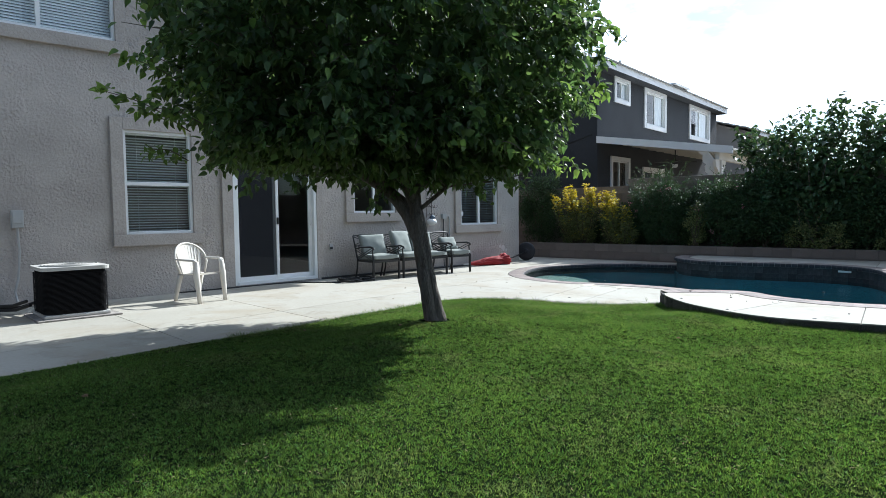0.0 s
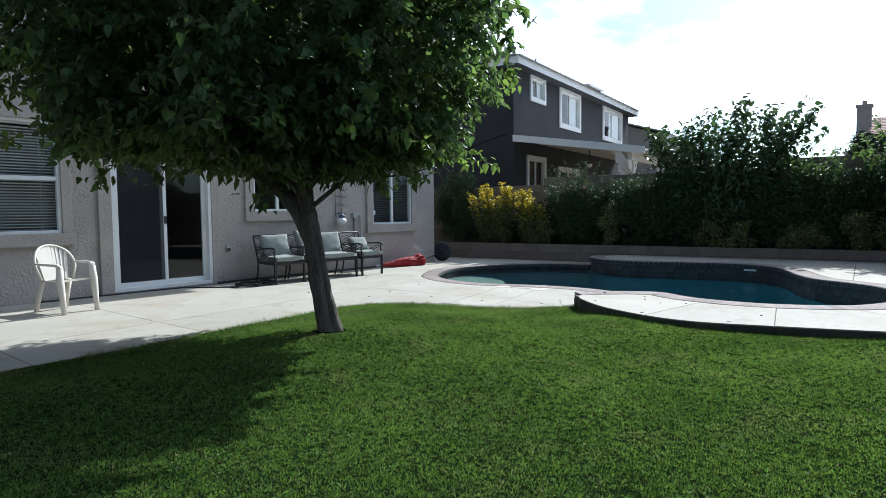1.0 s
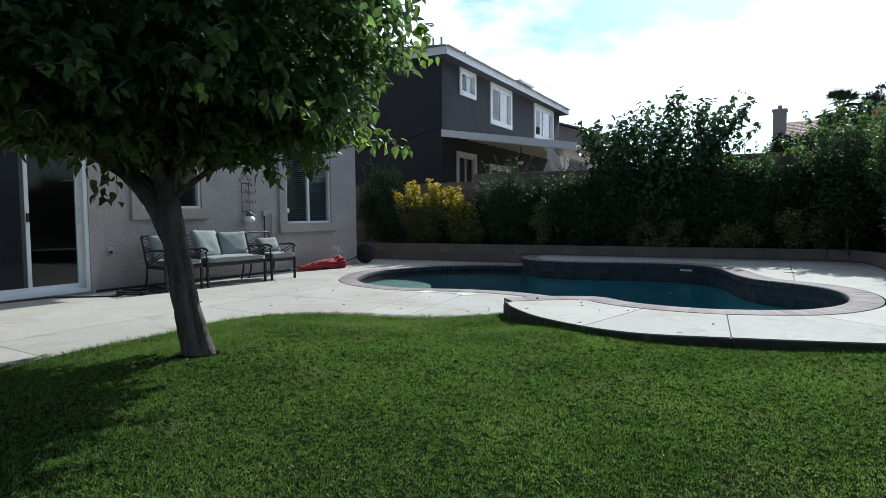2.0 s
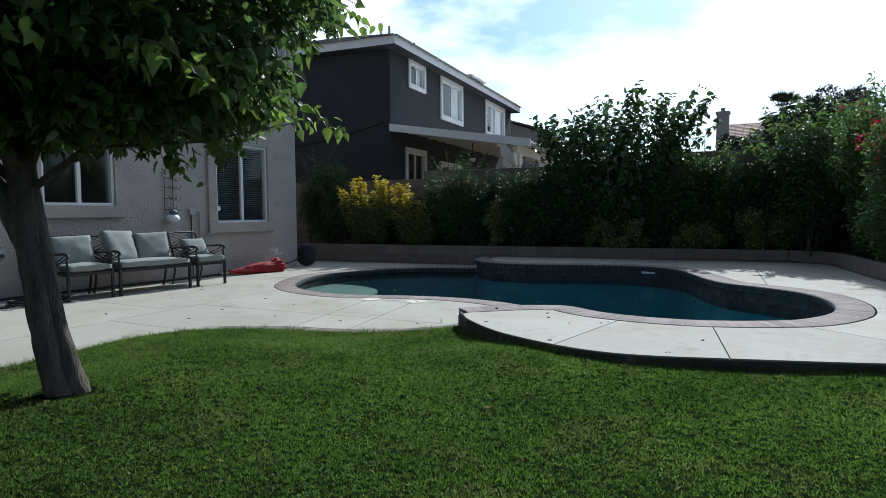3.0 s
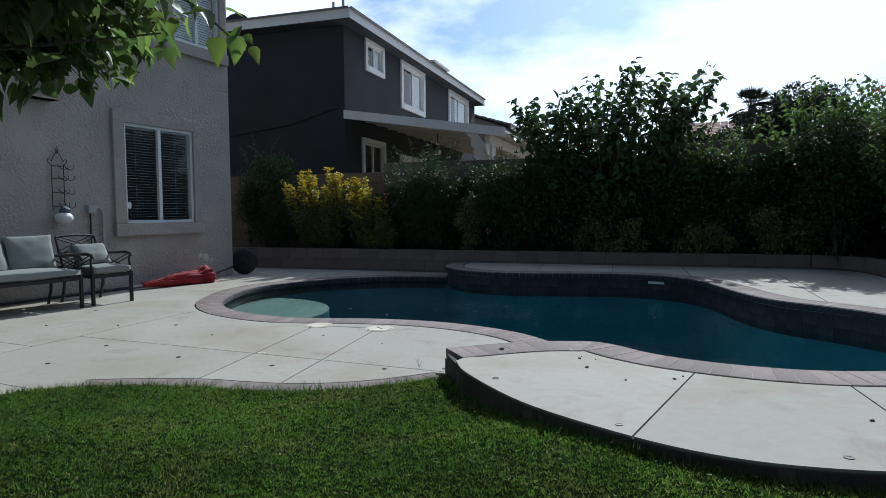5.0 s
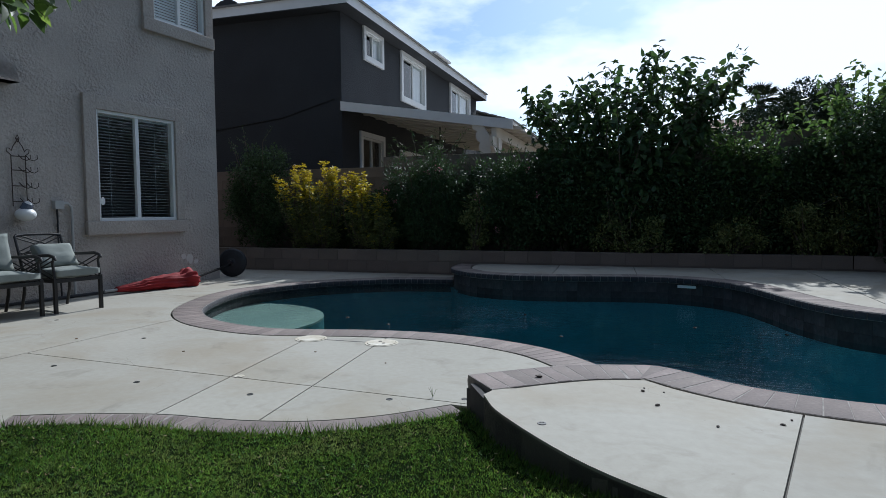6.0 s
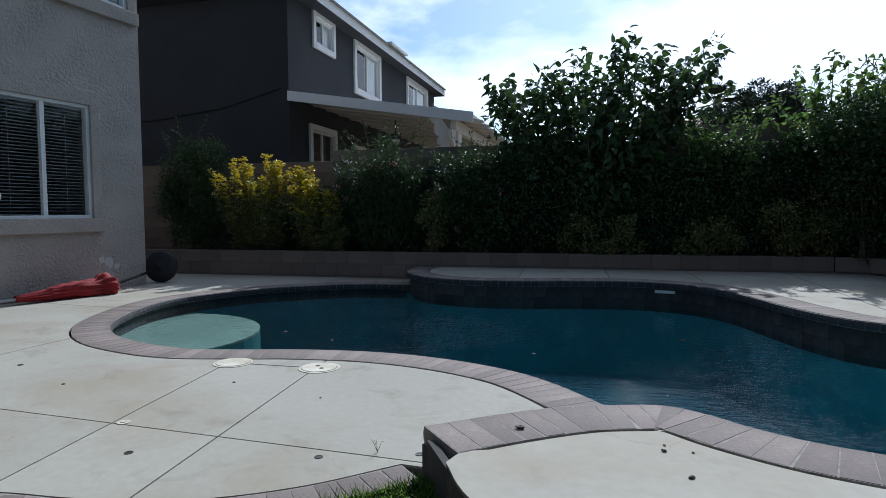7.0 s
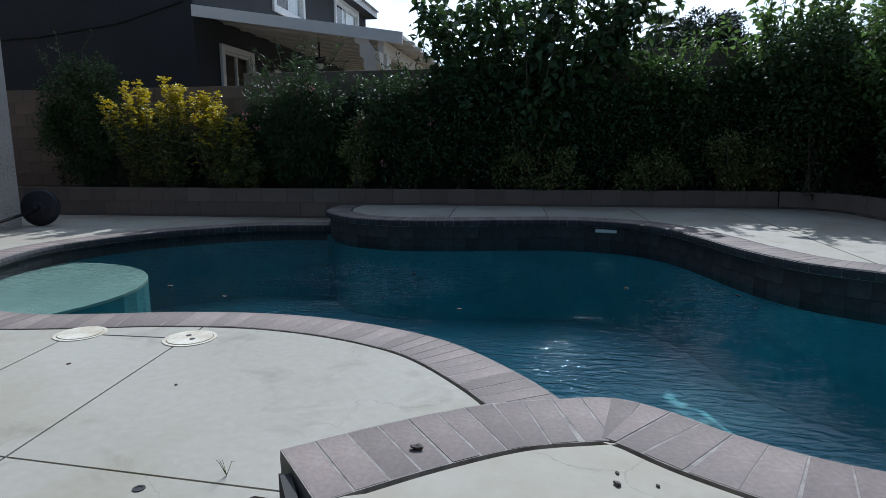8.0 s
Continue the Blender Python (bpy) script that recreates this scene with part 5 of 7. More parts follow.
    def shoot(s, e, count, width=0.06, backlit=False):
        s, e = np.array(s), np.array(e)
        mid = (s + e) / 2 + np.array((0, 0, 0.06))
        tube(b, spline([tuple(s), tuple(mid), tuple(e)], n=4), [0.006 - 0.0004 * k for k in range(9)], 4)
        for f in np.linspace(0.15, 1.0, count):
            p = s * (1 - f) ** 2 + 2 * f * (1 - f) * mid + f * f * e
            (backlit_c if backlit else centres).append(p + r.normal(0, width, 3) * np.array((1, 1, 0.5)))
            (backlit_d if backlit else dirs).append((e - s) * 0.6 + r.normal(0, 0.6, 3))

    # straggling shoots past the outline
    for sx, sy, sz, ex, ey, ez, n_s in ((-0.2, -2.05, 1.95, -0.33, -2.78, 2.27, 60), (-0.15, -1.95, 2.25, -0.20, -2.62, 2.56, 60), (0.0, -2.0, 2.0, -0.1, -2.5, 2.1, 40), (-0.4, -2.0, 1.7, -0.5, -2.35, 1.78, 34),
                                        (1.5, 1.2, 1.75, 1.78, 1.42, 1.58, 24), (1.75, 0.5, 1.72, 2.1, 0.62, 1.55, 24), (1.9, -0.2, 1.8, 2.25, -0.1, 1.62, 20), (1.35, 1.75, 2.6, 1.5, 2.15, 2.5, 18)):
        shoot((C[0] + sx, C[1] + sy, sz), (C[0] + ex, C[1] + ey, ez), n_s, 0.06, True)
    # hanging clusters under the crown
    for x, y, z0_, z1_, n_s in ((0.50, 1.17, 1.66, 1.36, 40), (0.42, 1.10, 1.60, 1.44, 26), (0.95, 1.25, 1.62, 1.46, 22), (0.33, -0.20, 1.50, 1.24, 18), (0.25, -0.27, 1.45, 1.20, 16), (1.25, 0.9, 1.66, 1.46, 20), (0.4, -1.3, 1.55, 1.40, 22), (-0.3, -1.5, 1.58, 1.42, 24), (1.1, -0.5, 1.62, 1.45, 22), (0.8, 0.1, 1.55, 1.40, 22)):
        shoot((C[0] + x * 0.9, C[1] + y * 0.9, z0_), (C[0] + x, C[1] + y, z1_), n_s, 0.075)
    part("twigwork", b, TWIG, ob)
    v, t = leaf_cloud(r, np.array(centres), np.array(dirs), 0.093, 0.78, LEAF_BROAD, LEAF_HEART_T, 0.5)
    # inner leaves that close the middle of the crown
    n_in = 5000
    zi = r.uniform(1.85, 4.8, n_in)
    ai, qi = r.uniform(0, 2 * np.pi, n_in), crown_reach(zi) * np.sqrt(r.uniform(0.01, 0.72, n_in))
    v2, t2 = leaf_cloud(r, np.stack([C[0] + np.cos(ai) * qi, C[1] + np.sin(ai) * qi, zi], 1), r.normal(0, 1, (n_in, 3)), 0.165, 0.5, LEAF_OVAL * np.array((1.35, 1, 1)))
    v, t = np.concatenate([v, v2]), np.concatenate([t, t2 + len(v)])
    cr = new("crown", tri_mesh("crown", v, t, LEAF_TREE))
    cr.parent = ob
    tagged(cr, "dense crown of hanging heart-shaped green leaves")
    # outer leaves in the brighter colour that stands for backlight
    v, t = leaf_cloud(r, np.array(backlit_c), np.array(backlit_d), 0.088, 0.78, LEAF_BROAD, LEAF_HEART_T, 0.5)
    cr = new("young_leaves", tri_mesh("young_leaves", v, t, LEAF_BACKLIT))
    cr.parent = ob
    tagged(cr, "paler yellow-green leaves at the shoot tips, backlight put into their colour")


lawn_tree()

# ---- planter shrubs ----
PU, PZ = -2.38, 0.16
shrub("dark_shrub", PU, -0.66, PZ, (0.80, 0.46, 1.12), "tall dark green shrub beside the house corner", LEAF_DARK, 21, 17000, 0.055, 0.24, 64, shoots=5)
for v_, w_, h_, s_ in ((0.30, 0.55, 0.62, 17), (1.25, 0.60, 0.60, 18), (2.15, 0.55, 0.70, 19), (3.75, 0.55, 0.86, 20)):
    shrub("hedge_bush", PU + 0.28, v_, PZ, (w_, 0.22, h_), "dense dark green bush against the garden wall", LEAF_DARK, s_, 6000, 0.06, 0.2, 34)


def golden_shrub(v, lean, seed, ends, gold_from):
    """A shrub of upright plumes: stems that fan out, with rosettes of small leaves, golden at their tips."""
    r = np.random.default_rng(seed)
    ob = thing("golden_shrub", nb(PU - 0.18, v, PZ), "golden-yellow shrub with variegated green lower leaves in the planter", "shrub", "planter shrubs")
    ob.rotation_euler[2] = ANG
    b = bmesh.new()
    leaf_c, leaf_d, gold = [], [], []
    for x0, z1, k in ends:
        for _ in range(k):
            tip = np.array((x0 + r.normal(0, 0.07), r.normal(-0.05, 0.16), z1 + r.normal(0, 0.07)))
            low = np.array((lean + 0.35 * (x0 - lean) + r.normal(0, 0.05), r.normal(0, 0.05), 0.0))
            mid = low * 0.4 + tip * 0.6 + np.array((0.25 * (x0 - lean), r.normal(-0.04, 0.05), -0.10 * z1))
            tube(b, spline([tuple(low - np.array((0, 0, 0.04))), tuple(mid), tuple(tip)], n=4), [0.011 - 0.001 * q for q in range(9)], 5)
            for f in np.linspace(0.28, 1.0, int(9 + 9 * z1)):
                c = low * (1 - f) ** 2 + 2 * f * (1 - f) * mid + f * f * tip
                for side in range(5):
                    o = r.normal(0, 1, 3) * np.array((1, 1, 0.5))
                    o /= np.linalg.norm(o)
                    q = c + o * r.uniform(0.02, 0.15) * (1.2 - 0.6 * f)
                    n_l = 8
                    a = r.uniform(0, 6.28) + np.arange(n_l) * 2.4
                    leaf_c += [q + r.normal(0, 0.006, 3) for _q in range(n_l)]
                    leaf_d += [np.array((math.cos(w), math.sin(w), 0.35)) for w in a]
                    gold += [bool(q[2] > gold_from + 0.2 * r.normal() or r.random() < 0.02)] * n_l
    part("branchwork", b, TWIG, ob)
    leaf_c, leaf_d, gold = np.array(leaf_c), np.array(leaf_d), np.array(gold)
    for name, pick, m in (("golden_foliage", gold, LEAF_YELLOW), ("crown", ~gold, LEAF_VARIEG)):
        vv, tt = leaf_cloud(r, leaf_c[pick], leaf_d[pick], 0.046, 0.0, LEAF_OVAL, LEAF_OVAL_T, 0.25)
        cr = new(name, tri_mesh(name, vv, tt, m))
        cr.parent = ob
        tagged(cr, "golden-yellow leaf tips" if m is LEAF_YELLOW else "olive leaves with pale edges")


golden_shrub(0.78, 0.0, 22, ((-0.50, 1.45, 3), (-0.36, 1.68, 4), (-0.12, 1.25, 3), (0.06, 1.40, 3), (0.30, 1.66, 4), (0.42, 1.50, 3), (-0.48, 0.85, 4), (-0.15, 0.65, 5), (0.12, 0.75, 4), (0.30, 0.45, 3), (-0.45, 0.40, 4)), 1.15)
golden_shrub(1.82, 0.1, 23, ((-0.42, 1.50, 2), (-0.22, 1.48, 4), (-0.05, 1.10, 3), (0.08, 1.20, 3), (0.28, 1.02, 4), (0.40, 0.70, 4), (0.52, 0.45, 4), (-0.25, 0.75, 4), (0.02, 0.55, 5), (0.25, 0.35, 4)), 0.98)
shrub("oleander", PU, 2.96, PZ, (0.92, 0.50, 0.98), "dark oleander bush with pale pink blossoms", LEAF_DARK, 24, 20000, 0.095, 0.28, 54, LEAF_LANCE, shoots=22, flowers=(PETAL_PINK, 12))
shrub("low_shrub", PU - 0.30, 3.95, PZ, (0.30, 0.24, 0.60), "slender variegated shrub at the foot of the oleander", LEAF_VARIEG, 25, 2200, 0.05, 0.13, 18)
shrub("flowering_bush", PU, 4.60, PZ, (0.90, 0.50, 0.90), "dark bush with small coral blossoms", LEAF_DARK, 26, 18000, 0.06, 0.28, 54, shoots=14, flowers=(PETAL_PINK, 5))
for v_, h_, s_ in ((5.5, 1.02, 31), (6.5, 1.03, 32), (7.5, 0.90, 33), (8.5, 0.90, 34), (9.5, 0.98, 35)):
    shrub("hedge_bush", PU + 0.12, v_, PZ, (0.88, 0.46, h_), "dense dark green bush filling the planter bed", LEAF_DARK, s_, 17000, 0.07, 0.30, 56, shoots=3)
for v_, w_, h_, s_ in ((6.6, 0.68, 0.38, 41), (8.15, 0.54, 0.34, 42), (9.15, 0.34, 0.44, 43), (9.65, 0.30, 0.42, 44)):
    shrub("variegated_shrub", PU - 0.32, v_, PZ, (w_, 0.26, h_), "low green and yellow variegated shrub behind the low wall", LEAF_VARIEG, s_, 2600, 0.050, 0.12, 26, shoots=3)
shrub("climbing_shrub", PU + 0.0, 8.35, PZ + 0.6, (0.55, 0.36, 0.66), "bright green straggling shrub against the garden wall", LEAF_BRIGHT, 45, 4500, 0.085, 0.20, 30, shoots=20, droop=0.3)
shrub("tall_bush", PU + 0.1, 10.3, PZ, (1.0, 0.5, 1.14), "tall bright green bush in the planter corner", LEAF_BRIGHT, 46, 15000, 0.085, 0.30, 50, shoots=24, droop=0.3)
shrub("tall_bush", 0, 0, PZ, (0.90, 0.60, 1.45), "tall green bush with red blossoms in the planter corner", LEAF_BRIGHT, 47, 20000, 0.08, 0.32, 60, shoots=9, flowers=(PETAL_RED, 14), at=Vector((1.58, 15.45, PZ)))
shrub("tall_bush", 0, 0, PZ, (0.66, 0.95, 1.25), "tall green bush with red blossoms beside the deck", LEAF_BRIGHT, 48, 20000, 0.07, 0.30, 56, shoots=26, flowers=(PETAL_RED, 40), at=Vector((1.66, 14.0, PZ)))
shrub("tall_bush", 0, 0, PZ, (0.62, 0.95, 1.15), "tall dark bush beside the deck", LEAF_DARK, 49, 12000, 0.07, 0.28, 44, shoots=14, at=Vector((2.25, 12.1, PZ)))
for x_, y_, w_, h_, s_ in ((1.45, 16.45, 0.75, 1.10, 50), (1.30, 15.1, 0.35, 0.75, 51), (0.45, 16.0, 0.80, 1.18, 52)):
    shrub("hedge_bush", 0, 0, PZ, (w_, 0.45, h_), "dense dark green bush in the planter corner", LEAF_DARK, s_, 9000, 0.07, 0.24, 40, at=Vector((x_, y_, PZ)))


def sapling_group(v, x0, x1, peak, top_at, fall, stems, leaf, material, label, seed, fork_z=(0.9, 1.5)):
    """A many-stemmed tree in the planter: stems that fan out, hanging leaves along upright shoots."""
    r = np.random.default_rng(seed)
    ob = thing("planter_tree", nb(-2.2, v, PZ), label, "tree")
    b = bmesh.new()
    centres, dirs = [], []
    for k in range(stems):
        x = x0 + (x1 - x0) * (k + r.random()) / stems
        y = r.normal(0, 0.30)
        top = peak - fall * abs(x - top_at) ** 1.6 + r.uniform(-0.55, 0.15)
        fork = np.array((x * 0.45 + r.normal(0, 0.1), y * 0.6, r.uniform(*fork_z)))
        tip = np.array((x + r.normal(0, 0.10) + 0.1 * np.sign(x), y, top))
        mid = fork * 0.45 + tip * 0.55 + r.normal(0, 0.07, 3)
        tube(b, [(r.normal(0, 0.08), r.normal(0, 0.06), -0.04), tuple(fork), tuple(mid), tuple(tip)], [0.022, 0.013, 0.008, 0.003], 5)
        n_l = int(3.4 * np.linalg.norm(tip - fork) / leaf)
        for f in np.linspace(0.0, 1.02, n_l):
            p = fork * (1 - f) ** 2 + 2 * f * (1 - f) * mid + f * f * tip
            centres.append(p + r.normal(0, 0.03, 3))
            dirs.append(np.array((r.normal(0, 1), r.normal(0, 1), 0.25)))
        for _ in range(int(1.4 * n_l)):
            f = r.random() ** 2.4
            p = fork * (1 - f) + tip * f
            centres.append(p + r.normal(0, 1, 3) * 0.15 * (1.1 - 0.6 * f))
            dirs.append(r.normal(0, 1, 3))
    part("branchwork", b, TWIG, ob)
    vv, tt = leaf_cloud(r, np.array(centres), np.array(dirs), leaf, 0.5, LEAF_BROAD, LEAF_HEART_T, 0.35)
    cr = new("crown", tri_mesh("crown", vv, tt, material))
    cr.parent = ob
    ob.rotation_euler[2] = ANG


sapling_group(6.35, -1.62, 1.98, 3.27, 0.55, 0.14, 62, 0.150, LEAF_PLANTER, "tall many-stemmed tree with broad leaves behind the pool", 60)
sapling_group(10.0, -0.85, 1.25, 3.05, 0.25, 0.55, 26, 0.115, LEAF_BRIGHT, "upright bright green young tree in the planter corner", 61, (1.2, 1.8))


# ---- neighbour's house ----
def neighbour():
    M = plan(NO, NU, NV)
    ob = thing("neighbour_house", nb(5, -4, -0.4), "two-storey charcoal stucco house with pale trim", "house")
    n1, n2, n3 = (1.32, 2.32, 4.93, 5.55), (3.88, 5.72, 4.34, 5.52), (8.72, 11.15, 4.34, 5.50)
    l1, l2 = (1.06, 2.33, 1.6, 2.86), (3.75, 5.6, 0.0, 2.62)
    b = bmesh.new()
    wall_with_holes(b, M, 0, 12.4, -0.45, 5.64, 0.2, [n1, n2, n3, l1, l2])
    wpart("wall", b, CHARCOAL, ob)
    b = bmesh.new()
    box(b, (0, -9.5, -0.45), (0.2, -0.2, 5.64), M)
    wpart("wall", b, CHARCOAL, ob)
    b = bmesh.new()
    box(b, (12.2, -9.5, -0.45), (12.4, -0.2, 5.64), M)
    wpart("wall", b, CHARCOAL, ob)
    b = bmesh.new()
    box(b, (0.2, -9.5, -0.45), (12.2, -9.3, 5.64), M)
    wpart("wall", b, CHARCOAL, ob)
    b = bmesh.new()
    box(b, (0.2, -2.6, -0.45), (12.2, -2.5, 5.9), M)
    wpart("inner_wall", b, ROOM, ob)
    b = bmesh.new()
    box(b, (0.2, -9.3, 2.9), (12.2, -0.2, 3.1), M)
    wpart("storey_floor", b, ROOM, ob)
    # windows
    for hole, t, sky_sheet in ((n1, 0.13, 0.55), (n2, 0.15, 0.5), (n3, 0.15, 0.6), (l1, 0.13, 0), (l2, 0.14, 0)):
        s0, s1, z0, z1 = hole
        b = bmesh.new()
        for lo, hi in (((s0 - t, 0, z0 - t), (s0, 0.06, z1 + t)), ((s1, 0, z0 - t), (s1 + t, 0.06, z1 + t)), ((s0, 0, z1), (s1, 0.06, z1 + t)), ((s0, 0, z0 - t), (s1, 0.07, z0))):
            box(b, lo, hi, M, 0.008)
        wn_ = wpart("window", b, TRIM_GREY, ob, "window with wide pale grey trim")
        b = bmesh.new()
        c = (s0 + s1) / 2
        for lo, hi in (((s0, -0.07, z0), (s0 + 0.05, 0.0, z1)), ((s1 - 0.05, -0.07, z0), (s1, 0.0, z1)), ((s0 + 0.05, -0.07, z0), (s1 - 0.05, 0.0, z0 + 0.05)), ((s0 + 0.05, -0.07, z1 - 0.05), (s1 - 0.05, 0.0, z1)), ((c - 0.03, -0.06, z0 + 0.05), (c + 0.03, -0.005, z1 - 0.05))):
            box(b, lo, hi, M)
        wpart("frame", b, VINYL, wn_)
        for a0, a1 in ((s0 + 0.05, c - 0.03), (c + 0.03, s1 - 0.05)):
            sheet("pane", M, a0, a1, z0 + 0.05, z1 - 0.05, -0.032, GLASS, wn_)
        # added pale sheet: the sky's reflection in the right pane as a colour
        if sky_sheet:
            b = bmesh.new()
            k0, k1 = c + 0.02 if sky_sheet < 0.58 else c - 0.2, s1 - 0.03
            pts = [M @ Vector((k0 + (k1 - k0) * k / 24, -0.095 + 0.02 * math.sin(k * 1.7), 0)) for k in range(25)]
            ribbon(b, [Vector((p.x, p.y)) for p in pts], -0.004, 0.004, z0, z1)
            wpart("sky_sheet", b, PALE_MATT, wn_, "pale sheet added behind the pane in place of reflected sky")
    # hip roof with fascia, in courses
    E0, E1, F1, F0, ez = -0.42, 12.7, 0.38, -10.0, 5.67
    # underside in dark charcoal: the shade under the eave is put into its colour
    b = bmesh.new()
    box(b, (E0, F0, ez - 0.02), (E1, F1, ez), M)
    wpart("soffit", b, CHARCOAL, ob)
    for lo, hi in (((E0, F1 - 0.03, ez), (E1, F1, ez + 0.24)), ((E0, F0, ez), (E0 + 0.03, F1 - 0.03, ez + 0.24)), ((E1 - 0.03, F0, ez), (E1, F1 - 0.03, ez + 0.24))):
        b = bmesh.new()
        box(b, lo, hi, M)
        wpart("fascia", b, TRIM_GREY, ob, "pale grey fascia board")
    half, rise = (F1 - F0) / 2, 1.75
    nc = 15
    for k in range(nc):
        a, c = k / nc, (k + 1) / nc
        d0, d1 = a * half, c * half
        z0_, z1_ = ez + 0.23 + a * rise + 0.03, ez + 0.23 + c * rise
        p = [(E0 + d0, F1 - d0 + 0.06), (E1 - d0, F1 - d0 + 0.06), (E1 - d1, F1 - d1), (E0 + d1, F1 - d1)]
        q = [(E0 + d0 - 0.06, F0 + d0), (E0 + d0 - 0.06, F1 - d0), (E0 + d1, F1 - d1), (E0 + d1, F0 + d1)]
        q2 = [(E1 - d0, F0 + d0), (E1 - d0, F1 - d0), (E1 - d1, F1 - d1), (E1 - d1, F0 + d1)]
        q3 = [(E0 + d0, F0 + d0), (E1 - d0, F0 + d0), (E1 - d1, F0 + d1), (E0 + d1, F0 + d1)]
        for loop in (p, q, q2, q3):
            b = bmesh.new()
            vs = [b.verts.new(M @ Vector((s, d_, z))) for (s, d_), z in zip(loop, (z0_, z0_, z1_, z1_))]
            lo = [b.verts.new(v.co - Vector((0, 0, 0.05))) for v in vs]
            b.faces.new(vs)
            b.faces.new(lo[::-1])
            for i in range(4):
                b.faces.new((vs[i], vs[(i + 1) % 4], lo[(i + 1) % 4], lo[i]))
            wpart("roof_course", b, ROOF_TILE, ob, "grey roof tiles")
    for s, d_, h in ((1.2, -0.9, 0.25), (0.4, -0.2, 0.0), (1.9, -0.1, -0.12)):
        b = bmesh.new()
        cyl(b, M @ Vector((s, d_, ez + 0.3)), M @ Vector((s, d_, ez + 0.75 + h)), 0.035, seg=8)
        wpart("vent_pipe", b, GREY_PVC, ob)
    b = bmesh.new()
    vs = []
    for k in range(9):
        a = math.pi * k / 8
        vs.append((0.42 * math.cos(a), 0.30 * math.sin(a)))
    rings = [[b.verts.new(M @ Vector((0.35 + x_off, -3.4 + x, ez + 0.42 + z))) for x, z in vs] for x_off in (0.0, 0.7)]
    for i in range(8):
        b.faces.new((rings[0][i], rings[0][i + 1], rings[1][i + 1], rings[1][i]))
    b.faces.new(rings[0])
    b.faces.new(rings[1][::-1])
    wpart("roof_vent", b, DARK_STEEL, ob, "half-round dark attic vent")
    b = bmesh.new()
    box(b, (5.6, 0.2, ez + 0.3), (7.2, 0.5, ez + 0.36), M)
    wpart("solar_panel", b, TRIM_GREY, ob)
    # cable across the side wall
    b = bmesh.new()
    tube(b, [M @ Vector(p) for p in ((-0.02, -6, 2.95), (-0.02, -3.4, 3.05), (-0.02, -1.6, 3.25), (-0.02, -0.2, 3.62), (0.6, 0.03, 3.55))], 0.014, 5)
    wpart("cable", b, RUBBER, ob)
    # patio cover: sloping roof on posts, outward from the rear wall
    cov = thing("patio_cover", nb(5, 2, -0.4), "white sloping patio cover on posts behind the dark house", "patio cover")
    b = bmesh.new()
    z_in, z_out, dep, u0, u1 = 3.50, 2.87, 4.10, -0.02, 10.6
    pr = [(0.0, z_in - 0.06), (dep, z_out - 0.06), (dep, z_out), (0.0, z_in)]
    rings = [[b.verts.new(M @ Vector((u_, d_, z))) for d_, z in pr] for u_ in (u0, u1)]
    for i in range(4):
        b.faces.new((rings[0][i], rings[0][(i + 1) % 4], rings[1][(i + 1) % 4], rings[1][i]))
    b.faces.new(rings[0])
    b.faces.new(rings[1][::-1])
    wpart("roof_deck", b, COVER_WHITE, cov)
    b = bmesh.new()
    pr = [(0.0, z_in - 0.16), (dep, z_out - 0.16), (dep, z_out + 0.05), (0.0, z_in + 0.05)]
    rings = [[b.verts.new(M @ Vector((u_, d_, z))) for d_, z in pr] for u_ in (u0 - 0.05, u0)]
    for i in range(4):
        b.faces.new((rings[0][i], rings[0][(i + 1) % 4], rings[1][(i + 1) % 4], rings[1][i]))
    b.faces.new(rings[0])
    b.faces.new(rings[1][::-1])
    wpart("fascia", b, TRIM_GREY, cov, "pale grey end fascia board")
    for k in range(14):
        b = bmesh.new()
        u_ = 0.35 + k * 0.76
        pr = [(0.05, z_in - 0.11), (dep + 0.12, z_out - 0.13), (dep + 0.16, z_out - 0.10), (dep + 0.12, z_out - 0.065), (0.05, z_in - 0.065)]
        rings = [[b.verts.new(M @ Vector((x, d_, z))) for d_, z in pr] for x in (u_ - 0.045, u_ + 0.045)]
        for i in range(5):
            b.faces.new((rings[0][i], rings[0][(i + 1) % 5], rings[1][(i + 1) % 5], rings[1][i]))
        b.faces.new(rings[0])
        b.faces.new(rings[1][::-1])
        wpart("rafter", b, COVER_WHITE, cov)
    b = bmesh.new()
    box(b, (0.05, 3.60, z_out - 0.30), (10.5, 3.72, z_out - 0.06), M, 0.01)
    wpart("beam", b, COVER_WHITE, cov)
    for u_ in (0.25, 5.2, 10.2):
        b = bmesh.new()
        box(b, (u_ - 0.09, 3.57, -0.45), (u_ + 0.09, 3.75, z_out - 0.30), M, 0.01)
        wpart("post", b, COVER_WHITE, cov)
        for s in (-1, 1):
            b = bmesh.new()
            pts = [(u_ + s * 0.09, z_out - 0.95), (u_ + s * 0.16, z_out - 0.85), (u_ + s * 0.22, z_out - 0.62), (u_ + s * 0.42, z_out - 0.52), (u_ + s * 0.5, z_out - 0.30), (u_ + s * 0.09, z_out - 0.30)]
            rings = [[b.verts.new(M @ Vector((x, d_, z))) for x, z in pts] for d_ in (3.62, 3.70)]
            for i in range(6):
                b.faces.new((rings[0][i], rings[0][(i + 1) % 6], rings[1][(i + 1) % 6], rings[1][i]))
            b.faces.new(rings[0])
            b.faces.new(rings[1][::-1])
            wpart("bracket", b, COVER_WHITE, cov)
    # scalloped corbel at the near corner of the cover
    b = bmesh.new()
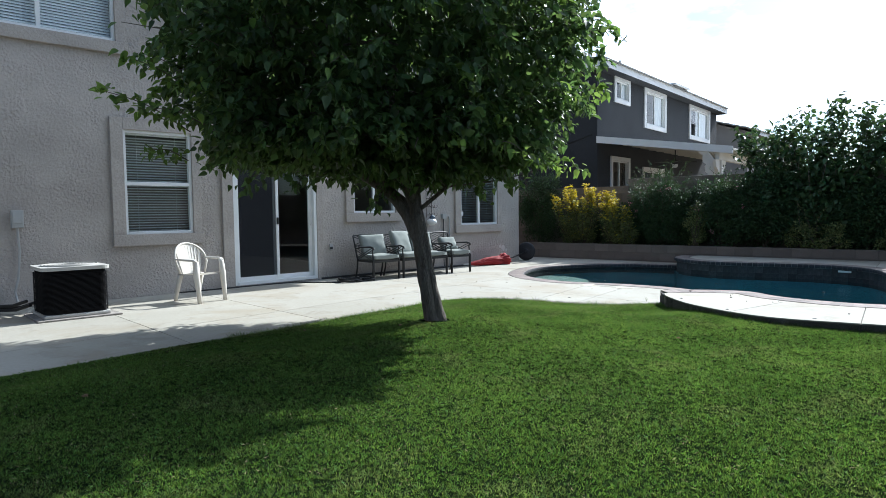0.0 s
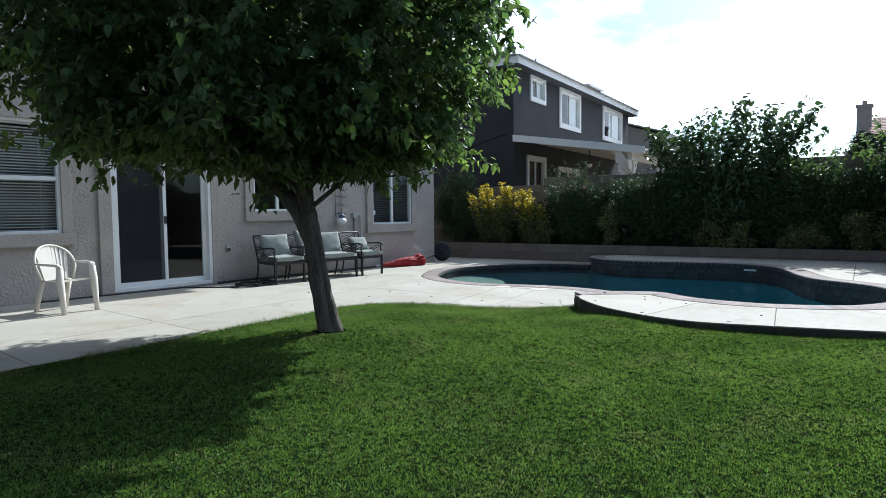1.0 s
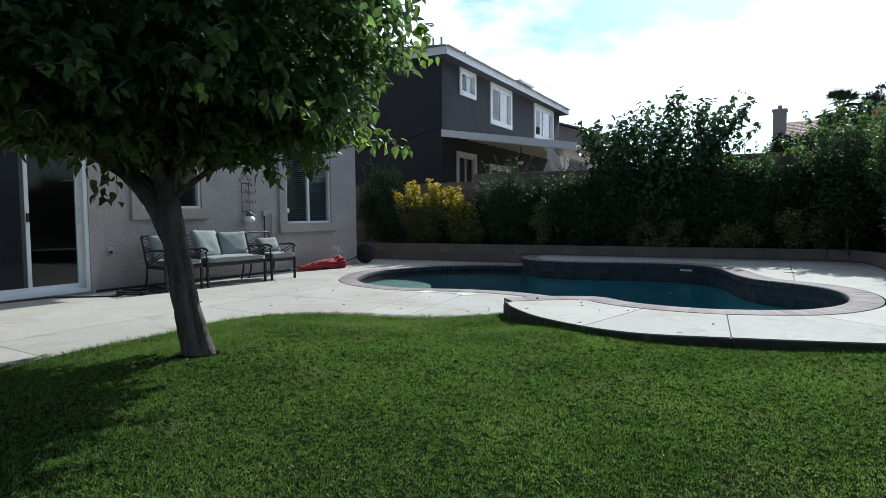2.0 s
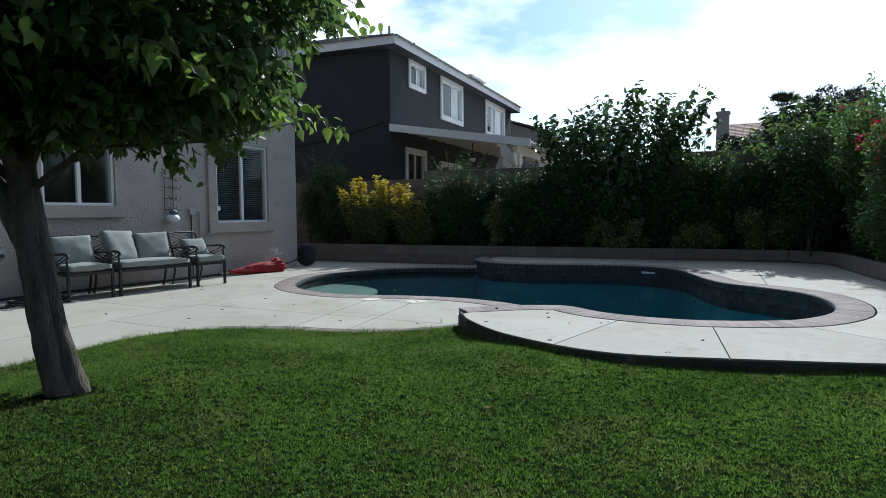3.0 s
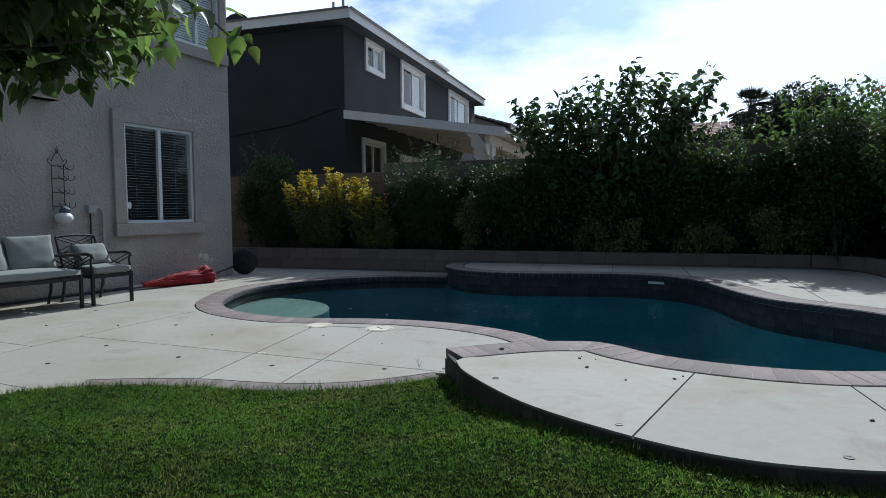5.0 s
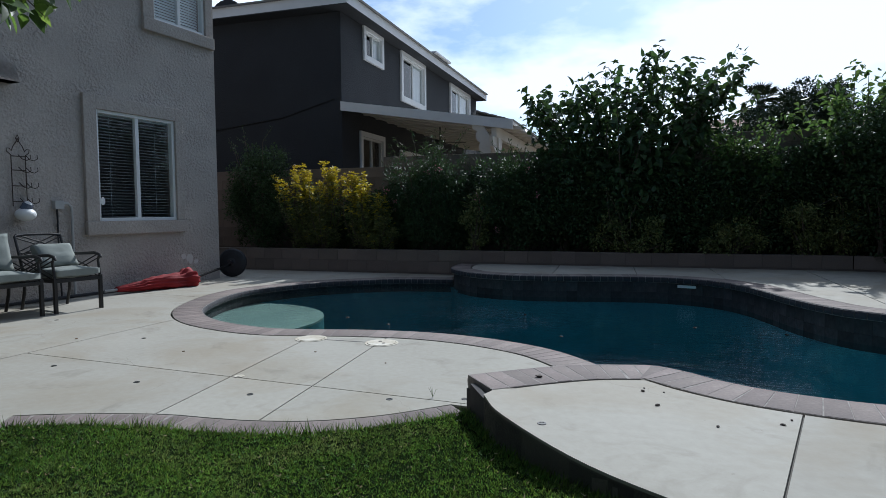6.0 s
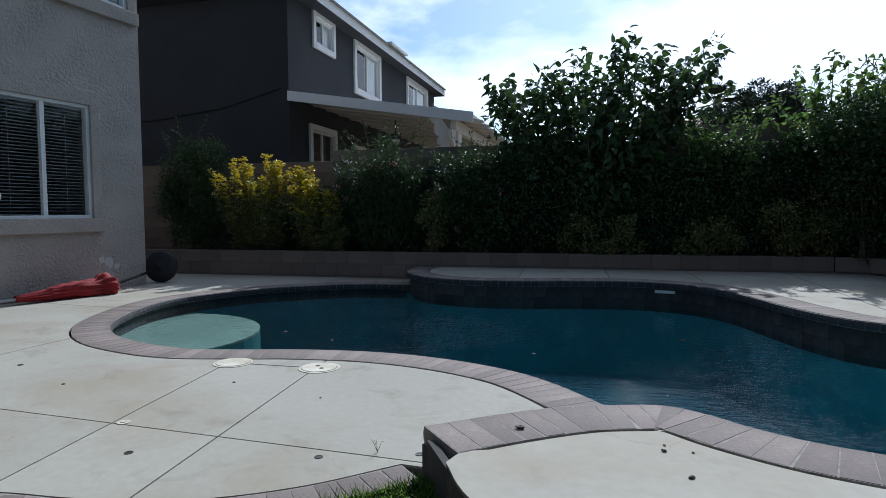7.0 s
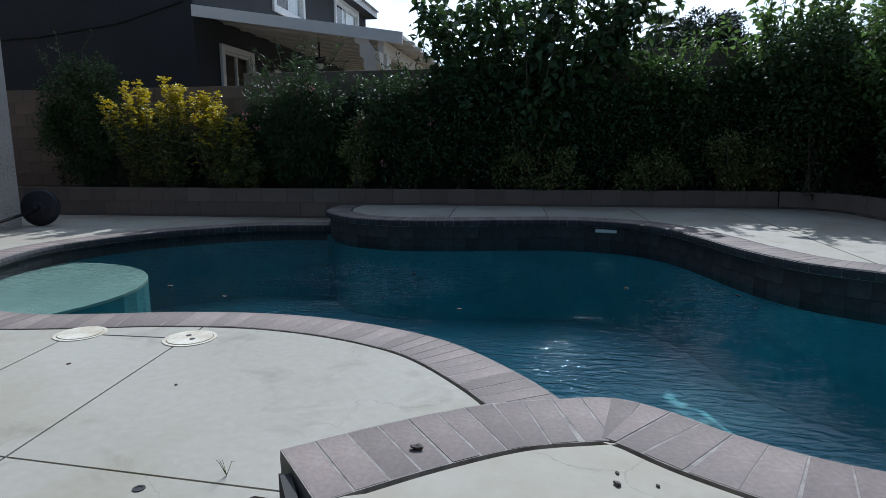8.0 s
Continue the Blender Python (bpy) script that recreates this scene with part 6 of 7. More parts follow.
    pts = [(3.16, z_out + 0.05), (3.40, z_out + 0.0), (3.60, z_out - 0.30), (3.62, z_out - 0.95), (3.44, z_out - 0.95), (3.40, z_out - 0.74), (3.44, z_out - 0.70), (3.36, z_out - 0.62), (3.34, z_out - 0.46), (3.38, z_out - 0.42), (3.28, z_out - 0.34), (3.27, z_out - 0.20), (3.30, z_out - 0.16), (3.19, z_out - 0.09)]
    rings = [[b.verts.new(M @ Vector((u_, d_, z))) for d_, z in pts] for u_ in (-0.02, 0.14)]
    k = len(pts)
    for i in range(k):
        b.faces.new((rings[0][i], rings[0][(i + 1) % k], rings[1][(i + 1) % k], rings[1][i]))
    b.faces.new(rings[0])
    b.faces.new(rings[1][::-1])
    wpart("corbel", b, COVER_WHITE, cov, "scalloped white corbel")
    # ceiling fan under the cover
    fan = thing("ceiling_fan", M @ Vector((2.0, 1.78, 2.66)), "dark ceiling fan hanging under the patio cover", "fan")
    b = bmesh.new()
    cyl(b, (0, 0, 0.12), (0, 0, 0.62), 0.018, seg=8)
    part("down_rod", b, DARK_STEEL, fan)
    b = bmesh.new()
    cyl(b, (0, 0, 0.0), (0, 0, 0.13), 0.10, 0.14, 14)
    part("motor", b, DARK_STEEL, fan)
    b = bmesh.new()
    bmesh.ops.create_uvsphere(b, u_segments=12, v_segments=8, radius=0.09, matrix=pose(0, 0, -0.03))
    part("light_globe", b, PALE_MATT, fan)
    for k in range(5):
        b = bmesh.new()
        box(b, (0.12, -0.065, 0.055), (0.68, 0.065, 0.065), pose(0, 0, 0, 10, 0, 72 * k + 15), 0.003)
        part("blade", b, DARK_STEEL, fan)
    return ob


neighbour()


def far_house(name, o, s, d, length, depth, eave, rise, wall_mat, roof_mat, label, windows, chimney=None):
    """A house beyond the fence: walls, gabled tile roof, windows."""
    m = plan(o, s, d)
    ob = thing(name, m @ Vector((length / 2, -depth / 2, 0)), label, "house")
    b = bmesh.new()
    wall_with_holes(b, m, 0, length, -0.4, eave, 0.2, windows)
    wpart("wall", b, wall_mat, ob)
    b = bmesh.new()
    box(b, (0, -depth, -0.4), (0.2, -0.2, eave), m)
    box(b, (length - 0.2, -depth, -0.4), (length, -0.2, eave), m)
    box(b, (0.2, -depth, -0.4), (length - 0.2, -depth + 0.2, eave), m)
    box(b, (0.2, -2.5, -0.4), (length - 0.2, -2.4, eave), m)
    wpart("wall", b, wall_mat, ob)
    for s0, s1, z0, z1 in windows:
        b = bmesh.new()
        for lo, hi in (((s0 - 0.12, 0, z0 - 0.12), (s0, 0.05, z1 + 0.12)), ((s1, 0, z0 - 0.12), (s1 + 0.12, 0.05, z1 + 0.12)), ((s0, 0, z1), (s1, 0.05, z1 + 0.12)), ((s0, 0, z0 - 0.12), (s1, 0.05, z0))):
            box(b, lo, hi, m)
        w = wpart("window", b, TRIM_GREY, ob)
        sheet("pane", m, s0, s1, z0, z1, -0.045, GLASS, w)
    b = bmesh.new()
    nc, half = 12, depth / 2 + 0.5
    for side in (1, -1):
        for k in range(nc):
            a, c = k / nc, (k + 1) / nc
            y0 = -depth / 2 + side * half * (1 - a)
            y1 = -depth / 2 + side * half * (1 - c)
            n_t = int((length + 1) / 0.55)
            for i in range(n_t):
                x0, x1 = -0.5 + i * (length + 1) / n_t, -0.5 + (i + 1) * (length + 1) / n_t
                q = [(x0, y0, eave + a * rise + 0.05), (x1 - 0.03, y0, eave + a * rise + 0.05), (x1 - 0.03, y1, eave + c * rise + 0.02), (x0, y1, eave + c * rise + 0.02)]
                vs = [b.verts.new(m @ Vector(p)) for p in q]
                lo = [b.verts.new(v.co - Vector((0, 0, 0.06))) for v in vs]
                b.faces.new(vs)
                for j in range(4):
                    b.faces.new((vs[j], vs[(j + 1) % 4], lo[(j + 1) % 4], lo[j]))
    rf = wpart("roof", b, roof_mat, ob)
    for y in (-depth, 0):
        b = bmesh.new()
        box(b, (-0.4, y - 0.45 if y else 0.42, eave - 0.18), (length + 0.4, y - 0.42 if y else 0.45, eave + 0.03), m)
        wpart("fascia", b, TRIM_GREY, ob)
    for x in (0.1, length - 0.1):
        b = bmesh.new()
        vs = [b.verts.new(m @ Vector(p)) for p in ((x - 0.1, 0, eave), (x - 0.1, -depth, eave), (x - 0.1, -depth / 2, eave + rise), (x + 0.1, 0, eave), (x + 0.1, -depth, eave), (x + 0.1, -depth / 2, eave + rise))]
        for f in ((0, 1, 2), (5, 4, 3), (0, 3, 4, 1), (1, 4, 5, 2), (2, 5, 3, 0)):
            b.faces.new([vs[i] for i in f])
        wpart("gable", b, wall_mat, ob)
    if chimney:
        x, y, top = chimney
        b = bmesh.new()
        box(b, (x - 0.45, y - 0.35, eave - 1), (x + 0.45, y + 0.35, top), m)
        ch = wpart("chimney", b, wall_mat, ob)
        b = bmesh.new()
        box(b, (x - 0.52, y - 0.42, top), (x + 0.52, y + 0.42, top + 0.2), m)
        cyl(b, m @ Vector((x, y, top + 0.2)), m @ Vector((x, y, top + 0.5)), 0.16, seg=10)
        wpart("chimney_cap", b, wall_mat, ch)
    return ob


far_house("second_house", nb(15.5, 0.6, 0), NU, NV, 12, 9, 5.1, 1.5, BEIGE, ROOF_TILE, "grey two-storey house beyond the dark house", [(1.2, 2.6, 3.7, 4.7), (4.5, 6.2, 3.6, 4.8)])
far_house("tiled_house", Vector((-3.5, 55, 0)), (1, 0, 0), (0, -1, 0), 12, 9, 6.15, 1.9, BEIGE, CLAY_TILE, "far beige house with clay tile roof and chimney", [(5, 6.5, 4.0, 5.4)], chimney=(-0.85, -2.2, 8.6))


def far_tree(x, y, z, rad, high, seed, label):
    r = np.random.default_rng(seed)
    ob = thing("far_tree", (x, y, -0.42), label, "tree")
    b = bmesh.new()
    tube(b, [(0, 0, 0), (0.1, 0, z * 0.5), (0, 0.1, z)], [0.3, 0.22, 0.12], 8)
    for k in range(8):
        a = k * 0.8
        tube(b, [(0, 0, z * 0.6), (math.cos(a) * rad * 0.4, math.sin(a) * rad * 0.4, z), (math.cos(a) * rad * 0.8, math.sin(a) * rad * 0.8, z + high * 0.2)], [0.12, 0.08, 0.03], 6)
    part("trunk", b, BARK, ob)
    lobes = clump_lobes(r, (0, 0, z), (rad, rad, high), 60, rad * 0.24)
    c, d = lobes_cloud(r, lobes, 26000)
    v, t = leaf_cloud(r, c, d, 0.15, 0.2)
    cr = new("crown", tri_mesh("crown", v, t, LEAF_FAR))
    cr.parent = ob


far_tree(2.6, 42.0, 6.0, 2.1, 1.75, 71, "dark rounded tree far behind the garden wall")
far_tree(-1.9, 39.0, 4.3, 1.6, 1.1, 73, "green bushy tree far behind the garden wall")
far_tree(0.5, 37.0, 4.9, 1.7, 1.2, 74, "green bushy tree far behind the garden wall")
far_tree(7.0, 42.0, 4.9, 3.0, 2.2, 72, "dark rounded tree far behind the garden wall")


def palm(x, y, top):
    r = np.random.default_rng(75)
    ob = thing("palm_tree", (x, y, -0.42), "fan palm showing above the far roofs", "tree")
    b = bmesh.new()
    tube(b, [(0, 0, 0), (0.1, 0, top * 0.5), (0, 0, top)], [0.28, 0.22, 0.2], 9)
    part("trunk", b, BARK, ob)
    for k in range(30):
        a, e = k * 2.4, r.uniform(-0.5, 1.2)
        d = Vector((math.cos(a) * math.cos(e), math.sin(a) * math.cos(e), math.sin(e)))
        side = d.cross(Vector((0, 0, 1))).normalized()
        up = side.cross(d)
        b = bmesh.new()
        p0 = Vector((0, 0, top)) + d * 0.7
        tube(b, [Vector((0, 0, top - 0.1)), p0], [0.03, 0.015], 4)
        for j in range(11):
            w = (j - 5) / 5 * 1.15
            t = (d * math.cos(w) + side * math.sin(w))
            q = p0 + t * 0.62 - Vector((0, 0, 0.06 + 0.1 * abs(w)))
            n_ = t.cross(up).normalized() * 0.035
            vs = [b.verts.new(p) for p in (p0 - n_ * 0.3, p0 + t * 0.3 - n_, q, p0 + t * 0.3 + n_, p0 + n_ * 0.3)]
            b.faces.new(vs)
        part("frond", b, LEAF_FAR, ob)


palm(-0.1, 40.0, 6.5)


# ---- patio seats ----
def smooth(ob):
    for f in ob.data.polygons:
        f.use_smooth = True
    return ob


def cushion_bm(w, d, h, m, seed=0):
    """A stuffed cushion, w by d by h, pinched at its seams, with soft creases."""
    b = bmesh.new()
    bmesh.ops.create_cube(b, size=2)
    bmesh.ops.subdivide_edges(b, edges=b.edges[:], cuts=9, use_grid_fill=True)
    for v in b.verts:
        x, y, z = v.co
        puff = (1 - abs(x) ** 3.5 * 0.75) * (1 - abs(y) ** 3.5 * 0.75)
        n_ = noise.noise(Vector((x * 2.3 + seed, y * 2.3, z + seed * 0.7)))
        v.co = Vector((x * w / 2 * (1 - 0.04 * (1 - y * y) * (abs(x) > 0.9)), y * d / 2 * (1 - 0.04 * (1 - x * x) * (abs(y) > 0.9)), z * h / 2 * (0.45 + 0.65 * puff) + n_ * h * 0.10))
    bmesh.ops.transform(b, matrix=m, verts=b.verts)
    return b


def lattice(b, p, q, r, s, rad=0.008):
    """Crossed bars in the panel p q r s, with a small lozenge in the middle."""
    p, q, r, s = (Vector(x) for x in (p, q, r, s))
    c = (p + q + r + s) / 4
    for a, d in ((p, r), (q, s)):
        side = (d - a).normalized()
        off = (r - p).cross(s - q).normalized().cross(side) * 0.022
        for k in (-1, 1):
            cyl(b, a + off * k, d + off * k, rad, seg=6)


def patio_seat(name, y0, y1, label, category, turn=0.0, cushions=1, front=-8.50, lumbar=False, seed=1):
    """Black metal armchair or settee with crossed bars under the arms and sage cushions; faces +x."""
    w, dep = y1 - y0, 0.66
    ob = thing(name, (front - dep / 2, (y0 + y1) / 2, LOW_Z), label, category, "patio seats", rz=turn)
    fx, bx_, hw = dep / 2, -dep / 2, w / 2
    for sx, sy in ((fx, -hw), (fx, hw)):
        b = bmesh.new()
        box(b, (sx - 0.02, sy - 0.018, 0), (sx + 0.02, sy + 0.018, 0.40), None, 0.004)
        tube(b, [(sx, sy, 0.39), (sx - 0.015, sy, 0.48), (sx - 0.03, sy, 0.57), (sx - 0.005, sy, 0.625)], 0.015, 8)
        part("leg", b, BLACK_METAL, ob)
    for sy in (-hw, hw):
        b = bmesh.new()
        tube(b, [(bx_ - 0.05, sy, 0), (bx_ + 0.02, sy, 0.2), (bx_ + 0.04, sy, 0.38), (bx_ - 0.04, sy, 0.60), (bx_ - 0.14, sy, 0.86)], [0.018, 0.018, 0.018, 0.017, 0.015], 8)
        part("leg", b, BLACK_METAL, ob)
        b = bmesh.new()
        tube(b, [(bx_ - 0.05, sy, 0.60), (bx_ + 0.15, sy, 0.635), (0.05, sy, 0.645), (fx - 0.10, sy, 0.655), (fx + 0.01, sy, 0.635), (fx + 0.035, sy, 0.605)], [0.013, 0.016, 0.018, 0.020, 0.018, 0.012], 8)
        part("armrest", b, BLACK_METAL, ob)
        b = bmesh.new()
        lattice(b, (bx_ + 0.03, sy, 0.40), (fx - 0.02, sy, 0.40), (fx - 0.03, sy, 0.62), (bx_ - 0.03, sy, 0.60))
        part("arm_lattice", b, BLACK_METAL, ob)
    b = bmesh.new()
    for lo, hi in (((fx - 0.018, -hw, 0.345), (fx + 0.018, hw, 0.385)), ((bx_ + 0.02, -hw, 0.345), (bx_ + 0.055, hw, 0.385)), ((bx_ + 0.05, -hw - 0.014, 0.345), (fx - 0.018, -hw + 0.014, 0.385)), ((bx_ + 0.05, hw - 0.014, 0.345), (fx - 0.018, hw + 0.014, 0.385))):
        box(b, lo, hi, None, 0.003)
    for k in range(1, 7):
        x = bx_ + 0.05 + k * (dep - 0.07) / 7
        box(b, (x - 0.015, -hw, 0.372), (x + 0.015, hw, 0.380))
    part("seat_frame", b, BLACK_METAL, ob)
    b = bmesh.new()
    tube(b, [(bx_ - 0.14, -hw, 0.86), (bx_ - 0.15, -hw * 0.5, 0.875), (bx_ - 0.15, hw * 0.5, 0.875), (bx_ - 0.14, hw, 0.86)], 0.015, 8)
    cyl(b, (bx_ - 0.06, -hw, 0.66), (bx_ - 0.06, hw, 0.66), 0.009, seg=6)
    cyl(b, (bx_ + 0.03, -hw, 0.44), (bx_ + 0.03, hw, 0.44), 0.009, seg=6)
    part("back_frame", b, BLACK_METAL, ob)
    n_p = 1 if w < 0.8 else 2
    for k in range(n_p):
        a0, a1 = -hw + k * w / n_p, -hw + (k + 1) * w / n_p
        b = bmesh.new()
        lattice(b, (bx_ - 0.05, a0, 0.66), (bx_ - 0.05, a1, 0.66), (bx_ - 0.14, a1, 0.865), (bx_ - 0.14, a0, 0.865))
        lattice(b, (bx_ + 0.03, a0, 0.44), (bx_ + 0.03, a1, 0.44), (bx_ - 0.05, a1, 0.65), (bx_ - 0.05, a0, 0.65))
        part("back_lattice", b, BLACK_METAL, ob)
    smooth(part("seat_cushion", cushion_bm(dep - 0.01, w - 0.03, 0.12, pose(0.03, 0, 0.44, 0, -2), seed), CUSHION, ob, "faded sage-green seat cushion"))
    cw = (w - 0.06) / cushions
    for k in range(cushions):
        y = -hw + 0.03 + cw * (k + 0.5)
        if lumbar:
            m = pose(-0.13, y, 0.62, 0, 58, 4)
            size = (0.30, cw - 0.02, 0.15)
        elif cushions == 2:
            m = pose(-0.20 + (0.03 if k == 0 else 0), y, 0.70 if k == 0 else 0.68, -7 if k == 0 else 2, 70 if k == 0 else 74, 6 if k == 0 else -2)
            size = (0.50 if k == 0 else 0.44, cw - 0.01, 0.15)
        else:
            m = pose(-0.19, y, 0.67, 3, 68, -3)
            size = (0.44, cw, 0.15)
        smooth(part("back_cushion", cushion_bm(size[0], size[1], size[2], m, seed + k * 3.1), CUSHION, ob, "faded sage-green back cushion leaning on the frame"))
    return ob


patio_seat("patio_armchair", 7.74, 8.34, "black metal patio armchair with sage-green cushions", "chair", turn=-6, front=-8.52, seed=2)
patio_seat("patio_settee", 8.44, 9.60, "black metal patio settee with two sage-green back cushions", "settee", turn=-3, cushions=2, front=-8.46, seed=5)
patio_seat("patio_armchair", 9.76, 10.28, "black metal patio armchair with a small sage-green cushion, beside the settee", "chair", turn=-5, front=-8.40, lumbar=True, seed=9)


# ---- white resin chair ----
def resin_chair():
    ob = thing("plastic_chair", (-8.27, 4.17, LOW_Z), "white moulded plastic garden chair standing by the wall", "chair", rz=16)
    for sx, sy, tx, ty in ((0.25, -0.235, 0.22, -0.24), (0.25, 0.235, 0.22, 0.24)):
        b = bmesh.new()
        tube(b, [(sx + 0.02, sy, 0), (sx, sy, 0.2), (tx, ty, 0.42), (tx - 0.01, ty - 0.01 * np.sign(ty), 0.60), (tx - 0.05, ty, 0.645)], [0.030, 0.038, 0.050, 0.040, 0.026], 8)
        smooth(part("leg", b, PLASTIC, ob))
    for sy in (-0.2, 0.2):
        b = bmesh.new()
        tube(b, [(-0.33, sy * 1.05, 0), (-0.28, sy, 0.2), (-0.22, sy * 0.95, 0.41)], [0.026, 0.034, 0.044], 8)
        smooth(part("leg", b, PLASTIC, ob))
    b = bmesh.new()
    g = 10
    rows = []
    for i in range(g + 1):
        u = -1 + 2 * i / g
        rows.append([b.verts.new((0.24 * u + 0.0, (0.235 - 0.02 * (1 - u) / 2) * (-1 + 2 * j / g), 0.425 + 0.02 * u - 0.018 * (1 - u * u) * (1 - (-1 + 2 * j / g) ** 2) - (0.02 if i == g else 0))) for j in range(g + 1)])
    for i in range(g):
        for j in range(g):
            b.faces.new((rows[i][j], rows[i + 1][j], rows[i + 1][j + 1], rows[i][j + 1]))
    bmesh.ops.solidify(b, geom=b.faces[:], thickness=0.045)
    smooth(part("seat", b, PLASTIC, ob))
    # curved back: rim and upright slats
    def back(y, z):
        t = (z - 0.42) / 0.46
        return (-0.20 - 0.13 * t - 0.07 * (1 - (y / 0.28) ** 2) + 0.06, y, z)
    rim = []
    for k in range(25):
        a = math.pi * k / 24
        y = -0.275 * math.cos(a)
        z = 0.60 + 0.285 * math.sin(a) ** 0.8
        rim.append(back(y, z))
    b = bmesh.new()
    tube(b, [back(-0.22, 0.43)] + rim + [back(0.22, 0.43)], 0.017, 8)
    smooth(part("back_rim", b, PLASTIC, ob))
    for k in range(9):
        y = -0.20 + 0.05 * k
        top = 0.60 + 0.285 * math.sqrt(max(0.0, 1 - (y / 0.275) ** 2)) ** 0.8 - 0.01
        b = bmesh.new()
        pts = [back(y * (0.72 + 0.28 * t), 0.42 + (top - 0.42) * t) for t in (0, 0.25, 0.5, 0.75, 1)]
        lv_, rv_ = [], []
        for p in pts:
            lv_.append([b.verts.new((p[0] + dx, p[1] - 0.0225, p[2])) for dx in (-0.005, 0.005)])
            rv_.append([b.verts.new((p[0] + dx, p[1] + 0.0225, p[2])) for dx in (-0.005, 0.005)])
        for i in range(4):
            b.faces.new((lv_[i][1], rv_[i][1], rv_[i + 1][1], lv_[i + 1][1]))
            b.faces.new((lv_[i][0], lv_[i + 1][0], rv_[i + 1][0], rv_[i][0]))
            b.faces.new((lv_[i][0], lv_[i][1], lv_[i + 1][1], lv_[i + 1][0]))
            b.faces.new((rv_[i][0], rv_[i + 1][0], rv_[i + 1][1], rv_[i][1]))
        part("back_slat", b, PLASTIC, ob)
    for s in (-1, 1):
        b = bmesh.new()
        tube(b, [back(s * 0.272, 0.66), (-0.08, s * 0.285, 0.655), (0.08, s * 0.28, 0.65), (0.19, s * 0.25, 0.642), (0.225, s * 0.24, 0.60)], [0.016, 0.024, 0.027, 0.027, 0.02], 8)
        for v in b.verts:
            v.co.z = 0.64 + (v.co.z - 0.64) * 0.7
        smooth(part("armrest", b, PLASTIC, ob))


resin_chair()


# ---- air conditioner ----
def condenser():
    ob = thing("air_conditioner", (-8.22, 2.40, LOW_Z), "square outdoor air conditioner with black grille and pale top", "air conditioner")
    half, hh = 0.385, 0.63
    b = bmesh.new()
    box(b, (-0.45, -0.47, 0), (0.47, 0.50, 0.022), None, 0.006)
    part("pad", b, MORTAR, ob, "thin concrete pad")
    b = bmesh.new()
    box(b, (-half, -half, 0.022), (half, half, 0.07), None, 0.02)
    part("base_pan", b, AC_SHELL, ob)

    def rounded(r, inset):
        pts = []
        for cx, cy, a0 in ((1, 1, 0), (-1, 1, 90), (-1, -1, 180), (1, -1, 270)):
            for k in range(6):
                a = radians(a0 + 90 * k / 5)
                pts.append(Vector(((half - inset - r) * cx + r * math.cos(a), (half - inset - r) * cy + r * math.sin(a))))
        return pts
    b = bmesh.new()
    prism(b, rounded(0.09, 0.03), 0.07, hh)
    part("core", b, AC_GRILLE, ob)
    loop = rounded(0.10, 0.012)
    for k in range(34):
        b = bmesh.new()
        ribbon(b, loop, -0.003, 0.004, 0.080 + 0.0152 * k, 0.088 + 0.0152 * k, True)
        part("louvre", b, AC_GRILLE, ob)
    b = bmesh.new()
    prism(b, rounded(0.10, -0.012), hh, hh + 0.045)
    bmesh.ops.bevel(b, geom=[e for e in b.edges if abs(e.verts[0].co.z - e.verts[1].co.z) < 1e-6 and e.verts[0].co.z > hh + 0.04 and len(e.link_faces) == 2 and abs(e.calc_face_angle(0)) > 0.5], offset=0.012, segments=2, affect="EDGES")
    top = part("top_cover", b, AC_SHELL, ob, "pale weathered top cover")
    for k in range(7):
        b = bmesh.new()
        r = 0.09 + 0.04 * k
        ring = [Vector((r * math.cos(a), r * math.sin(a))) for a in (2 * math.pi * i / 36 for i in range(36))]
        ribbon(b, ring, -0.004, 0.004, hh + 0.045, hh + 0.062, True)
        part("fan_guard_ring", b, AC_SHELL, top)


condenser()

# ---- wall fittings ----
ob = thing("utility_box", (WALL_X, 2.04, 1.13), "pale grey disconnect box on the stucco wall", "electrical box")
b = bmesh.new()
box(b, (0, -0.075, -0.125), (0.09, 0.075, 0.125), None, 0.008)
part("case", b, GREY_PVC, ob)
b = bmesh.new()
box(b, (0.09, -0.06, -0.06), (0.105, 0.06, 0.105), None, 0.005)
part("cover", b, GREY_PVC, ob)
b = bmesh.new()
tube(b, [(0.04, 0.0, -0.12), (0.045, 0.01, -0.5), (0.05, -0.02, -0.85), (0.07, -0.07, -1.05), (0.12, -0.05, -1.22), (0.30, 0.02, -1.27)], 0.016, 8)
part("conduit", b, GREY_PVC, ob, "pale flexible conduit")

ob = thing("refrigerant_line", (WALL_X, 1.65, LOW_Z), "black insulated pipes from the wall to the air conditioner", "pipe")
for k, (y, z) in enumerate(((0.0, 0.22), (0.05, 0.16), (-0.04, 0.12))):
    b = bmesh.new()
    tube(b, [(-0.02, y - 0.3, z + 0.12), (0.15, y - 0.2, z + 0.06), (0.45, y + 0.05, 0.05 + 0.03 * k), (0.75, y + 0.22, 0.07 + 0.03 * k), (0.95, y + 0.35, 0.14 + 0.03 * k)], 0.022, 8)
    part("pipe", b, RUBBER, ob)

ob = thing("wall_socket", (WALL_X, 7.36, 0.49), "grey weatherproof socket on the wall", "socket")
b = bmesh.new()
box(b, (0, -0.04, -0.06), (0.035, 0.04, 0.06), None, 0.006)
part("case", b, GREY_PVC, ob)
b = bmesh.new()
box(b, (0.035, -0.03, -0.05), (0.045, 0.03, 0.0), None, 0.003)
part("flap", b, DARK_STEEL, ob)

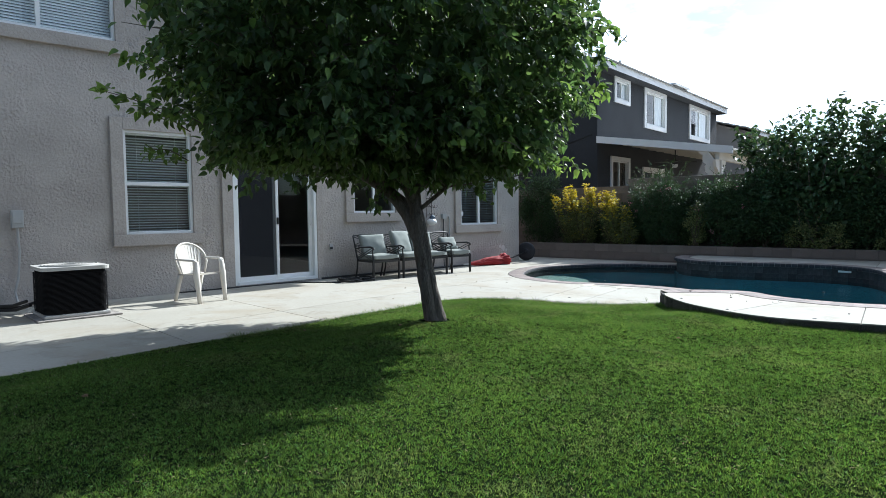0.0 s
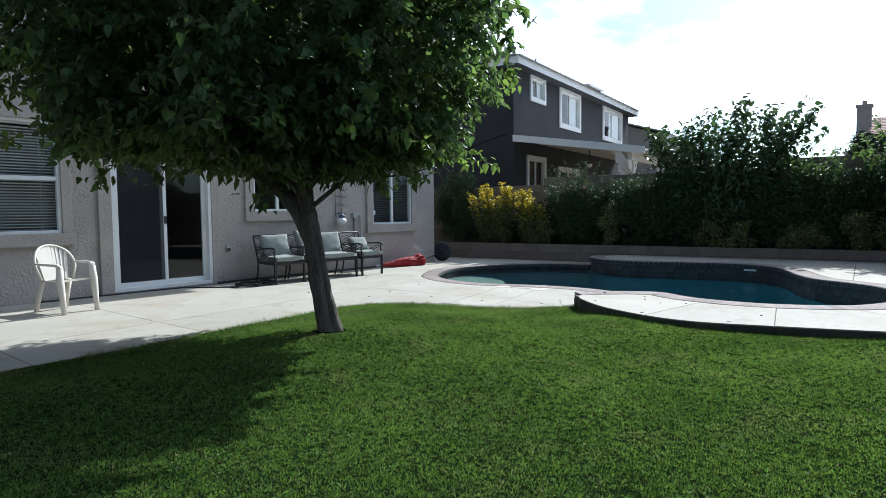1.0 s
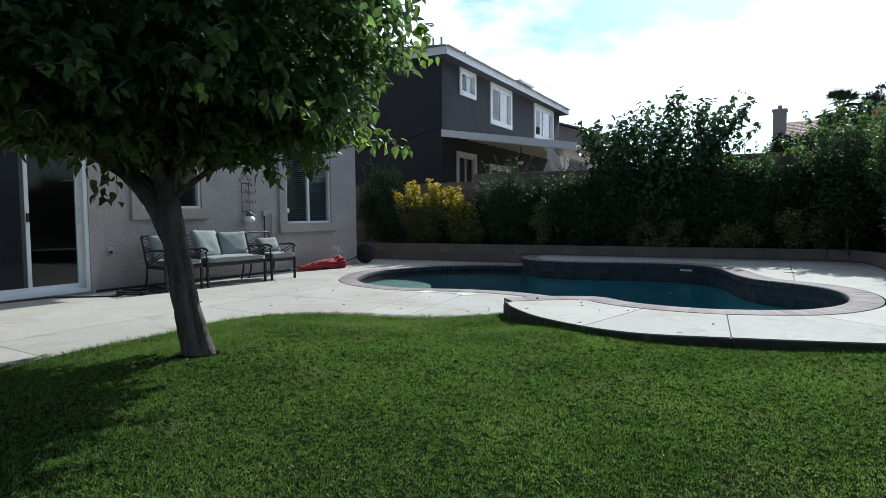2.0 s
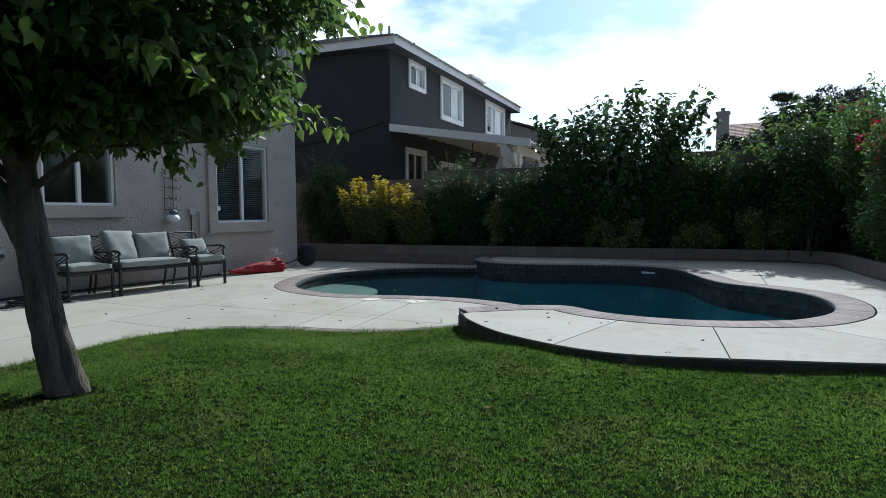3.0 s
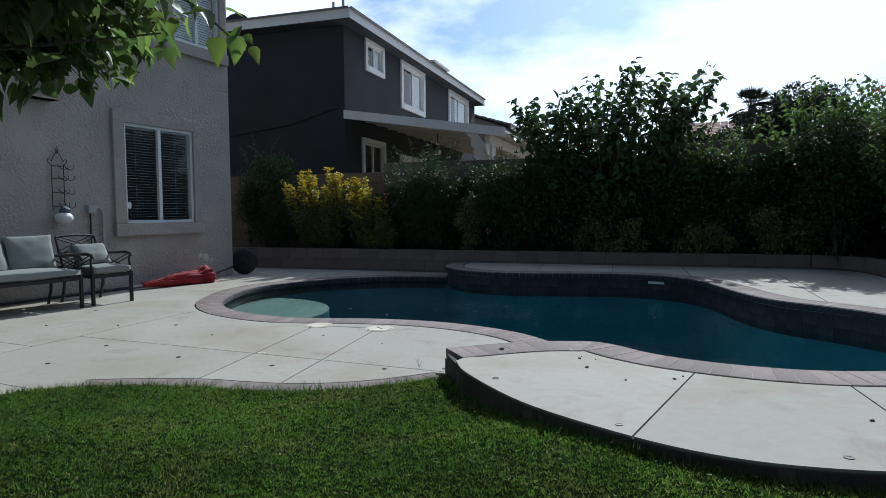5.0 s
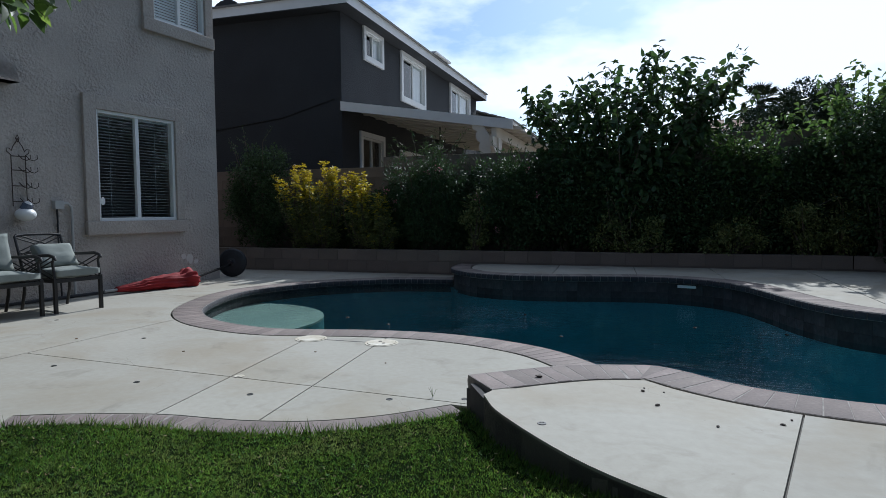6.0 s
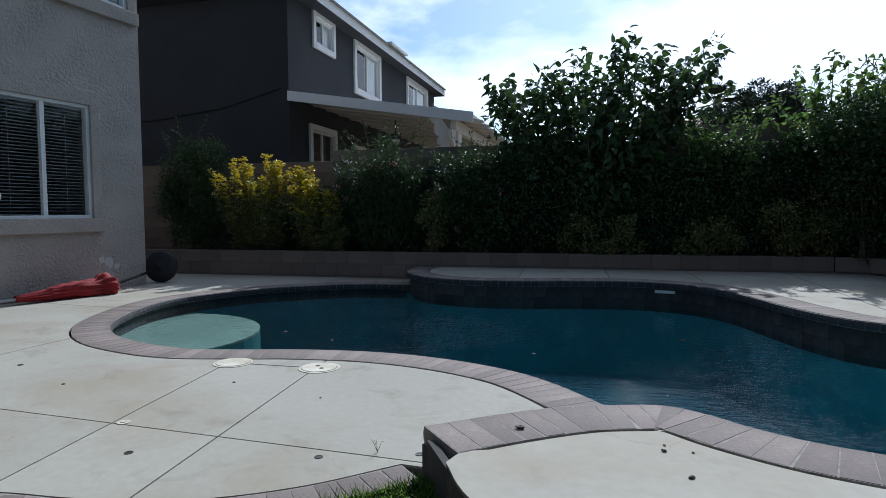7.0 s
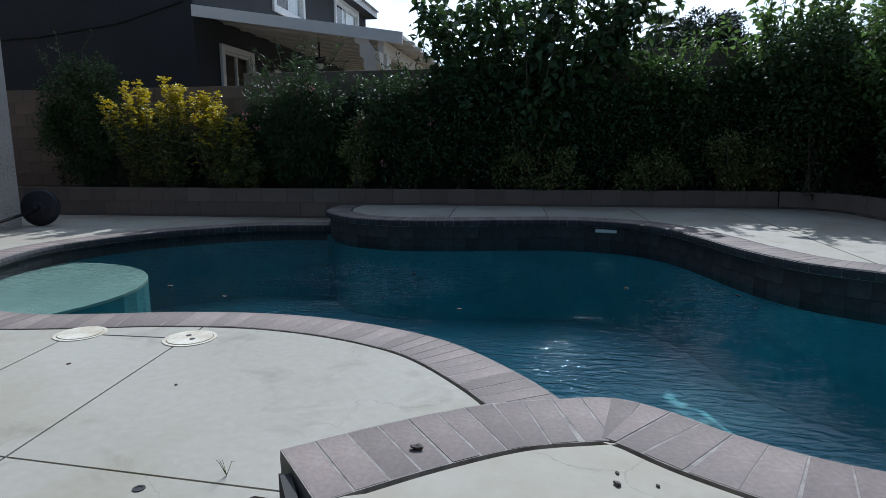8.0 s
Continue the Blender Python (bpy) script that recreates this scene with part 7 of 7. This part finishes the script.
ob = thing("wall_lamp", (WALL_X + 0.12, 10.06, 0.95), "white bowl-shaped wall light with dark lens", "lamp")
b = bmesh.new()
bmesh.ops.create_uvsphere(b, u_segments=20, v_segments=12, radius=0.115, matrix=pose(0, 0, 0) @ Matrix.Diagonal((1, 1, 0.72, 1)))
smooth(part("bowl", b, VINYL, ob))
b = bmesh.new()
cyl(b, (0.0, 0.0, 0.06), (0.035, 0.02, 0.135), 0.066, 0.058, 18)
part("lens_ring", b, LENS, ob, "dark blue glossy lens ring")
b = bmesh.new()
cyl(b, (0.032, 0.018, 0.13), (0.042, 0.024, 0.15), 0.05, 0.03, 18)
part("cap", b, VINYL, ob)
b = bmesh.new()
cyl(b, (-0.12, 0, -0.01), (-0.07, 0, -0.01), 0.05, seg=14)
part("mount", b, GREY_PVC, ob)

ob = thing("junction_box", (WALL_X, 10.53, 1.07), "grey junction box with bent conduit on the wall", "electrical box")
b = bmesh.new()
box(b, (0, -0.06, -0.055), (0.07, 0.06, 0.055), None, 0.006)
part("case", b, GREY_PVC, ob)
b = bmesh.new()
tube(b, [(0.035, 0.06, 0.02), (0.035, 0.13, 0.018), (0.035, 0.17, -0.02), (0.035, 0.18, -0.08), (0.035, 0.18, -0.7), (0.035, 0.18, -1.2)], 0.017, 8)
part("conduit", b, GREY_PVC, ob)
b = bmesh.new()
tube(b, [(0.025, -0.01, -0.05), (0.025, -0.01, -0.6), (0.03, 0.0, -1.2)], 0.011, 6)
part("conduit", b, DARK_STEEL, ob)


def trellis():
    ob = thing("wall_trellis", (WALL_X + 0.03, 10.06, 1.05), "small rusty wrought-iron plant hanger on the wall", "plant hanger")
    w = 0.085
    for s in (-1, 1):
        b = bmesh.new()
        cyl(b, (0, s * w, 0.0), (0, s * w, 0.62), 0.0065, seg=6)
        part("upright", b, RUST, ob)
        b = bmesh.new()
        tube(b, [(0, s * w, 0.62), (0, s * 0.13, 0.66), (0, s * 0.135, 0.70), (0, s * 0.10, 0.70), (0, s * 0.08, 0.67), (0, s * 0.05, 0.74), (0, s * 0.02, 0.78), (0, 0, 0.83)], 0.006, 6)
        part("scroll", b, RUST, ob)
    for z in (0.06, 0.25, 0.44, 0.61):
        b = bmesh.new()
        cyl(b, (0, -w, z), (0, w, z), 0.006, seg=6)
        part("rung", b, RUST, ob)
    b = bmesh.new()
    tube(b, [(0, 0, 0.78), (0, 0.02, 0.83), (0, 0, 0.87), (0, -0.02, 0.83), (0, 0, 0.78)], 0.006, 6)
    part("finial", b, RUST, ob)
    for z in (0.0, 0.19, 0.38, 0.53):
        for y in (0.0, w):
            b = bmesh.new()
            tube(b, [(0.0, y, z + 0.10), (0.05, y + 0.02, z + 0.045), (0.085, y + 0.05, z + 0.03), (0.10, y + 0.085, z + 0.055), (0.095, y + 0.085, z + 0.10)], 0.0055, 6)
            part("hook", b, RUST, ob)


trellis()

ob = thing("vent_hood", (WALL_X, 9.83, 2.53), "stucco-coloured sheet-metal vent hood on the wall", "vent")
b = bmesh.new()
vs = [b.verts.new(p) for p in ((0, -0.2, 0), (0, 0.2, 0), (0.20, 0.2, 0.0), (0.20, -0.2, 0.0), (0, -0.2, 0.24), (0, 0.2, 0.24), (0.06, 0.2, 0.24), (0.06, -0.2, 0.24))]
for f in ((4, 5, 6, 7), (7, 6, 2, 3), (0, 4, 7, 3), (1, 2, 6, 5), (0, 1, 5, 4)):
    b.faces.new([vs[i] for i in f])
bmesh.ops.solidify(b, geom=b.faces[:], thickness=0.004)
part("hood", b, STUCCO_TRIM, ob)

def plaster_patch(y, z, w, h, seed):
    r = random.Random(seed)
    b = bmesh.new()
    prism(b, [Vector((w * r.uniform(0.55, 1) * math.cos(a), h * r.uniform(0.5, 1) * math.sin(a))) for a in (2 * math.pi * k / 18 for k in range(18))], 0, 0.003)
    bmesh.ops.transform(b, matrix=pose(WALL_X + 0.001, y, z, 90, 0, 90), verts=b.verts)
    tagged(part("plaster_patch", b, PATCH), "pale bare patch where the stucco has flaked", "stain", "", "structure")


for y, z, w, h, sd in ((12.70, 0.22, 0.09, 0.10, 3), (12.58, 0.26, 0.06, 0.07, 4), (12.82, 0.16, 0.06, 0.05, 5)):
    plaster_patch(y, z, w, h, sd)


# ---- closed umbrella lying by the wall ----
def umbrella():
    ob = thing("patio_umbrella", (-9.20, 12.0, LOW_Z), "closed red patio umbrella lying on the concrete beside the wall", "umbrella")
    r = random.Random(8)
    b = bmesh.new()
    n_r, seg = 44, 44
    rings = []
    for i in range(n_r + 1):
        t = i / n_r
        y = -0.86 + 1.26 * t
        rad = 0.035 + 0.085 * min(1, t * 1.5) + (0.05 * math.sin((t - 0.8) * 16) if t > 0.8 else 0) - (0.05 * max(0, t - 0.95) * 20)
        x = -0.06 + 0.13 * t
        rings.append([b.verts.new((x + rad * (1.15 + 0.15 * math.sin(12 * a + 4.0 * t) + 0.25 * noise.noise(Vector((4 * math.cos(a), 4 * math.sin(a), 5 * t))) + 0.24 * noise.noise(Vector((3.6 * math.cos(a), 3.6 * math.sin(a), 9 * t)))) * math.cos(a), y + 0.05 * noise.noise(Vector((3 * math.cos(a), 3 * math.sin(a), 3 * t))), max(0.006, 0.095 + rad * (0.95 + 0.15 * math.sin(12 * a + 4.0 * t) + 0.24 * noise.noise(Vector((3.6 * math.cos(a), 3.6 * math.sin(a), 9 * t)))) * math.sin(a)) - (0.025 if t < 0.3 else 0) * (1 - t))) for a in (2 * math.pi * k / seg for k in range(seg))])
    for r0, r1 in zip(rings, rings[1:]):
        for k in range(seg):
            b.faces.new((r0[k], r0[(k + 1) % seg], r1[(k + 1) % seg], r1[k]))
    b.faces.new(rings[0][::-1])
    b.faces.new(rings[-1])
    smooth(part("canopy", b, RED, ob, "faded red folded canopy"))
    b = bmesh.new()
    cyl(b, (-0.11, -1.0, 0.06), (-0.05, -0.8, 0.07), 0.02, seg=10)
    part("finial", b, GREY_PVC, ob)
    b = bmesh.new()
    cyl(b, (0.06, 0.35, 0.10), (-0.26, 1.52, 0.22), 0.02, seg=10)
    part("pole", b, AC_GRILLE, ob, "dark metal pole")
    st = thing("umbrella_base", (-9.47, 13.58, LOW_Z + 0.25), "round dark umbrella base tipped on its edge at the house corner", "umbrella base")
    b = bmesh.new()
    m = pose(0, 0, 0, 0, 0, 22) @ pose(0, 0, 0, 84, 0, 0)
    prof = [(0.0, 0.06), (0.05, 0.06), (0.08, 0.045), (0.17, 0.04), (0.225, 0.022), (0.25, 0.0), (0.245, -0.05), (0.0, -0.05)]
    rings = [[b.verts.new(m @ Vector((q * math.cos(a), q * math.sin(a), z))) for a in (2 * math.pi * k / 32 for k in range(32))] for q, z in prof[1:-1]]
    for r0, r1 in zip(rings, rings[1:]):
        for k in range(32):
            b.faces.new((r0[k], r0[(k + 1) % 32], r1[(k + 1) % 32], r1[k]))
    b.faces.new(rings[0][::-1])
    b.faces.new(rings[-1])
    part("disc", b, DARK_STEEL, st)
    b = bmesh.new()
    cyl(b, m @ Vector((0, 0, 0.04)), m @ Vector((0, 0, 0.11)), 0.03, seg=12)
    part("collar", b, DARK_STEEL, st)


umbrella()

# ---- hoses ----
ob = thing("garden_hose", (-8.78, 7.42, LOW_Z), "coiled black garden hose on the concrete by the armchair", "hose")
b = bmesh.new()
pts = []
for k in range(150):
    a = k * 0.24
    c = (0.0, -0.14) if k < 75 else (0.05, 0.20)
    r_ = 0.24 + 0.05 * math.sin(k * 0.37) - 0.0006 * k
    pts.append((c[0] + r_ * math.cos(a), c[1] + 0.85 * r_ * math.sin(a), 0.014 + 0.0045 * (k % 75) / 6.28 + 0.006 * math.sin(k * 0.9)))
tube(b, pts, 0.017, 6)
smooth(part("coil", b, RUBBER, ob))
b = bmesh.new()
tube(b, [(0.1, -0.4, 0.014), (-0.3, -0.75, 0.014), (-0.66, -0.95, 0.014), (-0.70, -1.6, 0.014), (-0.69, -2.6, 0.014), (-0.70, -3.2, 0.014)], 0.012, 6)
part("hose_end", b, RUBBER, ob)
ob = thing("drain_pipe", (WALL_X + 0.03, 9.0, LOW_Z), "dark pipe laid along the foot of the wall", "pipe")
b = bmesh.new()
tube(b, [(0.02, -1.9, 0.03), (0.02, -0.6, 0.03), (0.03, 0.6, 0.03), (0.02, 1.5, 0.03), (0.02, 2.6, 0.025)], 0.02, 7)
part("pipe", b, DARK_STEEL, ob)

# ---- fittings in the slabs ----
def lid(x, y, r_, label, holes):
    ob = thing("pool_skimmer", (x, y, LOW_Z), label, "skimmer", "pool skimmers")
    b = bmesh.new()
    cyl(b, (0, 0, -0.01), (0, 0, 0.007), r_, r_ - 0.004, 32)
    part("cover", b, LID, ob)
    b = bmesh.new()
    ring = [Vector((r_ * 1.06 * math.cos(a), r_ * 1.06 * math.sin(a))) for a in (2 * math.pi * k / 32 for k in range(32))]
    ribbon(b, ring, -0.012, 0.006, -0.01, 0.004, True)
    part("rim", b, LID, ob)
    for hx, hy in holes:
        b = bmesh.new()
        cyl(b, (hx, hy, 0.004), (hx, hy, 0.0085), 0.016, seg=12)
        part("finger_hole", b, RUBBER, ob)


lid(-4.95, 9.72, 0.120, "round stained cream skimmer lid set in the concrete", ())
lid(-4.28, 9.80, 0.124, "round cream skimmer lid with finger holes set in the concrete", ((-0.03, 0.03), (0.03, -0.02)))
lid(-4.64, 8.49, 0.020, "small round valve cover set in the concrete joint", ())


def drain(x, y, z):
    ob = thing("deck_drain", (x, y, z), "small round dark drain in the concrete", "drain", "deck drains")
    b = bmesh.new()
    ring = [Vector((0.0155 * math.cos(a), 0.0155 * math.sin(a))) for a in (2 * math.pi * k / 14 for k in range(14))]
    ribbon(b, ring, -0.004, 0.004, -0.004, 0.003, True)
    part("rim", b, RUBBER, ob)
    b = bmesh.new()
    cyl(b, (0, 0, -0.004), (0, 0, 0.0015), 0.013, seg=12)
    part("grate", b, RUBBER, ob)


for x, y in ((-6.12, 8.18), (-5.17, 8.11), (-4.28, 8.19), (-3.44, 8.44), (-3.03, 8.62), (-6.36, 9.16), (-8.04, 9.48), (-5.95, 7.55)):
    drain(x, y, LOW_Z)
for x, y in ((-2.34, 7.82), (-1.57, 7.31), (-0.70, 7.28)):
    drain(x, y, HIGH_Z)

ob = thing("skimmer_plate", (-2.05, 14.06, -0.07), "narrow white skimmer opening in the pool tile", "pool fitting")
b = bmesh.new()
box(b, (-0.14, -0.03, -0.018), (0.14, 0.02, 0.018), pose(0, 0, 0, 0, 0, -9), 0.004)
part("plate", b, VINYL, ob)


def litter(name, x, y, z, size, material, label, seed):
    """A crumpled dry leaf or pod."""
    r = random.Random(seed)
    b = bmesh.new()
    bmesh.ops.create_icosphere(b, subdivisions=2, radius=size)
    for v in b.verts:
        v.co = Vector((v.co.x * 1.3, v.co.y * 0.8, v.co.z * 0.5)) * (1 + 0.5 * noise.noise(v.co * (1.5 / size) + Vector((seed, 0, 0))))
    bmesh.ops.transform(b, matrix=pose(0, 0, size * 0.4, 0, 0, r.uniform(0, 360)), verts=b.verts)
    o = part(name, b, material)
    o.location = (x, y, z)
    tagged(o, label, "leaf")


for i, (x, y, s) in enumerate(((-2.00, 8.48, 0.010), (-1.91, 8.27, 0.010), (-1.40, 8.20, 0.009), (-1.36, 8.28, 0.007), (-1.65, 8.07, 0.008), (-0.53, 7.81, 0.010), (-1.90, 8.50, 0.006), (-2.00, 8.54, 0.006))):
    litter("dry_pod", x, y, HIGH_Z, s, RUST, "small dark dry pod lying on the concrete deck", i)
litter("dry_pod", -2.55, 8.53, HIGH_Z + 0.003, 0.015, RUST, "dark dry clump lying on the coping bricks", 31)
for i, (x, y, s) in enumerate(((-7.1, 7.3, 0.014), (-6.9, 8.9, 0.010), (-7.6, 8.6, 0.012), (-5.6, 8.9, 0.009), (-6.2, 6.3, 0.010), (-4.6, 9.3, 0.008), (-3.9, 9.2, 0.007))):
    litter("dry_leaf", x, y, LOW_Z, s, DRY_LEAF, "small dry leaf lying on the patio concrete", 50 + i)
for i, (x, y, z, s) in enumerate(((-4.35, 3.65, -0.05, 0.016), (-3.30, 1.39, -0.03, 0.018), (-1.39, 5.77, -0.03, 0.015), (-3.6, 4.3, 0.01, 0.014))):
    litter("dry_leaf", x, y, z, s, DRY_LEAF, "curled brown dry leaf lying in the grass", 70 + i)
for i in range(6):
    r = random.Random(90 + i)
    litter("floating_leaf", r.uniform(-6.0, -0.6), r.uniform(10.8, 13.2), WATER_Z + 0.002, r.uniform(0.010, 0.020), RUST, "dark dry leaf floating on the pool water", 90 + i)


# ---- weeds: tall stray blades at the slab edges ----
ob = thing("weed_tuft", (-3.22, 8.58, LOW_Z), "thin dry weed growing from a concrete joint", "weed")
b = bmesh.new()
r = random.Random(5)
for k in range(4):
    a = r.uniform(0, 6.28)
    tube(b, [(0, 0, 0), (0.02 * math.cos(a), 0.02 * math.sin(a), 0.05), (0.03 * math.cos(a), 0.03 * math.sin(a), r.uniform(0.03, 0.075))], [0.0012, 0.001, 0.0006], 3)
part("tuft", b, GRASS, ob)


ob = thing("window_sticker", (WALL_X - 0.010, 11.20, 1.13), "small white oval sticker on the window pane", "sticker")
b = bmesh.new()
prism(b, [Vector((0.035 * math.cos(a), 0.055 * math.sin(a))) for a in (2 * math.pi * k / 20 for k in range(20))], 0, 0.002)
bmesh.ops.transform(b, matrix=pose(0, 0, 0, 90, 0, 90), verts=b.verts)
part("disc", b, VINYL, ob)


ob = thing("expansion_strip", (-4.6, 9.76, LOW_Z), "dark sealant strip between the two skimmer lids", "strip")
b = bmesh.new()
box(b, (-0.23, -0.006, -0.002), (0.20, 0.006, 0.0015), pose(0, 0, 0, 0, 0, 6.8))
part("strip", b, RUBBER, ob)
